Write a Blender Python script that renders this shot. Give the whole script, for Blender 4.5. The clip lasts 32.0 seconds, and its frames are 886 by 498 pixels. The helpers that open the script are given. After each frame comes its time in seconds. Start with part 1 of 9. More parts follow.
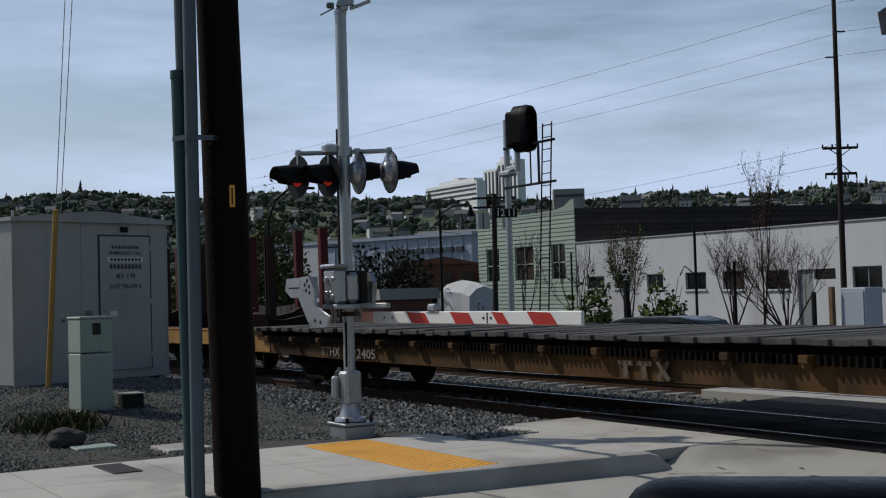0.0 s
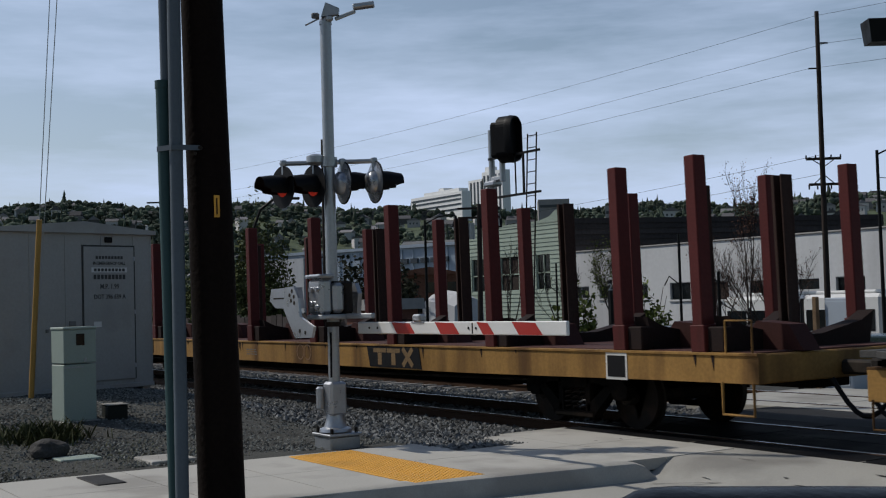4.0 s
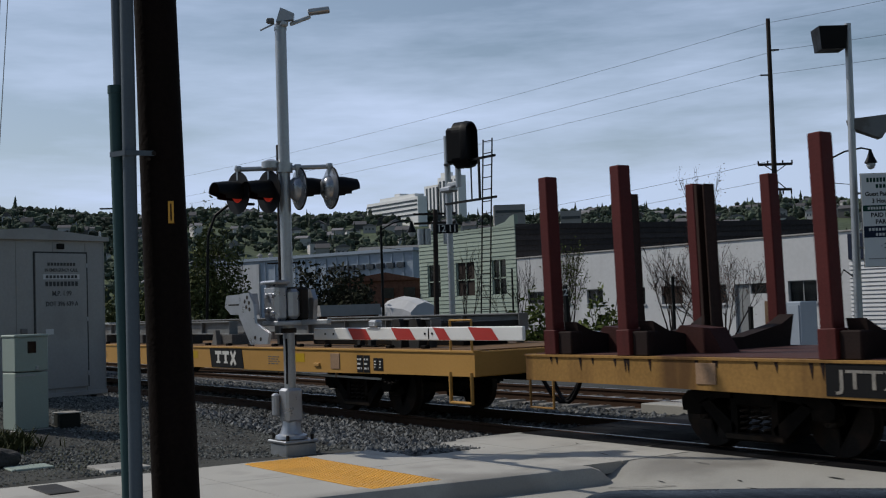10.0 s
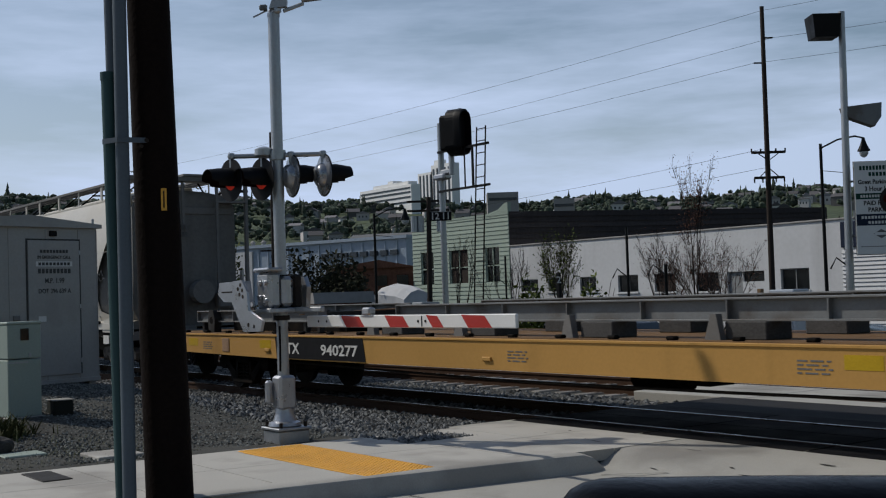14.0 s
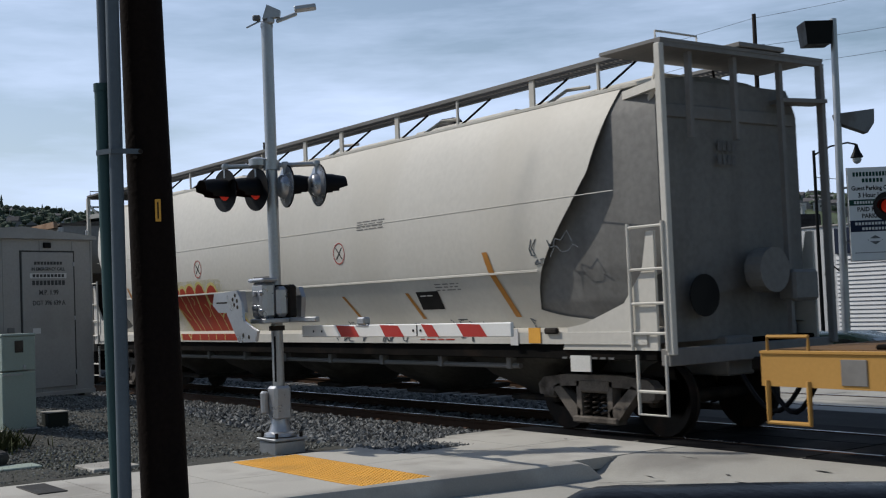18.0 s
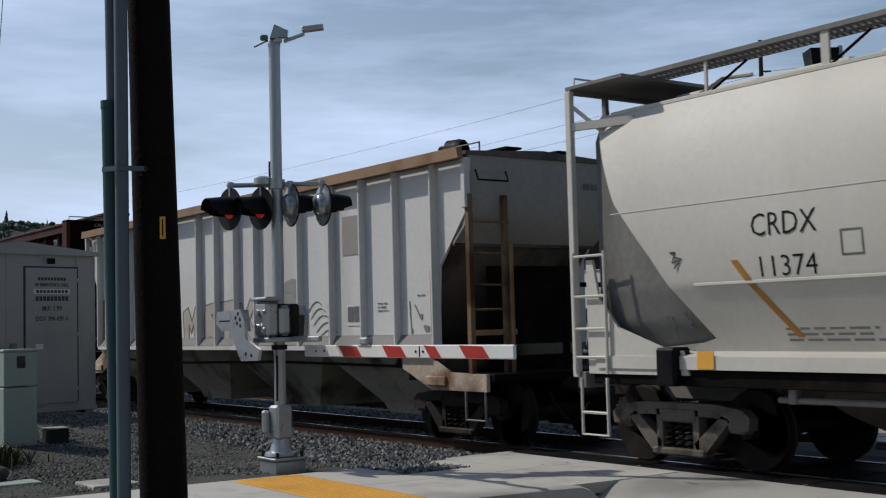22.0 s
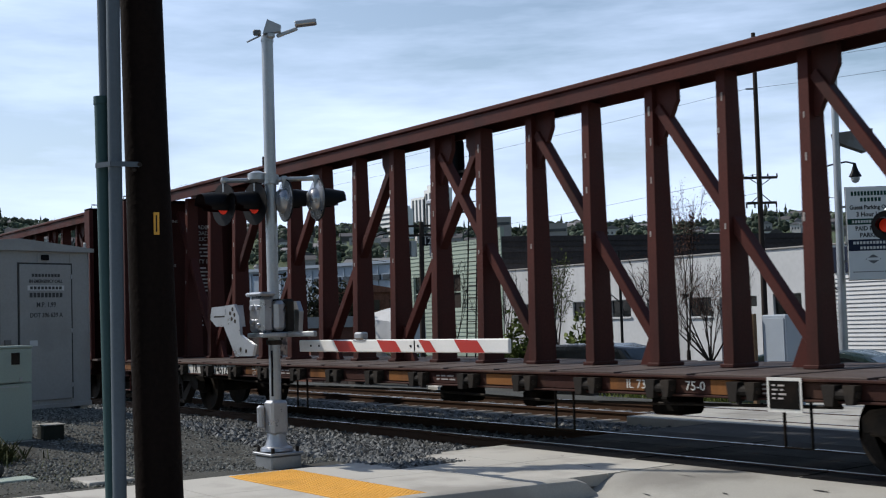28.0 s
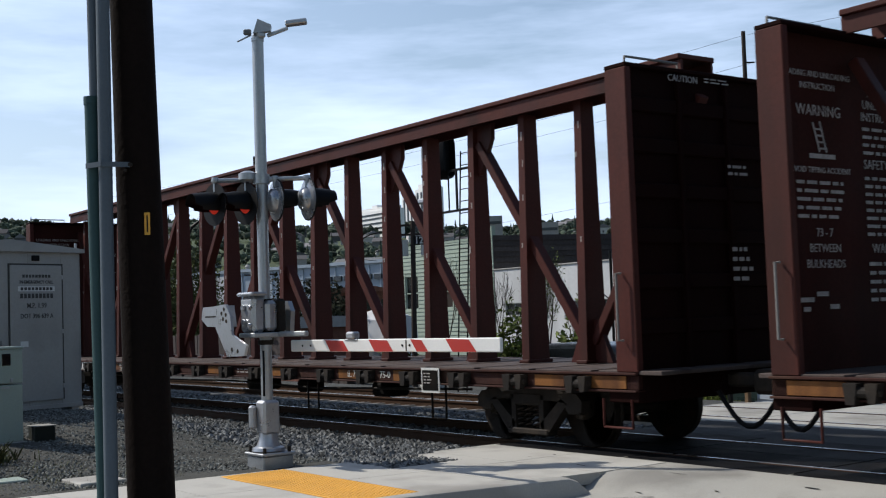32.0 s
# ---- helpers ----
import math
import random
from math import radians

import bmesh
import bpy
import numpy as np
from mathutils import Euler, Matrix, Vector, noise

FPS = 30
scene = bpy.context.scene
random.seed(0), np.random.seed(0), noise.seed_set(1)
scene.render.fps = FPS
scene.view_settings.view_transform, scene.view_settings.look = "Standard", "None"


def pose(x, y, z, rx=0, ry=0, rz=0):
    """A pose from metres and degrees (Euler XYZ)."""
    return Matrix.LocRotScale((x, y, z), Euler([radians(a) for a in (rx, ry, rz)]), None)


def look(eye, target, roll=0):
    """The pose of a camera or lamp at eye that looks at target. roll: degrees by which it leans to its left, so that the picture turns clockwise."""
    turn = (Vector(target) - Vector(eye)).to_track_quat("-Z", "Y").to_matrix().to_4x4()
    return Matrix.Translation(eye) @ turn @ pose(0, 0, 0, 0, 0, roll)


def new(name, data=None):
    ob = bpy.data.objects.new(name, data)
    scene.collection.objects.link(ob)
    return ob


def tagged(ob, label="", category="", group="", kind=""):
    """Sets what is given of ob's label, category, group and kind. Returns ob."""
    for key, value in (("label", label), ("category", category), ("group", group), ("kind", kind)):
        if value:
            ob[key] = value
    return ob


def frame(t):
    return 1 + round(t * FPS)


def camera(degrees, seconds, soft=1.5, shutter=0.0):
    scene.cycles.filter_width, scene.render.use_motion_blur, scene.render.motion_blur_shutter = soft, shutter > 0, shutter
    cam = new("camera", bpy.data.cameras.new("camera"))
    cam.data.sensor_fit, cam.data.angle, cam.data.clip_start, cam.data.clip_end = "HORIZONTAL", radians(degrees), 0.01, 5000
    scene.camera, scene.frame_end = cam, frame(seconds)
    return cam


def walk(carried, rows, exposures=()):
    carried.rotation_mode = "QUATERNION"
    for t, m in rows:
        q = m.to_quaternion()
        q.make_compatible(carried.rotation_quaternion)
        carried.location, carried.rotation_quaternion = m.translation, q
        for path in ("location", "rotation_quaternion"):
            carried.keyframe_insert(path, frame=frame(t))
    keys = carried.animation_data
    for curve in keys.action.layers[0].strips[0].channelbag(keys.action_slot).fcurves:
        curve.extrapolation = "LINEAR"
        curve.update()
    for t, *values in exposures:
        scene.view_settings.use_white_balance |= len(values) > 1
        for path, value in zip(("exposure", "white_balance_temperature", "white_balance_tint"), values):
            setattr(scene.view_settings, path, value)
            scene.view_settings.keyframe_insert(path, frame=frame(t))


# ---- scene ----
# World: the track runs along x, the train goes towards +x, z = 0 is the rail head.
EYE = 1.75
cam = camera(40.5, 32.0, soft=1.15, shutter=0.15)
TURNS = [  # seconds, pitch, roll, yaw
    (0.0, 2.09, 1.66, 57.60),
    (0.5, 2.21, 1.45, 57.56),
    (1.0, 2.36, 1.44, 57.54),
    (1.5, 2.25, 1.74, 57.40),
    (2.0, 2.27, 1.74, 57.30),
    (2.5, 2.39, 1.68, 57.29),
    (3.0, 2.44, 1.48, 57.21),
    (3.5, 2.46, 1.61, 57.17),
    (5.5, 2.93, 1.97, 55.51),
    (6.0, 2.85, 2.23, 55.34),
    (6.5, 2.91, 1.92, 55.42),
    (7.0, 2.76, 1.86, 55.35),
    (7.5, 3.07, 1.56, 55.40),
    (8.0, 3.20, 1.34, 55.40),
    (8.5, 3.25, 1.47, 55.25),
    (9.0, 3.00, 1.86, 54.95),
    (9.5, 2.78, 2.08, 54.76),
    (10.0, 2.76, 1.94, 54.80),
    (10.5, 2.85, 1.92, 54.72),
    (11.0, 2.83, 1.96, 54.74),
    (11.5, 2.60, 2.31, 54.61),
    (12.0, 2.50, 2.49, 54.57),
    (12.5, 2.00, 2.28, 54.65),
    (13.0, 2.28, 1.99, 54.70),
    (13.5, 2.17, 1.92, 54.50),
    (15.5, 2.12, 1.79, 54.54),
    (16.0, 2.32, 1.82, 54.76),
    (16.5, 2.44, 2.11, 54.68),
    (17.0, 2.26, 2.40, 54.38),
    (17.5, 2.48, 2.30, 54.25),
    (18.0, 2.58, 2.29, 54.24),
    (18.5, 2.66, 2.17, 54.26),
    (19.0, 2.49, 2.10, 54.13),
    (19.5, 2.50, 2.13, 54.14),
    (20.0, 3.01, 1.85, 54.33),
    (20.5, 3.85, 1.54, 54.41),
    (21.0, 3.79, 1.59, 54.44),
    (21.5, 3.72, 1.57, 54.44),
    (22.0, 3.60, 1.49, 54.38),
    (22.5, 3.66, 1.53, 54.38),
    (23.0, 3.69, 1.64, 54.42),
    (23.5, 3.64, 1.74, 54.38),
    (24.0, 3.36, 1.80, 54.17),
    (24.5, 3.30, 2.04, 54.07),
    (26.5, 3.44, 2.18, 54.05),
    (27.0, 3.30, 2.09, 54.08),
    (27.5, 3.20, 1.82, 54.16),
    (28.0, 3.32, 1.81, 54.13),
    (28.5, 3.38, 1.89, 54.23),
    (29.0, 3.45, 1.93, 54.26),
    (29.5, 3.34, 2.23, 54.12),
    (30.0, 3.45, 2.12, 54.09),
    (30.5, 3.52, 1.96, 54.07),
    (31.0, 3.52, 1.82, 53.90),
    (31.5, 3.50, 1.87, 53.89),
    (32.0, 3.27, 2.04, 53.73),
]
EXPOSURES = [(0.0, -0.12), (6.0, -0.12), (13.5, -0.15), (16.0, -0.12), (17.5, 0.12), (19.0, 0.3), (20.1, 0.3), (21.0, 0.06), (23.0, 0.05), (24.5, 0.15), (26.5, 0.43), (28.0, 0.52), (30.5, 0.58), (32.0, 0.57)]
walk(cam, [(t, pose(0, 0, EYE, 90 + p, r, y)) for t, p, r, y in TURNS], EXPOSURES)

# ---- light ----
SUN_EL, SUN_X, SUN_Y = 45.0, -0.83, -0.557


def make_world():
    w = bpy.data.worlds.new("sky")
    scene.world = w
    w.use_nodes = True
    n, l = w.node_tree.nodes, w.node_tree.links
    n.clear()
    out, bg = n.new("ShaderNodeOutputWorld"), n.new("ShaderNodeBackground")
    sky = n.new("ShaderNodeTexSky")
    sky.sky_type, sky.sun_disc = "NISHITA", False
    sky.sun_elevation = radians(SUN_EL)
    sky.sun_rotation = math.atan2(SUN_X, SUN_Y)
    sky.air_density, sky.dust_density, sky.ozone_density = 1.2, 1.0, 2.5
    tc, mp = n.new("ShaderNodeTexCoord"), n.new("ShaderNodeMapping")
    mp.inputs["Rotation"].default_value = (0, 0, radians(-20))
    mp.inputs["Scale"].default_value = (1.0, 1.0, 6.0)
    l.new(tc.outputs["Generated"], mp.inputs["Vector"])
    n1, n2 = n.new("ShaderNodeTexNoise"), n.new("ShaderNodeTexNoise")
    for q, s, d, r in ((n1, 2.3, 6, 0.6), (n2, 0.9, 3, 0.5)):
        q.inputs["Scale"].default_value, q.inputs["Detail"].default_value, q.inputs["Roughness"].default_value = s, d, r
        l.new(mp.outputs[0], q.inputs["Vector"])
    add = n.new("ShaderNodeMath")
    add.operation = "MULTIPLY_ADD"
    l.new(n1.outputs[0], add.inputs[0])
    add.inputs[1].default_value = 0.55
    sc = n.new("ShaderNodeMath")
    sc.operation = "MULTIPLY"
    l.new(n2.outputs[0], sc.inputs[0])
    sc.inputs[1].default_value = 0.55
    l.new(sc.outputs[0], add.inputs[2])
    ramp = n.new("ShaderNodeMapRange")
    l.new(add.outputs[0], ramp.inputs[0])
    ramp.inputs[1].default_value, ramp.inputs[2].default_value = 0.43, 0.60
    ramp.inputs[3].default_value, ramp.inputs[4].default_value = 0.15, 0.9
    sep = n.new("ShaderNodeSeparateXYZ")
    l.new(tc.outputs["Generated"], sep.inputs[0])
    el = n.new("ShaderNodeMapRange")
    l.new(sep.outputs[2], el.inputs[0])
    el.inputs[1].default_value, el.inputs[2].default_value = 0.15, 0.75
    el.inputs[3].default_value, el.inputs[4].default_value = 1.0, 0.3
    haze = n.new("ShaderNodeMath")  # cloud thickens towards the sun's side
    haze.operation = "MULTIPLY_ADD"
    l.new(sep.outputs[0], haze.inputs[0])
    haze.inputs[1].default_value = -0.7
    l.new(ramp.outputs[0], haze.inputs[2])
    lift = n.new("ShaderNodeMath")
    lift.operation, lift.use_clamp = "SUBTRACT", True
    l.new(haze.outputs[0], lift.inputs[0])
    lift.inputs[1].default_value = 0.5
    thin = n.new("ShaderNodeMath")
    thin.operation = "MULTIPLY"
    l.new(lift.outputs[0], thin.inputs[0])
    l.new(el.outputs[0], thin.inputs[1])
    mix = n.new("ShaderNodeMix")
    mix.data_type = "RGBA"
    l.new(thin.outputs[0], mix.inputs[0])
    l.new(sky.outputs[0], mix.inputs[6])
    mix.inputs[7].default_value = (7.9, 9.6, 13.0, 1)
    l.new(mix.outputs[2], bg.inputs[0])
    bg.inputs[1].default_value = 0.075
    l.new(bg.outputs[0], out.inputs[0])


make_world()
sun = new("sun", bpy.data.lights.new("sun", "SUN"))
sun.data.energy, sun.data.angle, sun.data.color = 3.0, radians(1.0), (1.0, 0.95, 0.87)
sun.matrix_world = look((0, 0, 50), (-SUN_X * 50 * 1.0, -SUN_Y * 50 * 1.0, 50 - 50 * math.tan(radians(SUN_EL))))


# ---- materials ----
def mat(name, base, rough=0.6, metal=0.0, scale=3.0, vary=0.15, fine=40.0, bump=0.1, stain=None, amount=0.0, streak=False, jitter=0.0, island=False, spec=0.5, thresh=0.5):
    """A surface with grain at two scales, and stains of a second colour."""
    m = bpy.data.materials.new(name)
    m.use_nodes = True
    n, l = m.node_tree.nodes, m.node_tree.links
    bs = n["Principled BSDF"]
    tc = n.new("ShaderNodeTexCoord")

    def tex(s, d, stretch=None):
        q = n.new("ShaderNodeTexNoise")
        q.inputs["Scale"].default_value, q.inputs["Detail"].default_value = s, d
        if stretch:
            mp = n.new("ShaderNodeMapping")
            mp.inputs["Scale"].default_value = stretch
            l.new(tc.outputs["Object"], mp.inputs[0])
            l.new(mp.outputs[0], q.inputs["Vector"])
        else:
            l.new(tc.outputs["Object"], q.inputs["Vector"])
        return q

    a, b = tex(scale, 5), tex(fine, 3)
    add = n.new("ShaderNodeMath")
    add.operation = "ADD"
    l.new(a.outputs[0], add.inputs[0])
    l.new(b.outputs[0], add.inputs[1])
    mr = n.new("ShaderNodeMapRange")
    l.new(add.outputs[0], mr.inputs[0])
    mr.inputs[1].default_value, mr.inputs[2].default_value = 0.6, 1.4
    mr.inputs[3].default_value, mr.inputs[4].default_value = 1 - vary, 1 + vary
    val = mr.outputs[0]
    if jitter:
        src = n.new("ShaderNodeNewGeometry").outputs["Random Per Island"] if island else n.new("ShaderNodeObjectInfo").outputs["Random"]
        jr = n.new("ShaderNodeMapRange")
        l.new(src, jr.inputs[0])
        jr.inputs[3].default_value, jr.inputs[4].default_value = 1 - jitter, 1 + jitter
        mu = n.new("ShaderNodeMath")
        mu.operation = "MULTIPLY"
        l.new(val, mu.inputs[0])
        l.new(jr.outputs[0], mu.inputs[1])
        val = mu.outputs[0]
    col = n.new("ShaderNodeVectorMath")
    col.operation = "SCALE"
    col.inputs[0].default_value = base
    l.new(val, col.inputs["Scale"])
    c = col.outputs[0]
    if stain:
        s = tex(scale * 0.8, 6, (1.0, 1.0, 0.12) if streak else None)
        sr = n.new("ShaderNodeMapRange")
        l.new(s.outputs[0], sr.inputs[0])
        sr.inputs[1].default_value, sr.inputs[2].default_value = thresh, thresh + 0.14
        sr.inputs[3].default_value, sr.inputs[4].default_value = 0, amount
        mx = n.new("ShaderNodeMix")
        mx.data_type = "RGBA"
        l.new(sr.outputs[0], mx.inputs[0])
        l.new(c, mx.inputs[6])
        mx.inputs[7].default_value = (*stain, 1)
        c = mx.outputs[2]
    l.new(c, bs.inputs["Base Color"])
    rr = n.new("ShaderNodeMapRange")
    l.new(a.outputs[0], rr.inputs[0])
    rr.inputs[1].default_value, rr.inputs[2].default_value = 0.3, 0.7
    rr.inputs[3].default_value, rr.inputs[4].default_value = max(0.03, rough - 0.1), min(1, rough + 0.1)
    l.new(rr.outputs[0], bs.inputs["Roughness"])
    bs.inputs["Metallic"].default_value = metal
    bs.inputs["Specular IOR Level"].default_value = spec if rough < 0.5 else spec * 0.3
    if bump:
        bp = n.new("ShaderNodeBump")
        bp.inputs["Strength"].default_value, bp.inputs["Distance"].default_value = bump, 0.02
        l.new(add.outputs[0], bp.inputs["Height"])
        l.new(bp.outputs[0], bs.inputs["Normal"])
    return m


def glow(name, base, strength):
    m = bpy.data.materials.new(name)
    m.use_nodes = True
    bs = m.node_tree.nodes["Principled BSDF"]
    bs.inputs["Base Color"].default_value = (*base, 1)
    bs.inputs["Emission Color"].default_value = (*base, 1)
    bs.inputs["Emission Strength"].default_value = strength
    return m


RUST = (0.045, 0.019, 0.009)
M_GRAVEL = mat("gravel", (0.058, 0.058, 0.052), 0.9, scale=1.2, vary=0.4, fine=26, bump=1.0, stain=(0.028, 0.026, 0.022), amount=0.6)
M_STONE = mat("ballast_stone", (0.115, 0.118, 0.117), 0.85, scale=6, vary=0.25, fine=50, jitter=0.8, island=True, bump=0.4)
M_CONC = mat("concrete", (0.40, 0.385, 0.35), 0.85, scale=1.1, vary=0.12, fine=60, bump=0.12, stain=(0.175, 0.163, 0.146), amount=0.5)
M_ROAD = mat("road_concrete", (0.325, 0.315, 0.285), 0.85, scale=0.9, vary=0.14, fine=70, bump=0.12, stain=(0.118, 0.108, 0.097), amount=0.5)
M_ASPH = mat("asphalt", (0.024, 0.024, 0.025), 0.9, scale=1.0, vary=0.2, fine=80, bump=0.3)
M_RUBBER = mat("crossing_rubber", (0.005, 0.005, 0.006), 0.75, spec=0.2, scale=1.5, vary=0.3, fine=60, bump=0.15, stain=(0.022, 0.020, 0.019), amount=0.35)
M_TACT = mat("tactile_yellow", (0.66, 0.335, 0.06), 0.7, scale=1.5, vary=0.12, fine=40, bump=0.1, stain=(0.40, 0.22, 0.05), amount=0.4)
M_GALV = mat("galvanised_steel", (0.356, 0.370, 0.383), 0.42, 0.75, scale=4, vary=0.12, fine=30, bump=0.05)
M_CAST = mat("cast_aluminium", (0.36, 0.37, 0.39), 0.34, 0.7, scale=5, vary=0.1, fine=30, bump=0.06)
M_BLACK = mat("black_paint", (0.003, 0.003, 0.004), 0.55, scale=3, vary=0.2, bump=0.03, spec=0.5)
M_RAIL = mat("rusty_rail", (0.051, 0.028, 0.017), 0.7, 0.3, scale=3, vary=0.25, bump=0.15)
M_RAILTOP = mat("rail_head", (0.336, 0.336, 0.336), 0.3, 0.9, scale=3, vary=0.1, bump=0.02)
M_TIE = mat("concrete_tie", (0.197, 0.185, 0.168), 0.9, scale=3, vary=0.25, fine=40, jitter=0.2, bump=0.2)
M_WOODPOLE = mat("creosoted_wood", (0.009, 0.006, 0.005), 0.85, scale=2.0, vary=0.35, fine=24, bump=0.4, stain=(0.052, 0.032, 0.017), amount=0.5, streak=True, thresh=0.6, spec=0.2)
M_PVC = mat("grey_conduit", (0.085, 0.105, 0.125), 0.55, scale=2, vary=0.1, bump=0.04)
M_PVCG = mat("green_conduit", (0.034, 0.068, 0.070), 0.55, scale=2, vary=0.12, bump=0.04)
M_BUNG = mat("bungalow_aluminium", (0.34, 0.335, 0.32), 0.5, 0.15, scale=1.2, vary=0.08, fine=20, bump=0.04, stain=(0.26, 0.25, 0.235), amount=0.5)
M_CAB = mat("cabinet_green", (0.30, 0.35, 0.305), 0.5, scale=2, vary=0.06, bump=0.03)
M_YELLOWG = mat("guy_guard", (0.397, 0.230, 0.064), 0.6, scale=2, vary=0.15)
M_INK = mat("black_lettering", (0.006, 0.006, 0.007), 0.6, vary=0.1, bump=0)
M_INKW = mat("white_lettering", (0.556, 0.549, 0.519), 0.6, vary=0.1, bump=0)
M_INKF = mat("faded_dark_lettering", (0.07, 0.07, 0.07), 0.7, scale=6, vary=0.3, bump=0)
M_INKD = mat("dull_white_lettering", (0.20, 0.185, 0.165), 0.7, scale=6, vary=0.35, bump=0)
M_INKP = mat("worn_white_stencil", (0.34, 0.31, 0.295), 0.7, scale=8, vary=0.4, bump=0)
M_RED = mat("red_reflective", (0.334, 0.016, 0.008), 0.4, vary=0.05, bump=0)
M_WHITE = mat("white_reflective", (0.605, 0.605, 0.590), 0.4, vary=0.05, bump=0)
M_LENS = glow("lit_red_lens", (0.7, 0.035, 0.015), 0.1)
# Grimy black that also paints the shade under cars and in recesses.
M_DIRT_SHADE = mat("grimy_shade_black", (0.005, 0.0045, 0.004), 0.8, spec=0.2, scale=3, vary=0.4, bump=0.2, stain=(0.022, 0.015, 0.011), amount=0.5)
M_TRUCK = mat("truck_casting", (0.018, 0.015, 0.013), 0.75, scale=4, vary=0.35, bump=0.2, stain=(0.053, 0.040, 0.029), amount=0.5)
# Paler casting colour that stands for sunlight on the hopper's trucks.
M_TRUCKL = mat("lit_truck_casting", (0.12, 0.104, 0.09), 0.8, scale=4, vary=0.3, bump=0.2, stain=(0.02, 0.016, 0.013), amount=0.7)
M_WHEEL = mat("wheel_steel", (0.016, 0.013, 0.011), 0.65, 0.2, scale=5, vary=0.35, bump=0.1, stain=(0.04, 0.024, 0.016), amount=0.5)
M_TREAD = mat("wheel_tread", (0.336, 0.336, 0.336), 0.25, 0.95, scale=5, vary=0.1, bump=0.02)
M_YEL = mat("flatcar_yellow", (0.27, 0.15, 0.045), 0.65, scale=1.6, vary=0.25, fine=25, bump=0.08, stain=(0.07, 0.034, 0.014), amount=0.85, streak=True, thresh=0.49)
M_YELC = mat("flatcar_yellow_clean", (0.40, 0.222, 0.062), 0.55, scale=1.0, vary=0.08, fine=25, bump=0.05, stain=(0.186, 0.104, 0.027), amount=0.5, streak=True, thresh=0.6)
M_YELO = mat("flatcar_old_paint", (0.072, 0.038, 0.014), 0.8, scale=1.4, vary=0.35, fine=25, bump=0.15, stain=(0.017, 0.010, 0.007), amount=0.85, streak=True, thresh=0.5)
M_REDST = mat("stake_red_oxide", (0.078, 0.0155, 0.0145), 0.6, scale=2, vary=0.2, fine=30, bump=0.1, stain=(0.025, 0.011, 0.008), amount=0.6, streak=True, thresh=0.55)
M_DECKR = mat("deck_red", (0.075, 0.035, 0.03), 0.8, scale=2, vary=0.3, fine=30, bump=0.15)
M_DECKC = mat("worn_deck_steel", (0.075, 0.058, 0.052), 0.8, scale=2, vary=0.35, fine=30, bump=0.15, stain=(0.03, 0.018, 0.015), amount=0.6)
M_DECKW = mat("deck_planks", (0.075, 0.072, 0.069), 0.85, scale=3, vary=0.3, fine=30, bump=0.3, jitter=0.3)
M_DECKY = mat("deck_brown", (0.142, 0.084, 0.042), 0.8, scale=2, vary=0.25, fine=30, bump=0.15)
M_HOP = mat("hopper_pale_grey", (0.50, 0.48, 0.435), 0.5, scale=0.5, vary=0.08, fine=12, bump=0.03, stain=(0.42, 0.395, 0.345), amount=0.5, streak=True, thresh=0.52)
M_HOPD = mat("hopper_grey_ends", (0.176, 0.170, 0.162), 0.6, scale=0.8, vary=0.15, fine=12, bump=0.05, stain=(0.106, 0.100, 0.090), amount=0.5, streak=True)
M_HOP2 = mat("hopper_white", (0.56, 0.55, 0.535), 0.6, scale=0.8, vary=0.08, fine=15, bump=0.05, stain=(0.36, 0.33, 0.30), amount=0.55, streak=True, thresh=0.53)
# Darker than the sides: the shade on the ends is set in this grey.
M_HOPG = mat("hopper_end_shade_grey", (0.16, 0.157, 0.15), 0.65, scale=0.8, vary=0.2, fine=12, bump=0.05, stain=(0.05, 0.047, 0.043), amount=0.6, streak=True)
# Stained grey whose dark base also holds the shade of the sloped end.
M_HOPEND = mat("stained_shaded_grey", (0.12, 0.105, 0.09), 0.75, scale=0.9, vary=0.25, fine=14, bump=0.06, stain=(0.016, 0.011, 0.008), amount=0.9, streak=True, thresh=0.44)
M_HOPRUST = mat("hopper_rusted", (0.165, 0.110, 0.066), 0.8, scale=1.5, vary=0.3, fine=20, bump=0.15, stain=RUST, amount=0.85, thresh=0.48)
M_TAN = mat("roof_tan", (0.272, 0.175, 0.109), 0.7, scale=1.5, vary=0.2, bump=0.08, stain=(0.125, 0.060, 0.030), amount=0.6)
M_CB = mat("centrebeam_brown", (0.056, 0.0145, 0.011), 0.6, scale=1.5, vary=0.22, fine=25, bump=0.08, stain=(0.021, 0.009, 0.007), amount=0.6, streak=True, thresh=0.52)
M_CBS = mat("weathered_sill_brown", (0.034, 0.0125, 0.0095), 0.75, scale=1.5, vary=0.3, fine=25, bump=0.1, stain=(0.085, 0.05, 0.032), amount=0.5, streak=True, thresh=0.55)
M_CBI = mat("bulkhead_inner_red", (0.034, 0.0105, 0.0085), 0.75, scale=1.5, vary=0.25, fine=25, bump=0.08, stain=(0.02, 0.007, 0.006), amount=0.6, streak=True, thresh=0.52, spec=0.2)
# Boxcar brown; on bulkheads and end sills it bakes in their shade.
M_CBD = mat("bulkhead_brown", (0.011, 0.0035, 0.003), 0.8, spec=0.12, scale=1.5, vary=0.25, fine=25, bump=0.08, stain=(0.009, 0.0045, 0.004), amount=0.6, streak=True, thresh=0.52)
M_CBO = mat("sill_orange", (0.193, 0.080, 0.024), 0.65, scale=2, vary=0.2, bump=0.08, stain=(0.049, 0.020, 0.012), amount=0.7, streak=True)
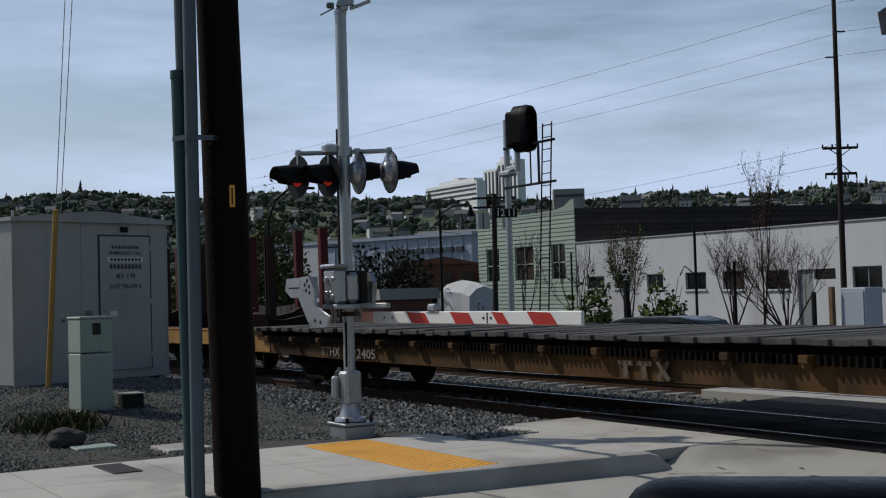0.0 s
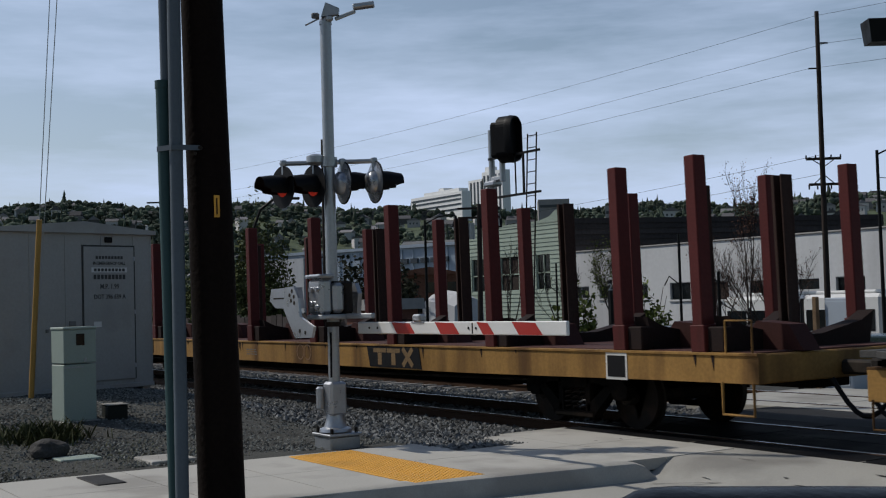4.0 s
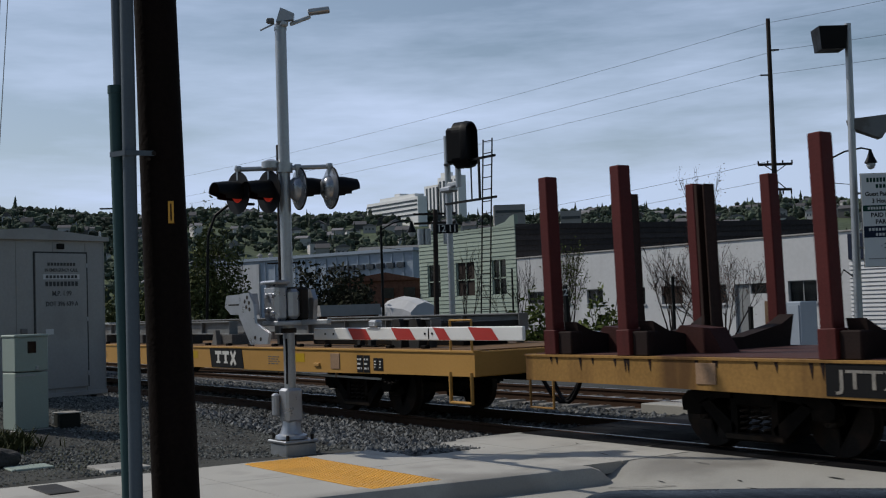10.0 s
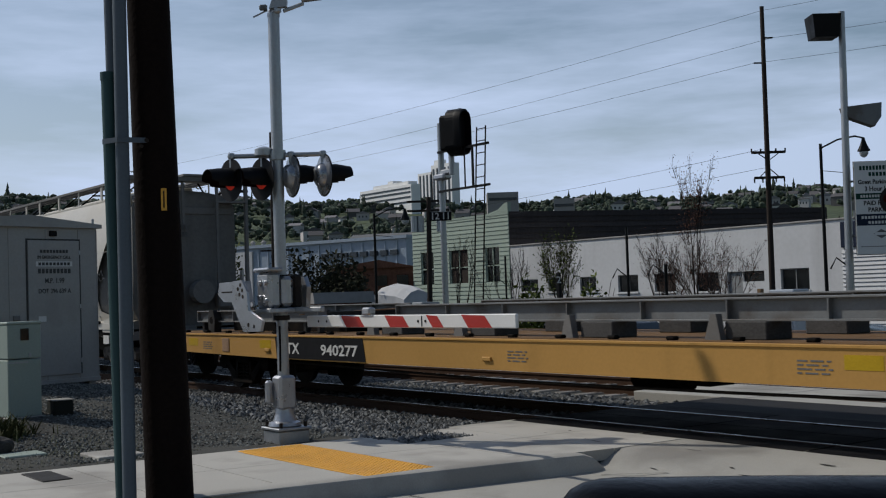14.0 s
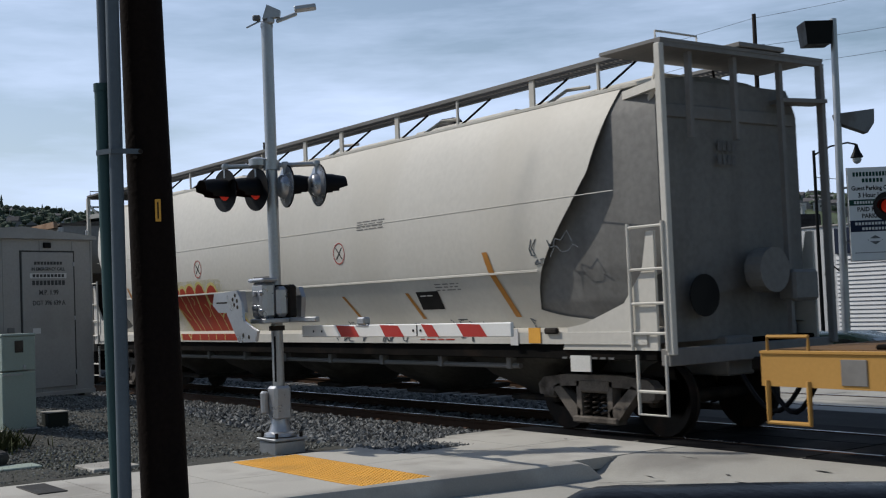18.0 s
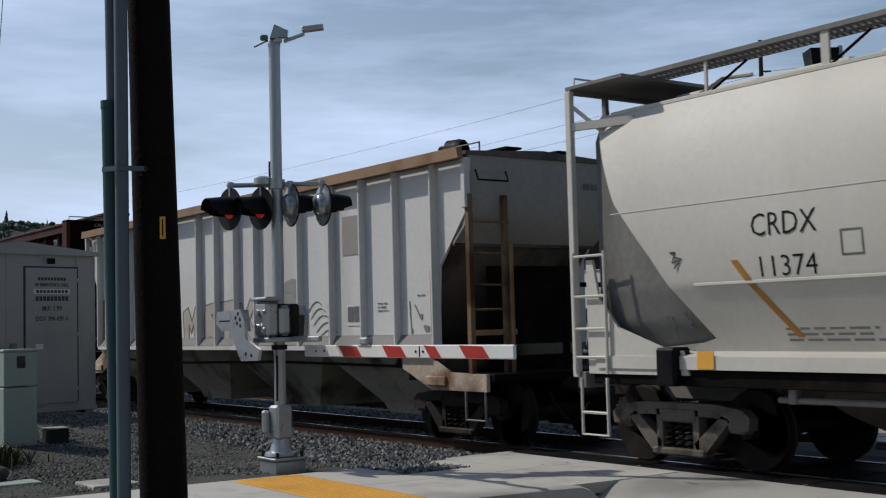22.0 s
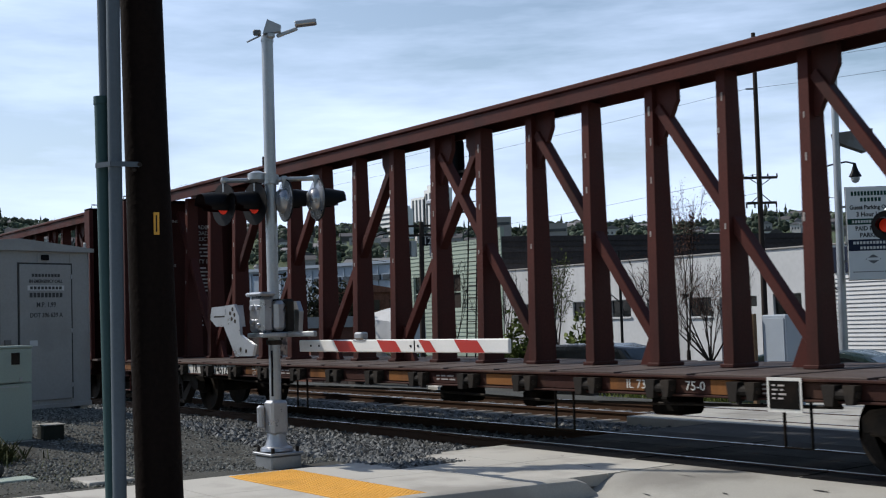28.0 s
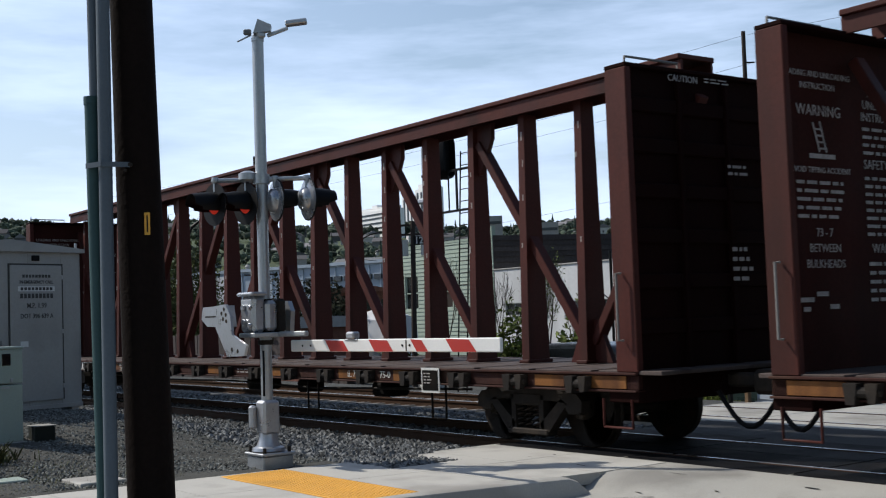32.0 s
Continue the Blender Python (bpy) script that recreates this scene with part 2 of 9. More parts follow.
M_GREYST = mat("grey_rack_steel", (0.17, 0.175, 0.175), 0.55, 0.2, scale=2, vary=0.15, bump=0.06, stain=(0.082, 0.058, 0.038), amount=0.5)
M_GRAFR = mat("red_spray", (0.30, 0.034, 0.015), 0.6, scale=2, vary=0.2, bump=0)
M_GRAFY = mat("yellow_spray", (0.46, 0.39, 0.15), 0.6, scale=2, vary=0.15, bump=0)
M_GRAFK = mat("grey_spray", (0.121, 0.121, 0.121), 0.7, scale=4, vary=0.3, bump=0)
M_ORANGE = mat("orange_tape", (0.353, 0.158, 0.036), 0.5, vary=0.15, bump=0)


# ---- mesh kit ----
class B:
    """Collects vertices and faces of one mesh."""

    def __init__(self):
        self.v, self.f, self.mi = [], [], []
        self.cur = 0

    def add(self, vs, fs, smooth=False):
        o = len(self.v)
        self.v += [tuple(p) for p in vs]
        self.f += [tuple(i + o for i in q) for q in fs]
        self.mi += [self.cur] * len(fs)
        return self

    def box(self, x0, x1, y0, y1, z0, z1, c=0.0):
        return self.obox(Matrix.Translation(((x0 + x1) / 2, (y0 + y1) / 2, (z0 + z1) / 2)), x1 - x0, y1 - y0, z1 - z0, c)

    def obox(self, m, sx, sy, sz, c=0.0):
        """A box with chamfer c round the pose m."""
        hx, hy, hz = sx / 2, sy / 2, sz / 2
        c = min(c, 0.45 * min(sx, sy, sz))
        if c <= 0:
            vs = [Vector((a * hx, b * hy, d * hz)) for a in (-1, 1) for b in (-1, 1) for d in (-1, 1)]
            fs = [(0, 1, 3, 2), (4, 6, 7, 5), (0, 4, 5, 1), (2, 3, 7, 6), (0, 2, 6, 4), (1, 5, 7, 3)]
            return self.add([m @ p for p in vs], fs)
        vs, idx = [], {}
        for a in (-1, 1):
            for b in (-1, 1):
                for d in (-1, 1):
                    for k in range(3):
                        p = [a * (hx - c), b * (hy - c), d * (hz - c)]
                        p[k] = (a * hx, b * hy, d * hz)[k]
                        idx[a, b, d, k] = len(vs)
                        vs.append(m @ Vector(p))
        fs = []
        for s in (-1, 1):
            fs.append([idx[s, b, d, 0] for b, d in ((-1, -1), (1, -1), (1, 1), (-1, 1))][::s])
            fs.append([idx[a, s, d, 1] for a, d in ((-1, -1), (-1, 1), (1, 1), (1, -1))][::s])
            fs.append([idx[a, b, s, 2] for a, b in ((-1, -1), (1, -1), (1, 1), (-1, 1))][::s])
        for a in (-1, 1):
            for b in (-1, 1):
                fs.append((idx[a, b, -1, 0], idx[a, b, 1, 0], idx[a, b, 1, 1], idx[a, b, -1, 1]))
                fs.append((idx[a, -1, b, 0], idx[a, 1, b, 0], idx[a, 1, b, 2], idx[a, -1, b, 2]))
                fs.append((idx[-1, a, b, 1], idx[1, a, b, 1], idx[1, a, b, 2], idx[-1, a, b, 2]))
                for d in (-1, 1):
                    fs.append((idx[a, b, d, 0], idx[a, b, d, 1], idx[a, b, d, 2]))
        return self.add(vs, fs)

    def beam(self, p, q, w, h, up=(0, 0, 1), c=0.0):
        """A bar of w by h from p to q; h lies towards up."""
        p, q, u = Vector(p), Vector(q), Vector(up)
        d = (q - p).normalized()
        if abs(d.dot(u)) > 0.99:
            u = Vector((0, 1, 0))
        s = d.cross(u).normalized()
        u = s.cross(d)
        m = Matrix((d, s, u)).transposed().to_4x4()
        m.translation = (p + q) / 2
        return self.obox(m, (q - p).length, w, h, c)

    def cyl(self, p, q, r, n=12, r2=None, caps=True):
        p, q = Vector(p), Vector(q)
        r2 = r if r2 is None else r2
        d = (q - p).normalized()
        s = d.orthogonal().normalized()
        u = d.cross(s)
        vs = []
        for k in range(n):
            a = 2 * math.pi * k / n
            o = s * math.cos(a) + u * math.sin(a)
            vs += [p + o * r, q + o * r2]
        fs = [(2 * k, 2 * ((k + 1) % n), 2 * ((k + 1) % n) + 1, 2 * k + 1) for k in range(n)]
        if caps:
            fs += [tuple(2 * k for k in range(n))[::-1], tuple(2 * k + 1 for k in range(n))]
        return self.add(vs, fs)

    def tube(self, pts, r, n=8):
        """One bent round bar along the points."""
        pts, rings, side = [Vector(p) for p in pts], [], None
        for i, p in enumerate(pts):
            d = (pts[min(i + 1, len(pts) - 1)] - pts[max(i - 1, 0)]).normalized()
            side = (side - d * side.dot(d)) if side else d.orthogonal()
            side = side.normalized() if side.length > 1e-4 else d.orthogonal().normalized()
            b = d.cross(side)
            rings.append([p + (side * math.cos(2 * math.pi * k / n) + b * math.sin(2 * math.pi * k / n)) * r for k in range(n)])
        return self.loft(rings)

    def lathe(self, prof, m=Matrix.Identity(4), n=24, caps=True):
        """Turns a profile of (radius, height) about the z axis of m."""
        vs = [m @ Vector((r * math.cos(2 * math.pi * k / n), r * math.sin(2 * math.pi * k / n), h)) for r, h in prof for k in range(n)]
        fs = [(i * n + k, i * n + (k + 1) % n, (i + 1) * n + (k + 1) % n, (i + 1) * n + k) for i in range(len(prof) - 1) for k in range(n)]
        if caps:
            fs += [tuple(range(n))[::-1], tuple((len(prof) - 1) * n + k for k in range(n))]
        return self.add(vs, fs)

    def prism(self, pts, m, depth):
        """A flat outline in the xy plane of m, made thick along its z."""
        n = len(pts)
        vs = [m @ Vector((x, y, 0)) for x, y in pts] + [m @ Vector((x, y, depth)) for x, y in pts]
        fs = [tuple(range(n))[::-1], tuple(range(n, 2 * n))] + [(k, (k + 1) % n, n + (k + 1) % n, n + k) for k in range(n)]
        return self.add(vs, fs)

    def loft(self, rings, close=True, caps=True):
        n = len(rings[0])
        vs = [p for r in rings for p in r]
        fs = []
        for i in range(len(rings) - 1):
            for k in range(n if close else n - 1):
                fs.append((i * n + k, i * n + (k + 1) % n, (i + 1) * n + (k + 1) % n, (i + 1) * n + k))
        if caps and close:
            fs += [tuple(range(n))[::-1], tuple((len(rings) - 1) * n + k for k in range(n))]
        return self.add(vs, fs)

    def mesh(self, name, mats, smooth=None):
        me = bpy.data.meshes.new(name)
        me.from_pydata([tuple(p) for p in self.v], [], self.f)
        for m in mats if isinstance(mats, (list, tuple)) else [mats]:
            me.materials.append(m)
        me.polygons.foreach_set("material_index", self.mi)
        bm = bmesh.new()
        bm.from_mesh(me)
        bmesh.ops.recalc_face_normals(bm, faces=bm.faces)
        bm.to_mesh(me)
        bm.free()
        if smooth is not None:
            me.polygons.foreach_set("use_smooth", [True] * len(me.polygons))
            me.set_sharp_from_angle(angle=radians(smooth))
        return me


def part(name, b, m, parent=None, label="", smooth=None, at=None):
    """Links a collected or ready mesh as one object under its thing."""
    ob = new(name, b.mesh(name, m, smooth) if isinstance(b, B) else b)
    if parent:
        ob.parent = parent
    if at is not None:
        ob.matrix_basis = at
    if label:
        tagged(ob, label)
    return ob


def thing(name, label, category, group="", kind="", at=None):
    ob = tagged(new(name), label, category, group, kind)
    ob.empty_display_size = 0.1
    if at is not None:
        ob.matrix_basis = at
    return ob


def words(name, text, size, m, parent, at, squeeze=1.0, thick=0.004, bold=0.0, align="CENTER", label=""):
    """Lettering as a mesh that faces +z of the pose at."""
    cu = bpy.data.curves.new(name, "FONT")
    cu.body, cu.size, cu.extrude, cu.align_x, cu.align_y, cu.resolution_u, cu.offset = text, size, thick, align, "CENTER", 2, bold
    tmp = new("tmp", cu)
    me = bpy.data.meshes.new_from_object(tmp.evaluated_get(bpy.context.evaluated_depsgraph_get()))
    bpy.data.objects.remove(tmp)
    if squeeze != 1.0:
        me.transform(Matrix.Diagonal((squeeze, 1, 1, 1)))
    me.materials.clear()
    me.materials.append(m)
    return part(name, me, m, parent, label, at=at)


def face_near(x, y, z):
    """A pose whose plane faces -y, with x along +x and y up."""
    return Matrix.Translation((x, y, z)) @ Matrix.Rotation(radians(90), 4, "X")


def face_front(x, y, z):
    """A pose whose plane faces +x, seen from ahead."""
    return Matrix.Translation((x, y, z)) @ Matrix.Rotation(radians(90), 4, "Z") @ Matrix.Rotation(radians(90), 4, "X")


# ---- ground ----
YC, YC2 = 11.65, 15.9  # centre lines of the two tracks
rnd = random.Random(7)


def smooth(a, b, v):
    v = max(0.0, min(1.0, (v - a) / (b - a)))
    return v * v * (3 - 2 * v)


def lie(x, y):
    """Height of the ground."""
    z = -0.16
    if y > 19:
        z -= 1.15 * smooth(18.6, 28, y)
    if y < 9.6 and x < -9:
        z = 0.36 * smooth(-14.5, -20.5, x) * smooth(9.5, 7.0, y) - 0.02 - 0.14 * smooth(8.6, 9.6, y)
    if x > -11.5 and y < 10.5:
        z = -0.26
    return z


def grid_mesh(xs, ys, zf):
    b = B()
    vs = [(x, y, zf(x, y)) for x in xs for y in ys]
    n = len(ys)
    fs = [(i * n + j, (i + 1) * n + j, (i + 1) * n + j + 1, i * n + j + 1) for i in range(len(xs) - 1) for j in range(n - 1)]
    return b.add(vs, fs)


def build_ground():
    xs = [-3000, -1200, -500, -250, -140, -90, -60, -45, -36, -30] + [-28 + 0.6 * k for k in range(29)] + [-10.4, -9.9, -9.5, -8, -4, 0, 4, 8, 12, 20, 40, 90, 250, 800, 3000]
    ys = [-3000, -800, -200, -60, -25, -10, -4, 0] + [1 + 0.5 * k for k in range(18)] + [10.2, 11, 13, 16, 18, 20, 23, 26, 30, 34, 40, 60, 100, 200, 500, 1200, 3000]
    g = grid_mesh(xs, ys, lambda x, y: lie(x, y) + (0.03 * noise.noise((x * 0.9, y * 0.9, 0)) if -30 < x < -10 and 0 < y < 9.5 else 0))
    tagged(part("ground", g, M_GRAVEL, smooth=60), "grey gravel and bare earth ground beside the tracks", "ground", kind="structure")


build_ground()


def stones(name, label, count, region, size, seed, m):
    """Loose stones as one mesh."""
    r = random.Random(seed)
    vs, fs = [], []
    base = [(1, 0, 0), (-1, 0, 0), (0, 1, 0), (0, -1, 0), (0, 0, 1), (0.6, 0.6, 0.5), (-0.6, 0.5, 0.6), (0.1, -0.7, 0.6)]
    tri = [(0, 5, 4), (5, 2, 4), (2, 6, 4), (6, 1, 4), (1, 7, 4), (7, 0, 4), (0, 2, 5), (2, 1, 6), (1, 3, 7), (3, 0, 7)]
    for _ in range(count):
        x, y, z = region(r)
        s = size * r.uniform(0.55, 1.5)
        a = r.uniform(0, 6.3)
        ca, sa = math.cos(a), math.sin(a)
        o = len(vs)
        for px, py, pz in base:
            px, py, pz = px * s * r.uniform(0.7, 1.2), py * s * r.uniform(0.6, 1.1), pz * s * r.uniform(0.6, 1.1)
            vs.append((x + px * ca - py * sa, y + px * sa + py * ca, z + pz))
        fs += [(p + o, q + o, t + o) for p, q, t in tri]
    me = bpy.data.meshes.new(name)
    me.from_pydata(vs, [], fs)
    me.materials.append(m)
    return tagged(new(name, me), label, "stones", kind="stuff")


def ballast_spot(r):
    x, y = -11.9 - 24 * r.random() ** 1.5, r.uniform(7.9, 10.75)
    return x, y, lie(x, y) + 0.0


def between_spot(r):
    x, y = -12.9 - 30 * r.random() ** 1.3, r.uniform(11.2, 14.6)
    return x, y, -0.17


def gravel_spot(r):
    x, y = -13.4 - 9 * r.random() ** 1.2, r.uniform(1.5, 8.6)
    return x, y, lie(x, y) - 0.004


stones("ballast", "crushed grey and bluish ballast stones beside the rails", 15000, ballast_spot, 0.045, 3, M_STONE)
stones("ballast", "crushed pale ballast stones between the two tracks", 9000, between_spot, 0.045, 5, M_STONE)
stones("gravel", "fine loose gravel on the bare ground", 26000, gravel_spot, 0.021, 4, mat("small_gravel", (0.105, 0.108, 0.10), 0.9, scale=8, jitter=0.85, island=True))


# ---- road, pavement, crossing ----
def road_z(y):
    return -0.19 + 0.185 * smooth(8.6, 10.3, y)


def road_h(x, y):
    """Height of the roadway, which meets the pavement where the kerb ends."""
    return road_z(y) * (1 - smooth(8.9, 9.35, y) * smooth(-7.6, -9.5, x))


def kerb_x(y):
    return -10.98 + 0.145 * y


def build_road():
    ys = [-40, -20, -8] + [0.8 * k for k in range(10)] + [7.8 + 0.15 * k for k in range(17)] + [10.4]
    b = B()
    vs, n = [], len(ys)
    for i in range(49):
        for y in ys:
            x0 = kerb_x(min(max(y, 0), 8.6)) - 0.1 if y < 8.6 else max(-13.0, kerb_x(8.6) - 0.1 - (y - 8.6) * 5)
            x = x0 + (14 - x0) * (i / 48) ** 1.5
            vs.append((x, y, road_h(x, y) - 0.006))
    b.add(vs, [(i * n + j, (i + 1) * n + j, (i + 1) * n + j + 1, i * n + j + 1) for i in range(48) for j in range(n - 1)])
    road = tagged(part("road", b, M_ROAD, smooth=40), "pale worn concrete roadway leading up to the crossing", "road", kind="structure")
    line = B()
    for x0, x1, y0, y1 in ((-8.2, 2, 8.35, 8.45),):
        line.add([(x0, y0, road_z(y0) + 0.005), (x1, y0 + 0.3, road_z(y0 + 0.3) + 0.005), (x1, y1 + 0.3, road_z(y1 + 0.3) + 0.005), (x0, y1, road_z(y1) + 0.005)], [(0, 1, 2, 3)])
    part("road_line", line, M_TACT, road, "thin yellow painted line")
    seam = B()
    for p, q in (((-9.35, 8.62), (-8.75, 9.0)), ((-9.8, 6.5), (-5, 6.7))):
        a, c = Vector((*p, road_h(*p) + 0.003)), Vector((*q, road_h(*q) + 0.003))
        s = Vector((-(c - a).y, (c - a).x, 0)).normalized() * 0.008
        seam.add([a - s, c - s, c + s, a + s], [(0, 1, 2, 3)])
    part("road_seam", seam, M_ASPH, road, "dark sealed joint in the concrete")
    # small dark flecks drawn where shadow shapes lie on the concrete
    flecks = B()
    r = random.Random(11)
    for _ in range(16):
        x, y = r.uniform(-11.5, -6), r.uniform(9.0, 10.2)
        w, h, a = r.uniform(0.04, 0.16), r.uniform(0.006, 0.02), r.uniform(-0.3, 0.3)
        z = road_h(x, y) + 0.003
        pts = [(math.cos(t) * w * r.uniform(0.6, 1), math.sin(t) * h * r.uniform(0.6, 1)) for t in [k * math.pi / 4 for k in range(8)]]
        flecks.add([(x + u * math.cos(a) - v * math.sin(a), y + u * math.sin(a) + v * math.cos(a), z) for u, v in pts], [tuple(range(8))])
    tagged(part("tar_marks", flecks, M_ASPH, road), "small dark flecks painted for shadows on the road")


build_road()


def build_pavement():
    pav = thing("pavement", "pale concrete pavement with scored joints and a kerb", "pavement", kind="structure")
    ys = [-6, -3, -0.4, 1.35, 2.9, 4.25, 5.35, 6.15, 7.02, 8.1, 9.2, 10.25]
    for y0, y1 in zip(ys, ys[1:]):
        lx = lambda y: -13.35 + 0.06 * y
        rx = lambda y: kerb_x(min(y, 8.75)) - 0.02
        if y0 == 6.15:
            rx = lambda y: -12.7
        g = 0.006
        half = lambda y: (lx(y) + rx(y)) / 2
        cells = [(lx(y0), lx(y1), rx(y0), rx(y1))] if y0 == 6.15 else [(lx(y0), lx(y1), half(y0), half(y1)), (half(y0), half(y1), rx(y0), rx(y1))]
        for a0, a1, b0, b1 in cells:
            q = B()
            top = [(a0 + g, y0 + g), (b0 - g, y0 + g), (b1 - g, y1 - g), (a1 + g, y1 - g)]
            vs = [(x, y, 0.0) for x, y in top] + [(x, y, -0.12) for x, y in top]
            q.add(vs, [(0, 1, 2, 3), (0, 4, 5, 1), (1, 5, 6, 2), (2, 6, 7, 3), (3, 7, 4, 0)])
            part("slab", q, M_CONC, pav)
    # bed in the joints
    bed = B()
    bed.add([(-13.6, -6, -0.02), (kerb_x(0) - 0.1, -6, -0.02), (kerb_x(8.75) - 0.1, 8.75, -0.02), (kerb_x(8.75) - 0.1, 10.2, -0.02), (-12.7, 10.2, -0.02)], [(0, 1, 2, 3, 4)])
    part("joint_bed", bed, M_GRAVEL, pav)
    # kerb: a long rounded bar whose end drops towards the crossing
    prof = [(-0.16, -0.3), (-0.16, 0.004), (0.05, 0.006), (0.09, -0.01), (0.11, -0.04), (0.15, -0.3)]
    rings = []
    for y, dz in ((-6, 0), (0, 0), (3, 0), (5, 0), (7, 0), (8.3, 0), (8.66, -0.005), (8.78, -0.05), (8.95, -0.2)):
        rings.append([Vector((kerb_x(max(y, 0)) + u, y, min(v, v + dz))) for u, v in prof])
    part("kerb", B().loft(rings), M_CONC, pav, "pale concrete kerb with a dropped end", smooth=30)
    vault = B().box(-12.95, -12.2, 3.72, 4.02, -0.01, 0.012, 0.006)
    part("vault_cover", vault, mat("vault_iron", (0.039, 0.037, 0.035), 0.7, 0.3, bump=0.2), pav, "dark cast-iron utility cover")
    mat_t = thing("tactile_strip", "orange-yellow tactile warning strip with raised domes in the pavement", "tactile paving", kind="structure")
    TX0, TX1, TY0, TY1 = -12.86, -10.04, 6.17, 7.0
    base = B().box(TX0, TX1, TY0, TY1, -0.05, 0.006, 0.004)
    part("plate", base, M_TACT, mat_t)
    d = B()
    nx, ny = 48, 14
    for i in range(nx):
        for j in range(ny):
            x, y = TX0 + (i + 0.5) * (TX1 - TX0) / nx, TY0 + (j + 0.5) * (TY1 - TY0) / ny
            vs = [(x + 0.017 * math.cos(a), y + 0.017 * math.sin(a), 0.006) for a in (0, 1.05, 2.1, 3.14, 4.19, 5.24)] + [(x + 0.009 * math.cos(a), y + 0.009 * math.sin(a), 0.012) for a in (0, 1.05, 2.1, 3.14, 4.19, 5.24)]
            d.add(vs, [(k, (k + 1) % 6, 6 + (k + 1) % 6, 6 + k) for k in range(6)] + [tuple(range(6, 12))])
    tagged(part("domes", d, M_TACT, mat_t), kind="stuff")
    pad = B().box(-14.15, -13.5, 4.75, 5.3, -0.1, 0.02, 0.01)
    tagged(part("concrete_pad", pad, M_CONC), "small weathered concrete pad set in the gravel", "pad", kind="structure")


build_pavement()


def build_tracks():
    rail_prof = [(-0.07, -0.18), (0.07, -0.18), (0.07, -0.165), (0.012, -0.15), (0.01, -0.05), (0.036, -0.038), (0.036, -0.004), (0.03, 0.0), (-0.03, 0.0), (-0.036, -0.004), (-0.036, -0.038), (-0.01, -0.05), (-0.012, -0.15), (-0.07, -0.165)]
    for yc, nm in ((YC, "near"), (YC2, "far")):
        tr = thing("railway_track", "rusty steel rails on concrete ties in ballast", "track", "tracks", "structure")
        for s in (-1, 1):
            b = B()
            b.loft([[Vector((x, yc + s * 0.753 + u, v)) for u, v in rail_prof] for x in (-260, 140)])
            part("rail", b, M_RAIL, tr)
            top = B().box(-260, 140, yc + s * 0.753 - 0.025, yc + s * 0.753 + 0.025, -0.001, 0.0015)
            part("rail_head", top, M_RAILTOP, tr, "polished running surface")
        tie = B().obox(Matrix.Translation((0, 0, -0.235)), 0.24, 2.6, 0.16, 0.02).mesh("tie", M_TIE)
        for k in range(95):
            x = -13.3 - 0.61 * k
            part("tie", tie, None, tr, at=pose(x, yc, 0.02 if yc == YC2 else 0.0))
        clips = B()
        for k in range(60):
            x = -13.3 - 0.61 * k
            for s in (-1, 1):
                for w in (-1, 1):
                    clips.box(x - 0.05, x + 0.05, yc + s * 0.753 + w * 0.1 - 0.035, yc + s * 0.753 + w * 0.1 + 0.035, -0.175, -0.12, 0.01)
        tagged(part("rail_clips", clips, M_RAIL, tr), kind="stuff")
    # ballast bed under the tracks
    bed = B()
    prof = [(9.9, -0.3), (10.2, -0.19), (13.2, -0.19), (14.1, -0.2), (17.6, -0.19), (18.6, -0.35)]
    bed.loft([[Vector((x, y, z)) for y, z in prof] for x in (-260, -60, -13.05)], close=False)
    tagged(part("track_bed", bed, M_GRAVEL), "crushed stone bed under the tracks", "ballast", kind="structure")
    # crossing panels
    cross = thing("level_crossing", "black rubber and pale concrete crossing panels between the rails", "crossing", kind="structure")
    gap = 0.09
    for yc in (YC, YC2):
        for y0, y1 in ((yc - 1.35, yc - 0.753 - 0.06), (yc - 0.753 + gap, yc), (yc + 0.004, yc + 0.753 - gap), (yc + 0.753 + 0.06, yc + 1.35)):
            pan = B().obox(Matrix.Translation((1.22, (y0 + y1) / 2, -0.10)), 2.42, y1 - y0, 0.19, 0.012).mesh("panel", M_RUBBER if yc == YC else M_ROAD)
            for k in range(8):
                part("panel", pan, None, cross, at=pose((-12.95 if yc == YC else -14.9) + 2.44 * k, 0, 0))
    infill = B().box(-12.9, 8, YC + 1.36, YC2 - 1.36, -0.3, -0.008)
    part("infill", infill, M_ASPH, cross, "dark asphalt between the tracks")
    edge = B()
    edge.add([(-14.9, YC2 + 1.36, -0.01), (8, YC2 + 1.36, -0.01), (8, 24, -0.45), (-17, 24, -0.45)], [(0, 1, 2, 3)])
    tagged(part("road_beyond", edge, M_ROAD), "pale concrete roadway beyond the crossing", "road", kind="structure")
    street = B()
    street.add([(-160, 36, -1.28), (60, 36, -1.28), (60, 50, -1.28), (-160, 50, -1.28)], [(0, 1, 2, 3)])
    tagged(part("street", street, M_ASPH), "grey asphalt street beyond the railway", "road", kind="structure")


build_tracks()


# ---- crossing signal with gate ----
M_LAMPB = mat("cast_lamp_shell", (0.30, 0.31, 0.33), 0.3, 0.75, scale=4, vary=0.15, bump=0.03)

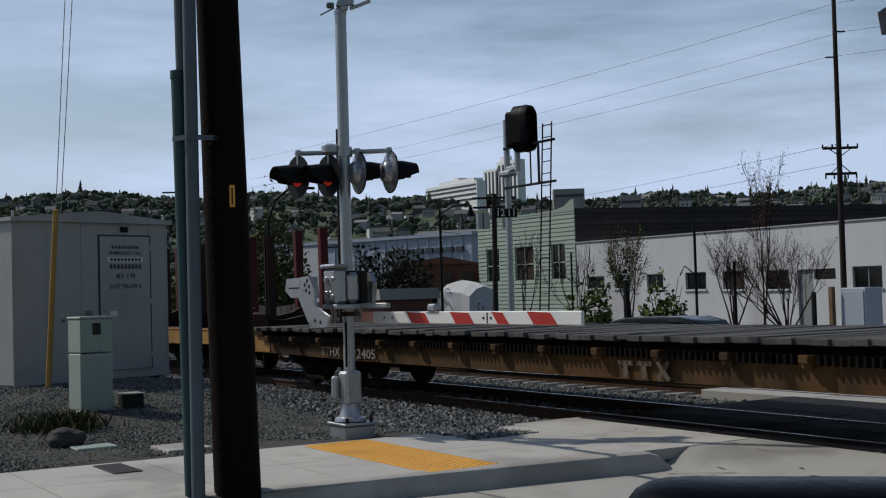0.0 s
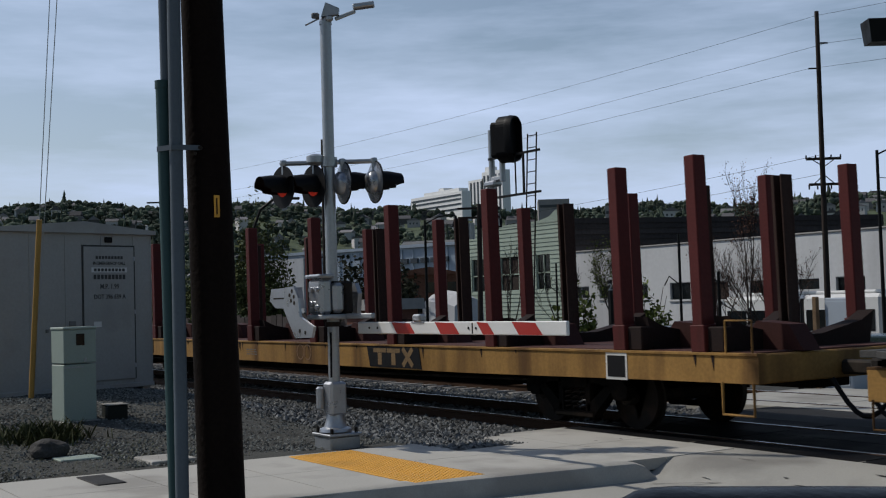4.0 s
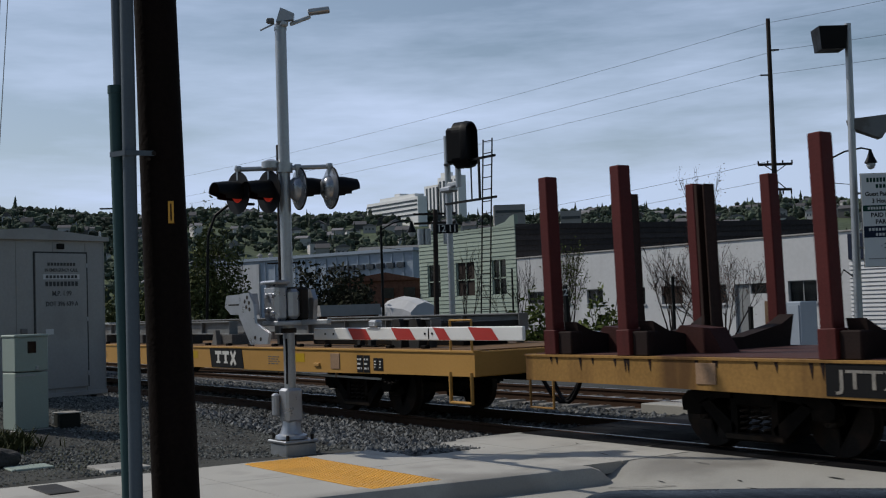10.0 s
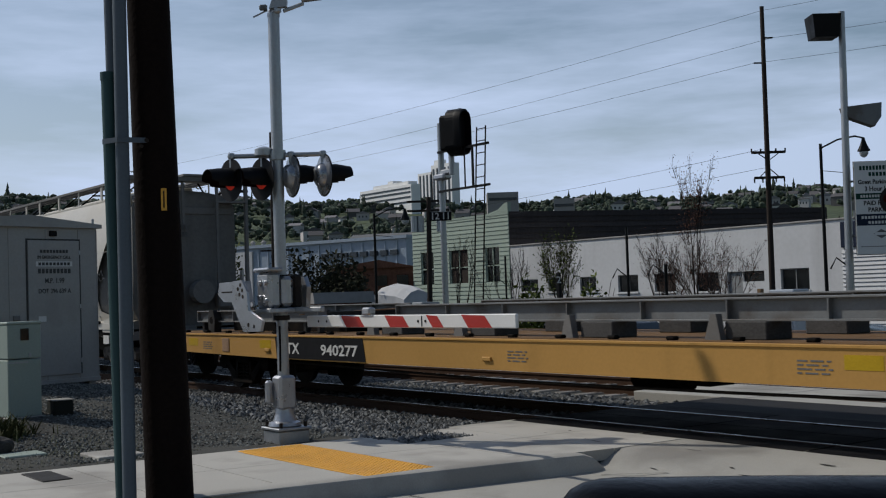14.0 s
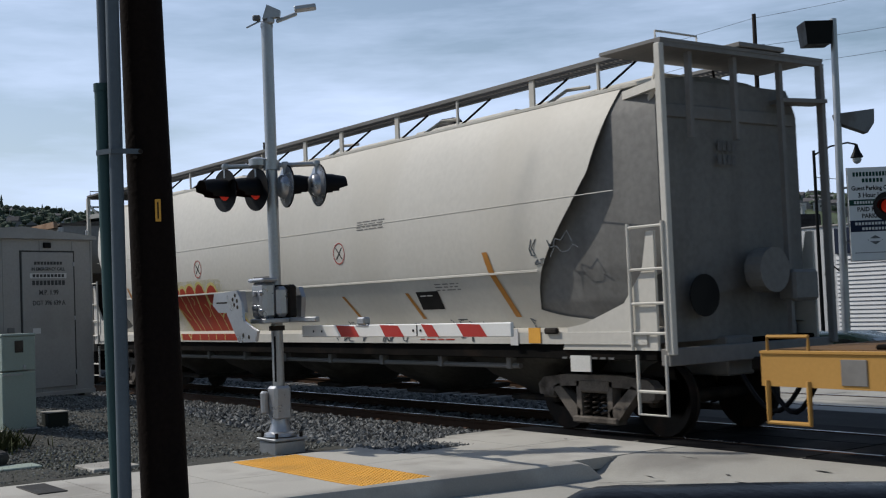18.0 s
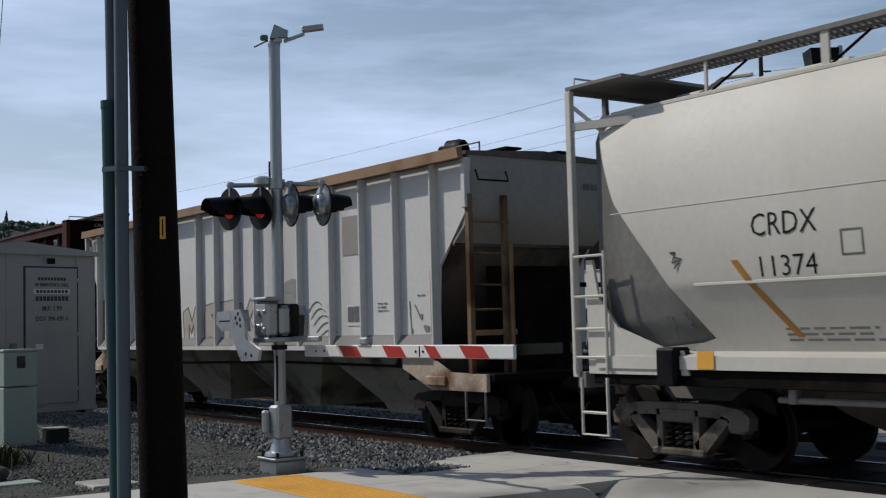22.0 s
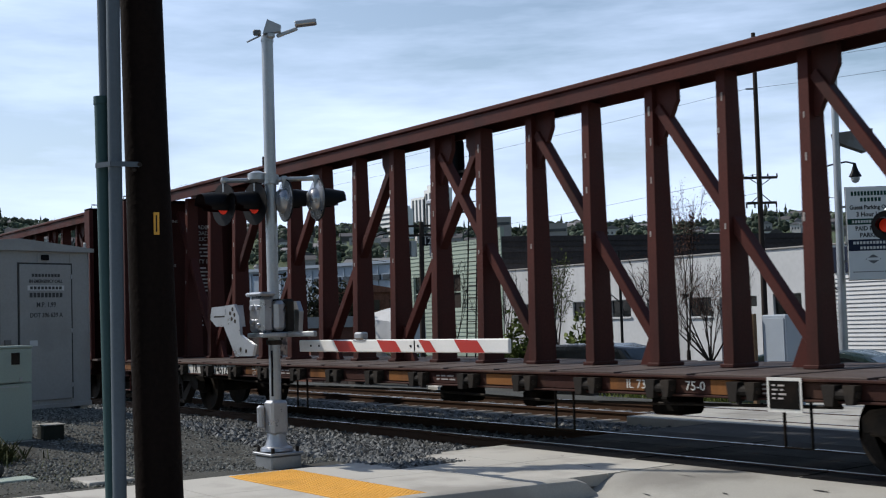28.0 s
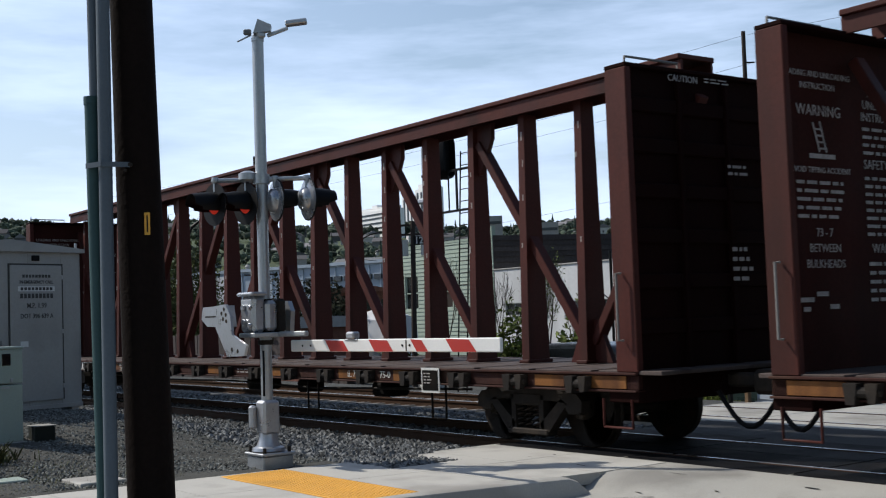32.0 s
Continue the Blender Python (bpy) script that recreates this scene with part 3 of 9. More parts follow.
def flasher_pair(parent, m, lit):
    """One flashing unit: round background, hood, lens."""
    m = m @ Matrix.Scale(0.9, 4)
    disc = B().lathe([(0.05, -0.10), (0.12, -0.09), (0.16, -0.05), (0.17, 0.0), (0.30, 0.012), (0.30, 0.022), (0.15, 0.022)], m, 28)
    h = part("lamp_head", disc, [M_BLACK], parent, "round black flasher background", smooth=40)
    back = B().lathe([(0.03, -0.125), (0.11, -0.115), (0.155, -0.08), (0.175, -0.02), (0.285, 0.004), (0.285, 0.008)], m, 28)
    part("housing", back, M_LAMPB, h, "domed grey metal back", smooth=40)
    lens = B().lathe([(0.14, 0.022), (0.12, 0.045), (0.06, 0.06), (0.005, 0.064)], m, 24)
    part("lens", lens, M_LENS if lit else mat("dark_red_lens", (0.107, 0.004, 0.004), 0.2, vary=0.05, bump=0), h, "red lens", smooth=60)
    hood = B()
    rings = []
    for d, w in ((0.02, 0.165), (0.2, 0.165), (0.4, 0.14)):
        rings.append([m @ Vector((w * math.sin(a), w * math.cos(a) - 0.012 * d, d * (1 if abs(a) < 1.9 else 0.7))) for a in [-2.2 + 4.4 * k / 16 for k in range(17)]] + [m @ Vector(((w - 0.006) * math.sin(a), (w - 0.006) * math.cos(a) - 0.012 * d, d * (1 if abs(a) < 1.9 else 0.7))) for a in [2.2 - 4.4 * k / 16 for k in range(17)]])
    hood.loft(rings)
    part("hood", hood, M_BLACK, h, "black hood over the lens", smooth=50)
    return h


MX, MY = -13.47, 7.12


def aim(x, y, z, tx, ty):
    """A pose at x, y, z whose z axis points level towards tx, ty and whose y axis is up."""
    d = Vector((tx, ty, 0)).normalized()
    u = Vector((0, 0, 1))
    m = Matrix((u.cross(d), u, d)).transposed().to_4x4()
    m.translation = (x, y, z)
    return m


M_GREY_BOX = mat("dull_grey_box", (0.12, 0.125, 0.13), 0.5, 0.3)


def crossing_signal():
    s = thing("crossing_signal", "silver railway crossing signal with flashing lights and a lowered striped gate", "signal")
    part("foundation", B().box(MX - 0.20, MX + 0.24, MY - 0.20, MY + 0.22, -0.12, 0.13, 0.015), M_GALV, s, "grey steel foundation box")
    part("foundation_plate", B().box(MX - 0.23, MX + 0.26, MY - 0.22, MY + 0.24, 0.13, 0.165, 0.008), M_GALV, s)
    for u, v in ((-0.17, -0.16), (0.2, -0.16), (-0.17, 0.18), (0.2, 0.18)):
        part("anchor_bolt", B().cyl((MX + u, MY + v, 0.16), (MX + u, MY + v, 0.23), 0.022, 8), M_TRUCK, s)
    base = B().lathe([(0.21, 0.18), (0.20, 0.215), (0.15, 0.235), (0.12, 0.32), (0.115, 0.40), (0.10, 0.41)], Matrix.Translation((MX, MY, 0)), 20)
    part("mast_base", base, M_CAST, s, "cast mast base with flared foot", smooth=40)
    jb = B().box(MX - 0.1, MX + 0.13, MY - 0.12, MY + 0.11, 0.38, 0.80, 0.03)
    jb.box(MX - 0.15, MX - 0.05, MY - 0.20, MY - 0.11, 0.45, 0.74, 0.025)
    part("junction_box", jb, M_CAST, s, "cast junction box round the mast foot")
    mast = B().cyl((MX, MY, 0.4), (MX, MY, 5.33), 0.073, 20)
    mast.cyl((MX, MY, 5.33), (MX, MY, 5.37), 0.08, 20)
    part("mast", mast, M_GALV, s, "tall galvanised pipe mast", smooth=40)
    # top fixture
    part("top_fixture", B().box(MX - 0.10, MX + 0.12, MY - 0.04, MY + 0.06, 5.36, 5.44, 0.02), M_GALV, s, "small grey bracket at the mast top")
    part("fixture_head", B().prism([(-0.08, 0), (0.14, 0.02), (0.15, 0.1), (-0.02, 0.18)], Matrix.Translation((MX + 0.02, MY + 0.03, 5.42)) @ Matrix.Rotation(radians(56), 4, "Z") @ Matrix.Rotation(radians(90), 4, "X"), 0.1), M_GALV, s, "wedge-shaped sensor head")
    part("fixture_box", B().obox(Matrix.Translation((MX - 0.06, MY - 0.11, 5.45)) @ Matrix.Rotation(radians(56), 4, "Z"), 0.1, 0.07, 0.07, 0.015), M_GREY_BOX, s)
    part("fixture_arm", B().beam((MX + 0.07, MY + 0.1, 5.40), (MX + 0.20, MY + 0.33, 5.50), 0.045, 0.045, c=0.01), M_GALV, s)
    part("lamp_paddle", B().beam((MX + 0.19, MY + 0.30, 5.55), (MX + 0.34, MY + 0.53, 5.58), 0.15, 0.06, c=0.012), M_CAST, s, "flat silver lamp head")
    part("fixture_stub", B().cyl((MX - 0.13, MY - 0.22, 5.33), (MX - 0.05, MY - 0.06, 5.42), 0.012, 6), M_GALV, s)
    # cross arms with four lights
    arm = B()
    d = Vector((0.56, 0.83, 0)).normalized()
    c = Vector((MX, MY, 3.57))
    arm.cyl(c - d * 0.6, c + d * 0.59, 0.03, 10)
    arm.lathe([(0.09, -0.06), (0.105, -0.06), (0.105, 0.06), (0.09, 0.06)], Matrix.Translation((MX, MY, 3.57)), 18)
    arm.lathe([(0.08, -0.05), (0.115, -0.02), (0.115, 0.06), (0.05, 0.09)], Matrix.Translation(c - d * 0.17 + Vector((0, 0, 0.02))), 16)
    for k in (-0.58, -0.19, 0.17, 0.57):
        arm.cyl(c + d * k, c + d * k - Vector((0, 0, 0.14)), 0.028, 8)
        arm.lathe([(0.04, -0.03), (0.05, 0), (0.04, 0.04)], Matrix.Translation(c + d * k), 10)
    part("cross_arm", arm, M_GALV, s, "pipe cross arm with a junction box", smooth=40)
    for k, lit in ((-0.58, True), (-0.19, True)):
        p = c + d * k - Vector((0, 0, 0.30))
        flasher_pair(s, aim(p.x, p.y, p.z, 0.12, -1.0), lit)
    for k in (0.17, 0.57):
        p = c + d * k - Vector((0, 0, 0.27))
        flasher_pair(s, aim(p.x, p.y, p.z, 0.12, 1.0), False)
    # gate mechanism
    xz = Matrix.Rotation(radians(90), 4, "X")
    for x0, x1, y0, y1, z0, z1 in ((-0.20, 0.16, -0.25, -0.07, 1.64, 2.10), (-0.12, 0.2, -0.08, 0.08, 1.66, 2.04)):
        part("gate_mechanism", B().box(MX + x0, MX + x1, MY + y0, MY + y1, z0, z1, 0.045), M_CAST, s, "cast-metal gate drive housing")
    part("drive_case", B().box(MX - 0.14, MX + 0.16, MY + 0.085, MY + 0.22, 1.64, 2.06, 0.03), M_TRUCK, s, "dark gate drive case")
    part("lid", B().box(MX - 0.23, MX + 0.19, MY - 0.28, MY - 0.05, 2.10, 2.15, 0.02), M_CAST, s, "cast housing lid")
    lp = B().prism([(-0.16, 1.62), (0.12, 1.62), (0.16, 1.9), (0.08, 2.03), (-0.08, 2.03), (-0.17, 1.9)], Matrix.Translation((MX, MY + 0.34, 0)) @ xz, 0.06)
    part("side_bracket", lp, M_CAST, s, "rounded cast side bracket")
    for bx, by, bz, br in ((-0.06, -0.255, 1.96, 0.035), (-0.06, -0.255, 1.78, 0.035), (0.1, -0.255, 1.96, 0.03), (0.1, -0.255, 1.74, 0.03)):
        part("bolt_head", B().cyl((MX + bx, MY + by, bz), (MX + bx, MY + by - 0.035, bz), br, 10), M_CAST, s)
    for z in (1.66, 2.03, 1.52):
        part("clamp", B().lathe([(0.075, -0.03), (0.098, -0.03), (0.098, 0.03), (0.075, 0.03)], Matrix.Translation((MX, MY, z)), 18), M_TRUCK, s, "dark mast clamp")
    part("bracket", B().box(MX - 0.22, MX + 0.2, MY - 0.26, MY + 0.16, 1.585, 1.645, 0.012), M_GALV, s, "bolted bracket plate")
    part("bracket", B().box(MX + 0.2, MX + 0.86, MY + 0.07, MY + 0.13, 1.585, 1.65, 0.012), M_GALV, s)
    yb = MY - 0.33
    wt = B().prism([(-1.0, 1.84), (-0.94, 1.99), (-0.36, 2.0), (-0.30, 1.73), (-0.82, 1.74)][::-1], Matrix.Translation((MX, yb + 0.09, 0)) @ xz, 0.16)
    part("counterweight", wt, M_CAST, s, "blocky silver counterweight")
    part("weight_slot", B().box(MX - 0.88, MX - 0.46, yb - 0.072, yb - 0.064, 1.855, 1.875), M_TRUCK, s, "dark cast line")
    cw = B().prism([(-0.46, 2.0), (-0.21, 2.01), (-0.08, 1.86), (-0.05, 1.63), (0.33, 1.5), (0.27, 1.37), (-0.19, 1.36), (-0.50, 1.72)][::-1], Matrix.Translation((MX, yb - 0.075, 0)) @ xz, 0.035)
    part("counterweight_arm", cw, M_CAST, s, "perforated cast support arm")
    for hx, hz in ((-0.25, 1.95), (-0.32, 1.90), (-0.20, 1.88), (-0.28, 1.83), (-0.19, 1.80), (-0.05, 1.45), (0.1, 1.43)):
        part("arm_hole", B().cyl((MX + hx, yb - 0.108, hz), (MX + hx, yb - 0.114, hz), 0.026, 8), M_TRUCK, s, "dark bolt hole")
    cable = B().tube([(MX + 0.12, MY - 0.1, 1.42), (MX + 0.16, MY - 0.12, 1.22), (MX + 0.11, MY - 0.1, 0.86)], 0.014, 6)
    part("cable", cable, M_BLACK, s, "black flexible cable")
    # the gate arm along the track
    y0, z0 = 7.40, 1.465
    x0, x1 = -13.3, -9.13
    rod = B().box(x0, x1, y0 - 0.02, y0 + 0.02, z0 - 0.072, z0 + 0.072, 0.01)
    s2 = part("arm_board", rod, M_WHITE, s, "white gate arm board")
    for a, e in ((0.9, 1.31), (1.86, 2.24), (2.69, 2.9), (3.33, 3.73)):
        st = B()
        f = y0 - 0.0215
        sk = 0.06
        st.add([(x0 + a - sk, f, z0 + 0.068), (x0 + e - sk, f, z0 + 0.055), (x0 + e + sk, f, z0 - 0.068), (x0 + a + sk, f, z0 - 0.068)], [(0, 1, 2, 3)])
        part("stripe", st, M_RED, s2, "red reflective stripe")
    part("splice", B().box(x0 + 2.54, x0 + 2.56, y0 - 0.0225, y0 - 0.02, z0 - 0.058, z0 + 0.058), M_BLACK, s2, "bolted arm joint")
    for q in (2.48, 2.62, 0.3, 0.5):
        part("arm_bolt", B().cyl((x0 + q, y0 - 0.02, z0), (x0 + q, y0 - 0.028, z0), 0.014, 8), M_BLACK, s2)
    li = B().box(x0 + 1.35, x0 + 1.52, y0 - 0.05, y0 + 0.05, z0 + 0.07, z0 + 0.16, 0.02)
    li.box(x0 + 1.3, x0 + 1.57, y0 - 0.03, y0 + 0.03, z0 + 0.055, z0 + 0.075, 0.005)
    part("arm_light", li, M_CAST, s2, "small clear gate light")


crossing_signal()


# ---- utility pole, conduits, guy ----
def utility_pole():
    p = thing("utility_pole", "dark creosoted wooden utility pole with conduits strapped to it", "pole")
    r = random.Random(2)
    rings = []
    for k in range(26):
        z = -0.3 + 12.3 * k / 25
        q = 0.212 - 0.0045 * z
        cx, cy = -10.318 - 0.0068 * z, 4.275 - 0.0182 * z
        rings.append([Vector((cx + q * (1 + 0.02 * noise.noise((math.cos(a) * 2, math.sin(a) * 2, z * 0.5))) * math.cos(a), cy + q * (1 + 0.03 * noise.noise((math.cos(a) * 3, math.sin(a) * 3, z * 0.3 + 9))) * math.sin(a), z)) for a in [2 * math.pi * j / 28 for j in range(28)]])
    part("pole_shaft", B().loft(rings), M_WOODPOLE, p, smooth=50)
    d = (Vector((0, 0, 0)) - Vector((-10.32, 4.27, 0))).normalized()
    m = aim(-10.124, 4.205, 2.677, d.x, d.y)
    b = B().obox(m, 0.05, 0.2, 0.01, 0.003)
    part("pole_tag", b, M_TACT, p, "small yellow metal tag")
    lt = B()
    lt.obox(m @ Matrix.Translation((0, 0, 0.006)), 0.012, 0.15, 0.003)
    part("tag_marks", lt, M_INK, p, "dark marks on the tag")
    for nm, rr, z0, z1, foot, tip, mm in (("grey_conduit", 0.06, -0.05, 9.0, (-10.243, 3.872), (-10.236, 3.886), M_PVC), ("green_conduit", 0.065, -0.05, 3.82, (-10.383, 3.868), (-10.402, 3.822), M_PVCG), ("upper_conduit", 0.05, 3.75, 9.0, (-10.39, 3.852), (-10.402, 3.80), M_PVC)):
        shaft = B().cyl((*foot, z0), (*tip, z1), rr, 18)
        part(nm, shaft, mm, p, "round plastic conduit up the pole", smooth=40)
        part("conduit_coupling", B().cyl((*tip, z1 - 0.06), (*tip, z1 + 0.01), rr + 0.006, 18), mm, p, smooth=40)
    for z in (3.2, 6.3):
        part("strap", B().beam((-10.36, 3.745, z), (-10.178, 3.815, z), 0.012, 0.045), M_PVC, p, "metal conduit strap")
        part("strap", B().beam((-10.178, 3.815, z), (-10.135, 4.06, z), 0.012, 0.045), M_PVC, p, "metal conduit strap")
        part("bolt", B().cyl((-10.15, 4.07, z), (-10.12, 4.055, z), 0.02, 8), M_TRUCK, p)
        part("bolt", B().cyl((-10.17, 4.03, z - 0.05), (-10.14, 4.015, z - 0.05), 0.015, 8), M_TRUCK, p)
    guy = thing("guy_wire", "steel guy wires with a tan plastic guard at the anchor", "guy wire")
    a, t = Vector((-20.6, 5.2, 0.28)), Vector((-13.2, 4.3, 12.5))
    a = Vector((-20.93, 5.27, 0.25))
    u = Vector((-18.9, 5.45, 12.0)) - a
    for k, o in (("wire", 0.0), ("wire", 0.09)):
        part(k, B().cyl(a + Vector((o * 0.3, o * 0.5, 0)), a + u + Vector((o, o * 1.6, 0)), 0.008, 6), M_GALV, guy)
    part("guard", B().cyl(a, a + u * 0.262, 0.045, 12), M_YELLOWG, guy, "tan plastic guy guard", smooth=40)


utility_pole()


# ---- signal bungalow, cabinet, small things ----
def bungalow():
    b = thing("signal_bungalow", "pale grey aluminium railway signal house with a single door", "equipment house")
    # front face runs from P to Q
    P, Q = Vector((-21.47, 4.84, 0)), Vector((-22.35, 7.92, 0))
    u = (Q - P).normalized()
    w = (Q - P).length
    nrm = Vector((-u.y, u.x, 0))
    nrm = -nrm if nrm.dot(Vector((0, 0, 0)) - P) < 0 else nrm
    m = Matrix((u, Vector((0, 0, 1)), nrm)).transposed().to_4x4()
    m.translation = P + Vector((0, 0, 0.35))
    H, DEP = 2.88, 2.9
    body = B()
    body.obox(m @ Matrix.Translation((w / 2, H / 2, -DEP / 2)), w, H, DEP, 0.015)
    part("wall", body, M_BUNG, b)
    for k in (0.0, 0.2, 0.42, 0.655, 0.87, 1.0):
        x = min(max(k * w, 0.02), w - 0.02)
        part("panel_seam", B().obox(m @ Matrix.Translation((x, H / 2, 0.004)), 0.022, H - 0.1, 0.012, 0.003), M_BUNG, b)
    roof = B()
    pts = [(-0.06, H - 0.02), (w + 0.06, H - 0.02), (w + 0.06, H + 0.05), (w / 2 + 0.1, H + 0.2), (-0.06, H + 0.05)]
    roof.prism(pts, m @ Matrix.Translation((0, 0, -DEP - 0.06)), DEP + 0.14)
    part("roof", roof, M_BUNG, b, "low gabled metal roof")
    for x in (0.05, w - 0.05):
        part("lifting_eye", B().obox(m @ Matrix.Translation((x, H + 0.11, -0.05)), 0.05, 0.12, 0.03, 0.01), M_CAST, b, "pale lifting lug on the roof edge")
    dx0, dx1, dz0, dz1 = 0.535 * w, 0.870 * w, 0.15, 2.62
    door = part("door", B().obox(m @ Matrix.Translation(((dx0 + dx1) / 2, (dz0 + dz1) / 2, 0.012)), dx1 - dx0, dz1 - dz0, 0.03, 0.006), M_BUNG, b, "closed flush metal door")
    fr = B()
    for x0, x1, z0, z1 in ((dx0 - 0.03, dx0, dz0, dz1 + 0.03), (dx1, dx1 + 0.03, dz0, dz1 + 0.03), (dx0, dx1, dz1, dz1 + 0.03)):
        fr.obox(m @ Matrix.Translation(((x0 + x1) / 2, (z0 + z1) / 2, 0.006)), x1 - x0, z1 - z0, 0.016)
    part("door_frame", fr, mat("dark_gasket", (0.056, 0.056, 0.054), 0.7), b, "dark door gasket")
    part("door_handle", B().obox(m @ Matrix.Translation((dx0 + 0.09, 0.98, 0.04)), 0.03, 0.18, 0.03, 0.008), M_BLACK, door)
    for hz in (0.4, 1.4, 2.4):
        part("hinge", B().obox(m @ Matrix.Translation((dx1, hz, 0.03)), 0.03, 0.08, 0.02, 0.004), M_CAST, door)
    part("notice", B().obox(m @ Matrix.Translation((dx0 + 0.27, 1.19, 0.03)), 0.16, 0.1, 0.004), M_WHITE, door, "small pale notice")
    vent = B().obox(m @ Matrix.Translation((0.70 * w, 2.75, 0.02)), 0.15, 0.1, 0.05, 0.01)
    part("door_lamp", vent, M_BLACK, b, "dark bulkhead lamp above the door")
    for ox, oz, ow, oh in ((0.46, 1.22, 0.13, 0.09), (0.3, 1.1, 0.05, 0.06)):
        part("outlet", B().obox(m @ Matrix.Translation((ox * w, oz, 0.015)), ow, oh, 0.03, 0.006), M_HOPD, b, "small grey outlet cover")
    for x in (0.12, w / 2, w - 0.12):
        for dd in (-0.14, -DEP + 0.14):
            part("foot", B().obox(m @ Matrix.Translation((x, -0.08, dd)), 0.16, 0.2, 0.2, 0.01), M_GALV, b)
    part("base_rail", B().obox(m @ Matrix.Translation((w / 2, 0.03, 0.008)), w + 0.02, 0.08, 0.03, 0.006), M_BUNG, b)
    cx = (dx0 + dx1) / 2
    tm = m @ Matrix.Translation((cx, 0, 0.031))
    part("notice_strip", B().obox(tm @ Matrix.Translation((0, 2.19, -0.003)), 0.76, 0.09, 0.004), M_WHITE, door, "pale strip behind the lettering")
    for z, wd, hh in ((2.42, 0.60, 0.055), (2.19, 0.68, 0.055), (2.06, 0.70, 0.085)):
        n, bars = 9, B()
        for k in range(n):
            bars.obox(tm @ Matrix.Translation((-wd / 2 + (k + 0.5) * wd / n, z, 0)), wd / n * 0.72, hh, 0.003)
        part("lettering_line", bars, M_INKF, door, "dark lettering")
    for txt, z, sz in (("IN EMERGENCY CALL", 2.31, 0.085), ("M.P. 1.99", 1.88, 0.13), ("DOT 396 639 A", 1.69, 0.12)):
        words("lettering", txt, sz, M_INKF, door, tm @ Matrix.Translation((0, z, 0)), 0.85, 0.002, 0.001)


bungalow()


def cabinet():
    c = thing("meter_cabinet", "pale green metal utility meter cabinet on a concrete base", "cabinet")
    P, Q = Vector((-17.59, 4.90, 0)), Vector((-17.68, 5.40, 0))
    u = (Q - P).normalized()
    w = (Q - P).length
    nrm = Vector((u.y, -u.x, 0))
    m = Matrix((u, Vector((0, 0, 1)), nrm)).transposed().to_4x4()
    m.translation = P + Vector((0, 0, 0.17))
    part("lower_door", B().obox(m @ Matrix.Translation((w / 2, 0.43, -0.2)), w, 0.82, 0.4, 0.012), M_CAB, c)
    part("upper_door", B().obox(m @ Matrix.Translation((w / 2, 1.10, -0.195)), w, 0.49, 0.41, 0.012), M_CAB, c)
    part("cap", B().obox(m @ Matrix.Translation((w / 2, 1.365, -0.2)), w + 0.02, 0.04, 0.44, 0.012), M_CAB, c)
    part("meter_window", B().obox(m @ Matrix.Translation((w * 0.5, 1.2, 0.012)), 0.13, 0.17, 0.02, 0.006), mat("dark_glass", (0.006, 0.007, 0.008), 0.12, bump=0), c, "dark meter window")
    part("latch", B().obox(m @ Matrix.Translation((w * 0.65, 0.9, 0.015)), 0.04, 0.06, 0.02, 0.005).obox(m @ Matrix.Translation((w * 0.3, 0.8, 0.008)), 0.3, 0.02, 0.012), M_GALV, c)
    part("base", B().obox(m @ Matrix.Translation((w / 2, -0.05, -0.2)), w + 0.1, 0.14, 0.5, 0.02), M_CONC, c, "concrete plinth")
    s = thing("utility_stub", "short dark utility stub box standing in the gravel", "box")
    z = lie(-17.7, 5.75)
    part("stub_body", B().box(-17.93, -17.6, 5.54, 5.84, z - 0.1, z + 0.2, 0.02), mat("dark_green_box", (0.017, 0.019, 0.015), 0.7), s)
    part("stub_cap", B().box(-17.94, -17.59, 5.53, 5.85, z + 0.2, z + 0.215, 0.006), mat("pale_cap", (0.267, 0.255, 0.229), 0.7), s, "pale cap")
    r = random.Random(9)
    bm = bmesh.new()
    bmesh.ops.create_icosphere(bm, subdivisions=3, radius=1)
    for v in bm.verts:
        k = 1 + 0.35 * noise.noise(v.co * 1.3) + 0.08 * noise.noise(v.co * 5)
        v.co = Vector((v.co.x * 0.17 * k, v.co.y * 0.22 * k, v.co.z * 0.13 * k))
    me = bpy.data.meshes.new("rock")
    bm.to_mesh(me)
    bm.free()
    me.materials.append(mat("rock_grey", (0.055, 0.053, 0.05), 0.9, scale=5, vary=0.35, bump=0.5))
    tagged(part("rock", me, None, at=pose(-15.1, 4.0, lie(-15.1, 4.0) + 0.1)), "rough grey boulder lying in the gravel", "rock")
    vz = lie(-14.75, 4.28) + 0.015
    tagged(part("valve_cover", B().box(-14.95, -14.55, 4.0, 4.5, vz - 0.03, vz + 0.012, 0.01), M_CAB), "pale flat utility cover lying in the gravel", "cover")
    # weeds
    wd = B()
    for _ in range(900):
        x, y = -16.4 + r.gauss(0, 0.22), 4.3 + r.gauss(0, 0.26)
        z = lie(x, y)
        h, a = r.uniform(0.05, 0.28), r.uniform(0, 6.3)
        lx, ly = math.cos(a), math.sin(a)
        wdt = r.uniform(0.006, 0.016)
        wd.add([(x - ly * wdt, y + lx * wdt, z), (x + ly * wdt, y - lx * wdt, z), (x + lx * h * 0.5 + ly * wdt, y + ly * h * 0.5 - lx * wdt, z + h * 0.7), (x + lx * h * 0.8, y + ly * h * 0.8, z + h)], [(0, 1, 2), (0, 2, 3)])
    M_WEED = mat("weeds", (0.050, 0.055, 0.022), 0.8, scale=6, jitter=0.4, island=True)
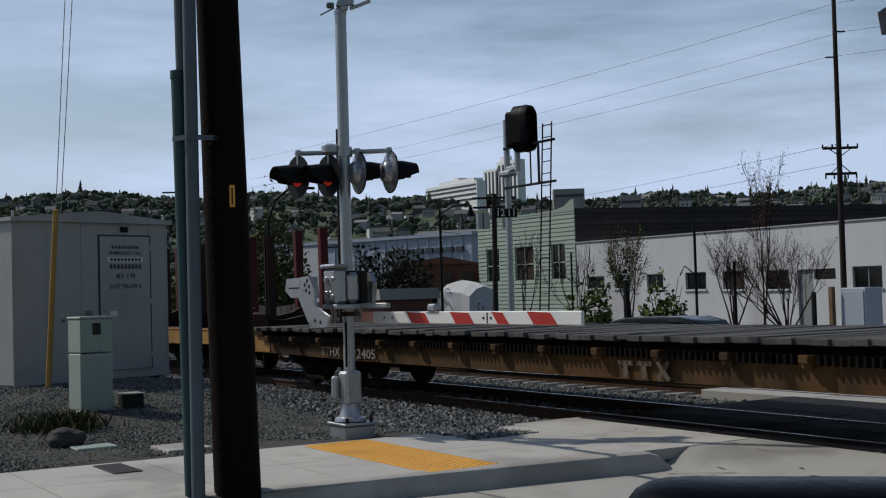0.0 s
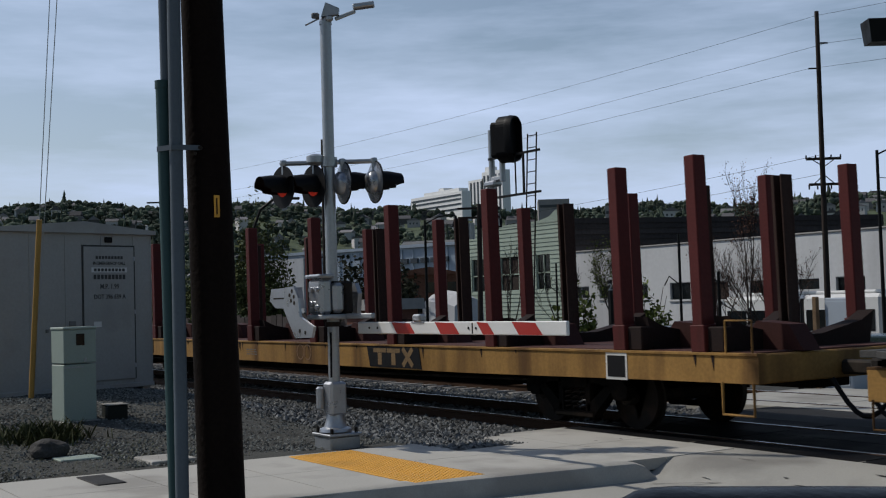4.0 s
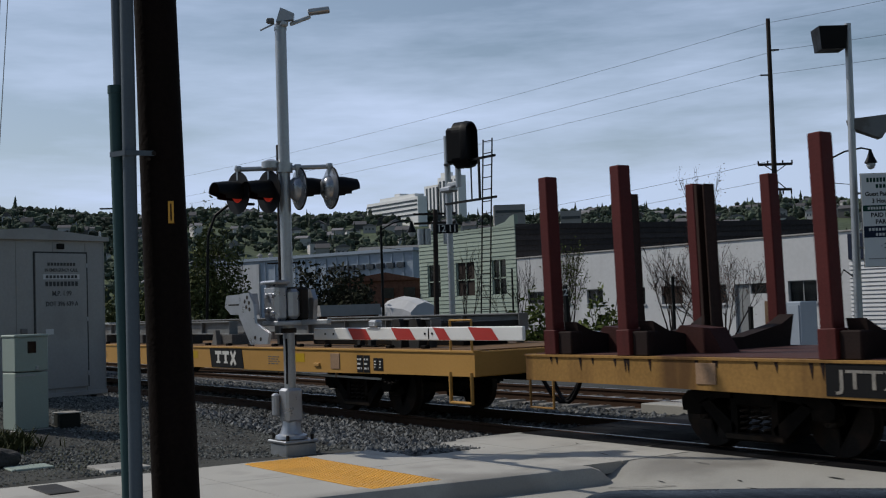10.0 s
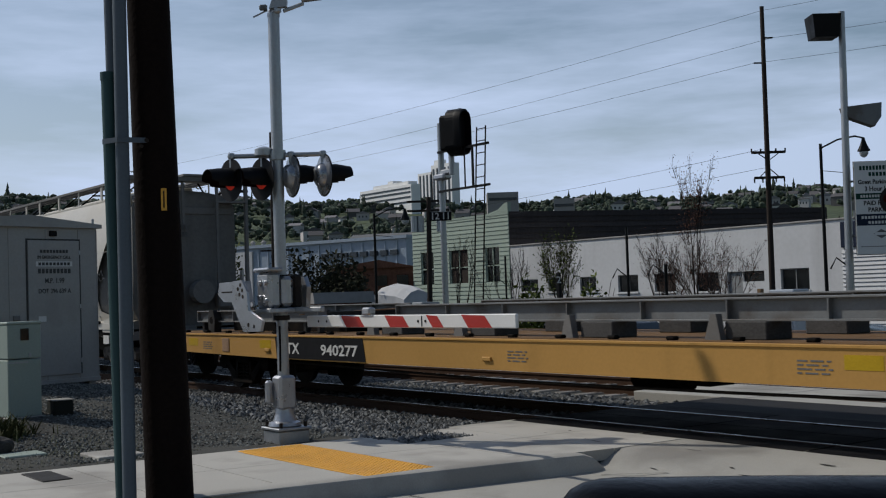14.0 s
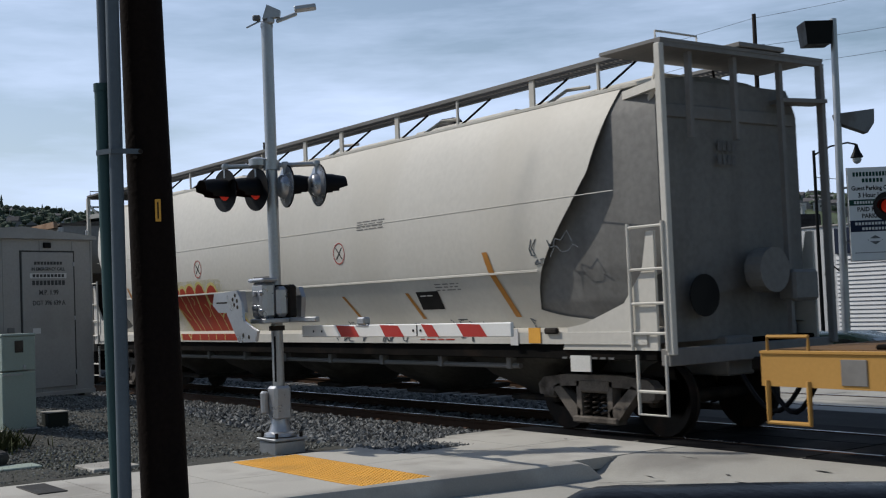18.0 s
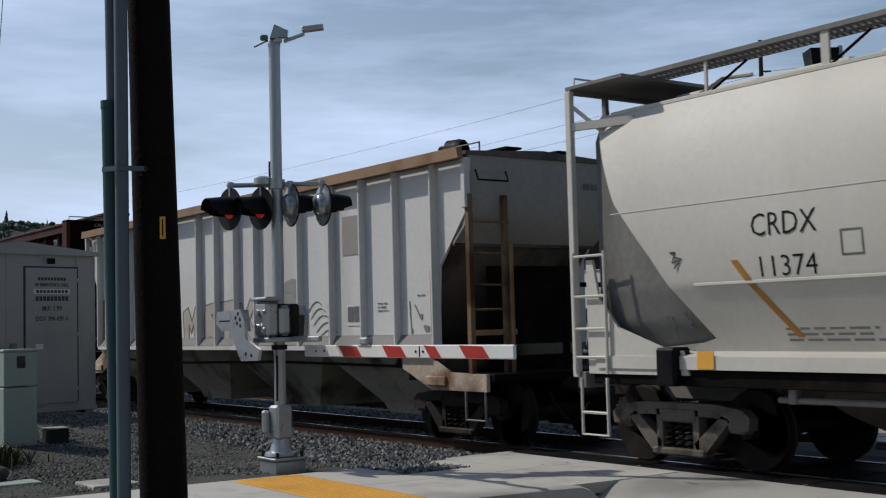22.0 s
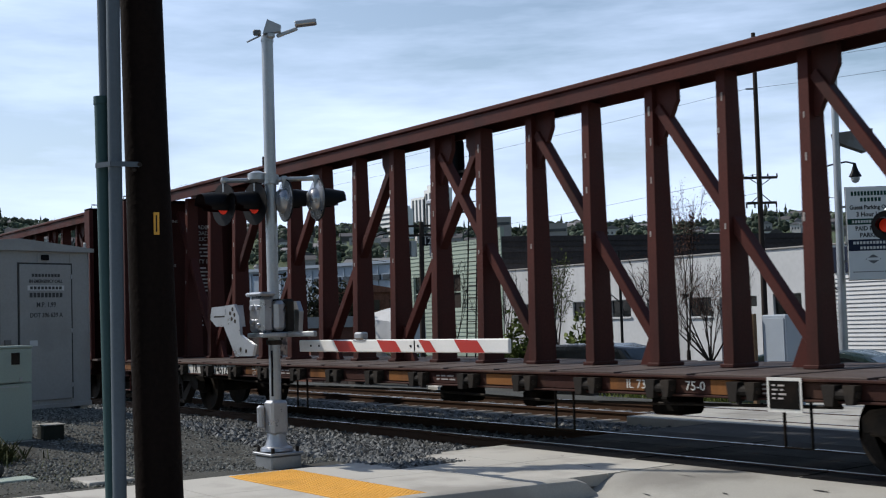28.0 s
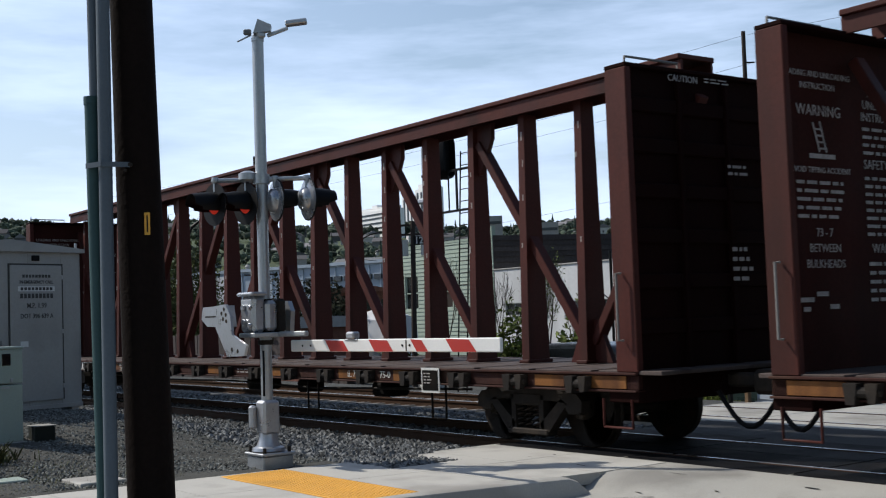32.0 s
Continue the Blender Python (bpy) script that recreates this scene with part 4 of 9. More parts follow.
    tagged(part("weeds", wd, M_WEED), "dark green and brown weeds in the gravel", "weeds", kind="stuff")
    gr = B()
    for _ in range(900):
        x, y = r.uniform(-15.8, -13.3), r.uniform(3.0, 6.0)
        z = lie(x, y)
        h, a = r.uniform(0.02, 0.07), r.uniform(0, 6.3)
        gr.add([(x - 0.008, y, z), (x + 0.008, y, z), (x + math.cos(a) * h * 0.6, y + math.sin(a) * h * 0.6, z + h)], [(0, 1, 2)])
    tagged(part("grass_tufts", gr, M_WEED), "thin tufts of grass along the pavement edge", "grass", kind="stuff")


cabinet()


# ---- train ----
# Each car: x along the track (front +x), y across (-y faces the camera), z above the rail.
SPEED = [(0, 3.92), (6, 3.95), (9, 3.99), (12, 4.07), (15.5, 4.20), (18, 4.31), (20, 4.38), (23.5, 4.44), (27, 4.58), (31, 4.71), (32, 4.73)]


def gone(t):
    """Metres that the train has gone since the start."""
    s = 0.0
    for (a, va), (b, vb) in zip(SPEED, SPEED[1:]):
        e = min(t, b)
        if e <= a:
            break
        ve = va + (vb - va) * (e - a) / (b - a)
        s += (va + ve) / 2 * (e - a)
    return s


CARS, WHEELSETS = [], []
M_GRAFB = mat("blue_grey_spray", (0.085, 0.095, 0.105), 0.7, scale=4, vary=0.3, bump=0)
M_PALER_SCUFF = mat("worn_pale_steel", (0.265, 0.240, 0.228), 0.6, vary=0.3)
WHEEL_MESH = {}


def wheel_mesh(r):
    b = B()
    turn = Matrix.Rotation(radians(90), 4, "X")
    for s in (-1, 1):
        m = Matrix.Translation((0, s * 0.765, 0)) @ (turn if s < 0 else Matrix.Rotation(radians(-90), 4, "X"))
        b.cur = 0
        b.lathe([(0.10, 0.06), (0.13, 0.055), (0.15, 0.02), (0.24, -0.01), (r - 0.075, 0.0), (r - 0.06, 0.06), (r - 0.006, 0.064)], m, 36)
        b.cur = 1
        b.lathe([(r - 0.006, 0.064), (r, 0.058), (r + 0.004, -0.035), (r + 0.03, -0.05), (r + 0.03, -0.068), (r - 0.07, -0.07)], m, 36)
        b.cur = 2
        b.lathe([(0.075, 0.06), (0.085, 0.12), (0.095, 0.13), (0.095, 0.24), (0.08, 0.26), (0.02, 0.265)], m, 16)
        for k in range(3):
            a = 2 * math.pi * k / 3
            b.obox(m @ Matrix.Translation((0.055 * math.cos(a), 0.055 * math.sin(a), 0.272)), 0.03, 0.03, 0.02)
        # small cast marks on the wheel plate, which show its turning
        for k in range(5):
            a = 2 * math.pi * k / 5
            b.obox(m @ Matrix.Translation((0.25 * math.cos(a), 0.25 * math.sin(a), 0.0)) @ Matrix.Rotation(a, 4, "Z"), 0.08, 0.025, 0.03)
    b.cur = 2
    b.cyl((0, -0.7, 0), (0, 0.7, 0), 0.085, 14)
    return b.mesh("wheelset", [M_WHEEL, M_WHEEL, M_TRUCK], 35)


def frame_mesh(r):
    """A cast side frame of a three-piece truck."""
    b = B()
    m = Matrix.Rotation(radians(90), 4, "X")
    zt, za = 0.73, r
    T = 0.15
    at = Matrix.Translation((0, -1.0, 0)) @ m
    b.prism([(-1.06, za + 0.02), (-1.08, za + 0.16), (-0.98, za + 0.25), (-0.55, zt + 0.03), (0.55, zt + 0.03), (0.98, za + 0.25), (1.08, za + 0.16), (1.06, za + 0.02), (0.78, za + 0.02), (0.76, za + 0.13), (0.5, zt - 0.12), (-0.5, zt - 0.12), (-0.76, za + 0.13), (-0.78, za + 0.02)], at, T)
    for s in (-1, 1):
        b.prism([(s * 0.80, za + 0.12), (s * 0.68, za + 0.18), (s * 0.26, 0.30), (s * 0.30, 0.17), (s * 0.42, 0.19)][::s], at, T)
        b.prism([(s * 0.24, 0.2), (s * 0.33, 0.2), (s * 0.33, zt - 0.05), (s * 0.24, zt - 0.05)][::s], at, T)
        b.box(s * 0.89 - 0.12, s * 0.89 + 0.12, -1.14, -0.99, za - 0.02, za + 0.14, 0.02)
    b.box(-0.42, 0.42, -1.17, -0.98, 0.14, 0.23, 0.02)
    b.box(-0.3, 0.3, -1.16, -0.85, zt - 0.2, zt - 0.02, 0.03)
    # frame colour carries the light: black under flat cars, pale under the hopper
    return b.mesh("side_frame", M_DIRT_SHADE if r < 0.45 else M_TRUCKL if r == 0.46 else M_TRUCK)


def spring_mesh():
    b = B()
    n, pts = 40, []
    for k in range(n + 1):
        a = 2 * math.pi * 4.5 * k / n
        pts.append((0.055 * math.cos(a), -1.09 + 0.055 * math.sin(a), 0.23 + 0.3 * k / n))
    b.tube(pts, 0.014, 5)
    return b.mesh("spring", M_WHEEL)


def truck(car, x, r):
    if r not in WHEEL_MESH:
        WHEEL_MESH[r] = (wheel_mesh(r), frame_mesh(r), spring_mesh())
    wm, fm, sm = WHEEL_MESH[r]
    bol = B().box(-0.2, 0.2, -1.0, 1.0, 0.42, 0.68, 0.03)
    bol.cyl((0, 0, 0.66), (0, 0, 0.8), 0.2, 16)
    for s in (-1, 1):
        bol.box(s * 0.36 - 0.05, s * 0.36 + 0.05, -0.75, 0.75, 0.36, 0.5, 0.01)
    t = part("truck", bol, M_TRUCK, car, "cast steel two-axle truck", at=pose(x, 0, 0))
    part("side_frame", fm, None, t)
    part("side_frame", fm, None, t, at=pose(0, 0, 0, 0, 0, 180))
    for u in (-0.17, -0.01, 0.15):
        part("spring", sm, None, t, at=pose(u, 0, 0))
        part("spring", sm, None, t, at=pose(-u, 0, 0, 0, 0, 180))
    for o in (-0.89, 0.89):
        w = part("wheelset", wm, None, t, "steel wheels on their axle", at=pose(o, 0, r))
        WHEELSETS.append((w, o, r))


def new_car(name, label, q, r, tx):
    """A car whose centre is q metres along the train, with trucks at tx."""
    c = thing(name, label, "freight car", "cars of the freight train")
    CARS.append((c, q))
    for x in tx:
        truck(c, x, r)
    return c


def coupler(c, x, s):
    b = B().box(min(x, x + s * 0.55), max(x, x + s * 0.55), -0.08, 0.08, 0.78, 0.95, 0.03)
    b.box(min(x + s * 0.45, x + s * 0.85), max(x + s * 0.45, x + s * 0.85), -0.16, 0.16, 0.7, 1.0, 0.05)
    part("coupler", b, M_TRUCK, c, "knuckle coupler")
    h = B()
    pts = []
    for k in range(9):
        u = k / 8
        pts.append((x + s * (0.1 + 0.75 * u), -0.35 + 0.1 * u, 0.75 - 0.42 * math.sin(u * math.pi * 0.9)))
    h.tube(pts, 0.03, 8)
    part("brake_hose", h, M_BLACK, c, "black rubber air hose")


def grab(b, x0, x1, y, z0, z1, r=0.014):
    b.tube([(x0, y, z1), (x0, y, z0), (x1, y, z0), (x1, y, z1)], r, 6)


def block_marks(name, parent, at, n, w, h, m, gap=0.28):
    """Plain upright bars in place of lettering."""
    b = B()
    for k in range(n):
        b.obox(at @ Matrix.Translation((-w / 2 + (k + 0.5) * w / n, 0, 0)), w / n * (1 - gap), h, 0.004)
    return part(name, b, m, parent, "painted marks")


def tiny_lines(name, parent, at, n, w, h, m):
    """Stencilled lines as short bars of word length."""
    b = B()
    r = random.Random(int(w * 1000) + n)
    for k in range(n):
        y = h / 2 - (k + 0.5) * h / n
        x, e = -w / 2, -w / 2 + w * r.uniform(0.7, 1)
        while x < e - 0.02:
            l = min(r.uniform(0.08, 0.26) * w ** 0.5, e - x)
            b.obox(at @ Matrix.Translation((x + l / 2, y, 0)), l, h / n * 0.4, 0.003)
            x += l + 0.03 + 0.02 * w
    return tagged(part(name, b, m, parent, "small stencilled lines"), kind="stuff")


def flat_frame(c, L, zt, zb, hw, m_sill, label, fish=0.0):
    """Side sills, end sills, centre sill and cross-members of a flat car."""
    for s in (-1, 1):
        b = B()
        y0, y1 = sorted((s * hw, s * (hw - 0.08)))
        n = 14
        rings = []
        for k in range(n + 1):
            x = -L / 2 + L * k / n
            e = zb - fish * smooth(0.0, 0.25, min(k, n - k) / n)
            rings.append([Vector((x, y0, e)), Vector((x, y1, e)), Vector((x, y1, zt)), Vector((x, y0, zt))])
        b.loft(rings)
        fy0, fy1 = sorted((s * (hw + 0.02), s * (hw - 0.14)))
        b.box(-L / 2, L / 2, fy0, fy1, zt - 0.02, zt + 0.012, 0.004)
        part("side_sill", b, m_sill, c, label)
    for s in (-1, 1):
        part("end_sill", B().box(*sorted((s * L / 2, s * (L / 2 - 0.12))), -hw, hw, zb, zt, 0.015), m_sill, c)
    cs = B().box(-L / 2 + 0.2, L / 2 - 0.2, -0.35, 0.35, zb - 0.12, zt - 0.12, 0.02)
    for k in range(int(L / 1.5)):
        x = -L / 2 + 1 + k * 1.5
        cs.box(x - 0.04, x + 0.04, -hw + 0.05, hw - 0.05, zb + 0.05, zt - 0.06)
    part("centre_sill", cs, M_DIRT_SHADE, c)
    for s in (-1, 1):
        coupler(c, s * L / 2, s)


def brake_gear(c, L):
    part("air_reservoir", B().cyl((-0.6, 0.2, 0.55), (0.3, 0.2, 0.55), 0.2, 14), M_DIRT_SHADE, c)
    part("brake_valve", B().box(0.8, 1.2, -0.4, 0.1, 0.5, 0.75, 0.03), M_DIRT_SHADE, c)
    p = B().tube([(-L / 2 + 3, -1.0, 0.62), (-2, -1.05, 0.5), (2, -1.05, 0.52), (L / 2 - 3, -1.0, 0.62)], 0.02, 6)
    part("brake_rod", p, M_TRUCK, c)


# flat car with a dark plank deck
def car_plank():
    L, zt, hw = 20.4, 0.98, 1.5
    c = new_car("flat_car", "old yellow-brown flat car with a dark weathered plank deck", -13.42, 0.42, (-7.85, 7.85))
    flat_frame(c, L, zt - 0.02, 0.62, hw - 0.12, M_YELO, "rust-streaked old yellow sill", 0.05)
    plank = [B().obox(Matrix.Identity(4), 0.235, 2 * hw + 0.1 * k, 0.075, 0.008).mesh("deck_plank", M_DECKW) for k in (0, 1)]
    r = random.Random(4)
    n = int(L / 0.245)
    for k in range(n):
        part("deck_plank", plank[k % 2], None, c, at=pose(-L / 2 + 0.13 + k * (L - 0.1) / n, r.uniform(-0.03, 0.03), zt + 0.135 + r.uniform(-0.008, 0.008), r.uniform(-0.4, 0.4), r.uniform(-1, 1), 0))
    for yy in (-1.2, -0.4, 0.4, 1.2):
        part("stringer", B().box(-L / 2 + 0.1, L / 2 - 0.1, yy - 0.08, yy + 0.08, 0.96, 1.08), M_DIRT_SHADE, c, "dark timber stringer")
    bracket = B().box(0, 0.03, -hw + 0.02, -hw + 0.1, 0.86, 0.97).mesh("deck_bracket", M_DIRT_SHADE)
    for k in range(17):
        x = -L / 2 + 0.9 + k * 1.16
        b = B().prism([(-0.07, 0.83), (0.07, 0.83), (0.08, 0.95), (-0.08, 0.95)], Matrix.Translation((x, -hw + 0.11, 0)) @ Matrix.Rotation(radians(90), 4, "X"), 0.1)
        b.box(x - 0.07, x + 0.07, -hw - 0.05, -hw + 0.1, 0.88, 0.97, 0.01)
        part("stake_pocket", b, M_YELO, c)
        for j in range(9):
            part("deck_bracket", bracket, None, c, at=pose(x + 0.13 + j * 0.1, 0, 0))
    for s in (-1, 1):
        part("sill_patch", B().box(*sorted((s * L / 2, s * (L / 2 - 0.75))), -hw + 0.1, -hw + 0.14, 0.62, 0.95, 0.01), M_YEL, c, "fresh yellow paint patch")
    yt = -hw + 0.075
    words("car_mark", "TTHX", 0.24, M_INKD, c, face_near(-6.67, yt, 0.71), 1.2, 0.003, 0.003)
    words("car_number", "92405", 0.24, M_INKD, c, face_near(-5.38, yt, 0.70), 1.5, 0.003, 0.003)
    for k, u in enumerate((1.62, 1.97, 2.32)):
        b = B()
        if k < 2:
            b.obox(face_near(u, yt, 0.79), 0.28, 0.06, 0.004)
            b.obox(face_near(u, yt, 0.69), 0.09, 0.18, 0.004)
        else:
            for a in (0.85, -0.85):
                b.obox(face_near(u, yt, 0.71) @ Matrix.Rotation(a, 4, "Z"), 0.3, 0.07, 0.004)
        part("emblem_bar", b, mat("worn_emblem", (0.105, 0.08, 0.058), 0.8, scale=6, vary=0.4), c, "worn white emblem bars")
    brake_gear(c, L)
    for s in (-1, 1):
        g = B()
        grab(g, s * (L / 2 - 0.55), s * (L / 2 - 0.1), -hw + 0.05, 0.35, 0.65)
        part("sill_step", g, M_YELO, c)


car_plank()


M_BUNK = mat("dark_bunk_steel", (0.016, 0.009, 0.008), 0.8, scale=3, vary=0.4, bump=0.1)


# flat car with upright stakes
def car_stakes():
    L, zt, hw = 27.1, 1.07, 1.45
    c = new_car("stake_flat_car", "yellow flat car with red-brown upright log stakes and cross bunks", -38.55, 0.42, (-9.95, 9.95))
    flat_frame(c, L, zt, 0.74, hw, M_YEL, "rust-stained yellow side sill", 0.06)
    part("deck", B().box(-L / 2 + 0.1, L / 2 - 0.1, -hw + 0.1, hw - 0.1, zt - 0.04, zt + 0.02), M_DECKR, c, "red-brown painted deck")
    w, d = 0.17, 0.2
    stake = B().box(-w / 2, w / 2, -d / 2, d / 2, 0, 2.33, 0.012)
    stake.box(-w / 2 - 0.03, w / 2 + 0.03, -d / 2 - 0.01, d / 2, 0, 0.32, 0.01)
    sm = stake.mesh("stake", M_REDST)
    inner = B().box(-w / 2, w / 2, d / 2 - 0.03, d / 2, 0, 2.12, 0.005)
    inner.box(-w / 2, -w / 2 + 0.05, -d / 2, d / 2 - 0.03, 0, 2.12, 0.005)
    inner.box(w / 2 - 0.025, w / 2, -d / 2, d / 2 - 0.03, 0, 2.12, 0.005)
    im = inner.mesh("inner_stake", mat("weathered_stake", (0.035, 0.019, 0.015), 0.75, scale=2, vary=0.35, fine=30, bump=0.15, stain=(0.075, 0.058, 0.05), amount=0.5, streak=True))
    shoe = B().box(-0.13, 0.13, -0.1, 0.1, 0, 0.3, 0.015).mesh("stake_shoe", M_BUNK)
    bunk = B()
    bunk.prism([(-1.2, 0.0), (1.2, 0.0), (1.3, 0.42), (1.05, 0.30), (0.3, 0.16), (-0.3, 0.16), (-1.05, 0.30), (-1.3, 0.42)], Matrix.Translation((0.12, 0, 0)) @ Matrix.Rotation(radians(90), 4, "Z") @ Matrix.Rotation(radians(90), 4, "X"), 0.24)
    bm_ = bunk.mesh("bunk", M_BUNK)
    wedge = B().prism([(-0.5, 0), (0.5, 0), (0.3, 0.3), (-0.18, 0.34)], Matrix.Translation((0.55, -0.75, 0)) @ Matrix.Rotation(radians(90), 4, "X"), 0.3).mesh("bunk_brace", mat("dark_red_brace", (0.042, 0.014, 0.012), 0.75, vary=0.3))
    for x in (-13.03, -11.66, -8.70, -5.84, -2.97, -0.12, 2.73, 5.57, 8.42, 11.26, 12.64):
        part("stake", sm, None, c, at=pose(x, -hw + 0.1, zt + 0.01, 0, -1.3, 0))
        part("stake", sm, None, c, at=pose(x, hw - 0.02, zt + 0.01, 0, -1.3, 0))
        part("stake_shoe", shoe, None, c, at=pose(x + 0.24, -hw + 0.14, zt + 0.01))
        part("inner_stake", im, None, c, "dark weathered channel stake", at=pose(x + 0.18, -0.06, zt + 0.01, 0, -1.3, 0))
        part("bunk", bm_, None, c, at=pose(x, 0, zt + 0.01))
        part("bunk_brace", wedge, None, c, at=pose(x - 0.1, 0.3, zt + 0.015))
    y = -hw - 0.003
    part("number_board", B().obox(face_near(-7.32, y, 0.88), 2.84, 0.33, 0.006), M_INK, c, "black number panel")
    words("car_mark", "JTTX", 0.27, M_INKD, c, face_near(-8.2, y - 0.006, 0.88), 1.35, 0.003, 0.003)
    words("car_number", "964004", 0.27, M_INKD, c, face_near(-6.84, y - 0.006, 0.88), 1.6, 0.003, 0.004)
    part("emblem_board", B().prism([(4.86, 0.7), (6.52, 0.7), (6.44, 1.06), (4.76, 1.06)], Matrix.Translation((0, y, 0)) @ Matrix.Rotation(radians(90), 4, "X"), 0.006), M_INK, c, "black emblem panel with slanted ends")
    for k, u in enumerate((5.2, 5.65, 6.1)):
        b = B()
        if k < 2:
            b.obox(face_near(u, y - 0.005, 0.98), 0.42, 0.07, 0.004)
            b.obox(face_near(u, y - 0.005, 0.84), 0.13, 0.2, 0.004)
        else:
            for a in (0.75, -0.75):
                b.obox(face_near(u, y - 0.005, 0.88) @ Matrix.Rotation(a, 4, "Z"), 0.42, 0.09, 0.004)
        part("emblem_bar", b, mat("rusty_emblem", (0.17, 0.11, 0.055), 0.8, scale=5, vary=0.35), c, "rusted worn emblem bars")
    part("defect_plate", B().obox(face_near(-10.35, y, 0.9), 0.3, 0.24, 0.02, 0.004), M_TAN, c)
    part("defect_plate", B().obox(face_near(11.19, y, 0.88), 0.4, 0.34, 0.01), M_INKW, c, "white-edged inspection panel")
    part("panel_face", B().obox(face_near(11.19, y - 0.008, 0.88), 0.33, 0.27, 0.006), M_INK, c)
    ring = B().lathe([(0.13, 0.002), (0.15, 0.002)], face_near(2.2, y - 0.003, 0.9), 20, False)
    ring.lathe([(0.13, 0.002), (0.15, 0.002)], face_near(2.5, y - 0.003, 0.9), 20, False)
    part("chalk_mark", ring, M_TAN, c, "faded chalk rings")
    tiny_lines("stencil", c, face_near(0.0, y, 0.86), 3, 0.6, 0.14, M_GRAFK)
    part("fish_belly_sill", B().prism([(-8.4, 0.7), (-7.2, 0.40), (7.2, 0.40), (8.4, 0.7)], Matrix.Translation((0, 0.35, 0)) @ Matrix.Rotation(radians(90), 4, "X"), 0.7), M_DIRT_SHADE, c, "deep dark centre sill")
    r = random.Random(12)
    for k in range(46):
        u = r.uniform(-13.2, 13.2)
        part("rust_drip", B().prism([(-0.03, 0), (0.03, 0), (0.012, -r.uniform(0.06, 0.2))], face_near(u, y + 0.001, zt - 0.012), 0.003), M_BUNK, c, "dark rust drip below the deck edge")
    brake_gear(c, L)
    for s in (-1, 1):
        g = B()
        grab(g, s * (L / 2 - 0.55), s * (L / 2 - 0.08), -hw, 0.38, 0.75, 0.018)
        grab(g, s * (L / 2 - 0.5), s * (L / 2 - 0.1), -hw + 0.02, 1.45 if s > 0 else 1.0, zt)
        part("sill_step", g, M_YEL, c)


car_stakes()


M_CABP = mat("pale_box_paint", (0.22, 0.24, 0.245), 0.5, scale=3, vary=0.2, bump=0.05)


# flat car carrying grey steel racks
M_RACKD = mat("dark_rack_steel", (0.03, 0.03, 0.029), 0.6, 0.2, scale=3, vary=0.3, bump=0.08, stain=(0.02, 0.016, 0.013), amount=0.6)


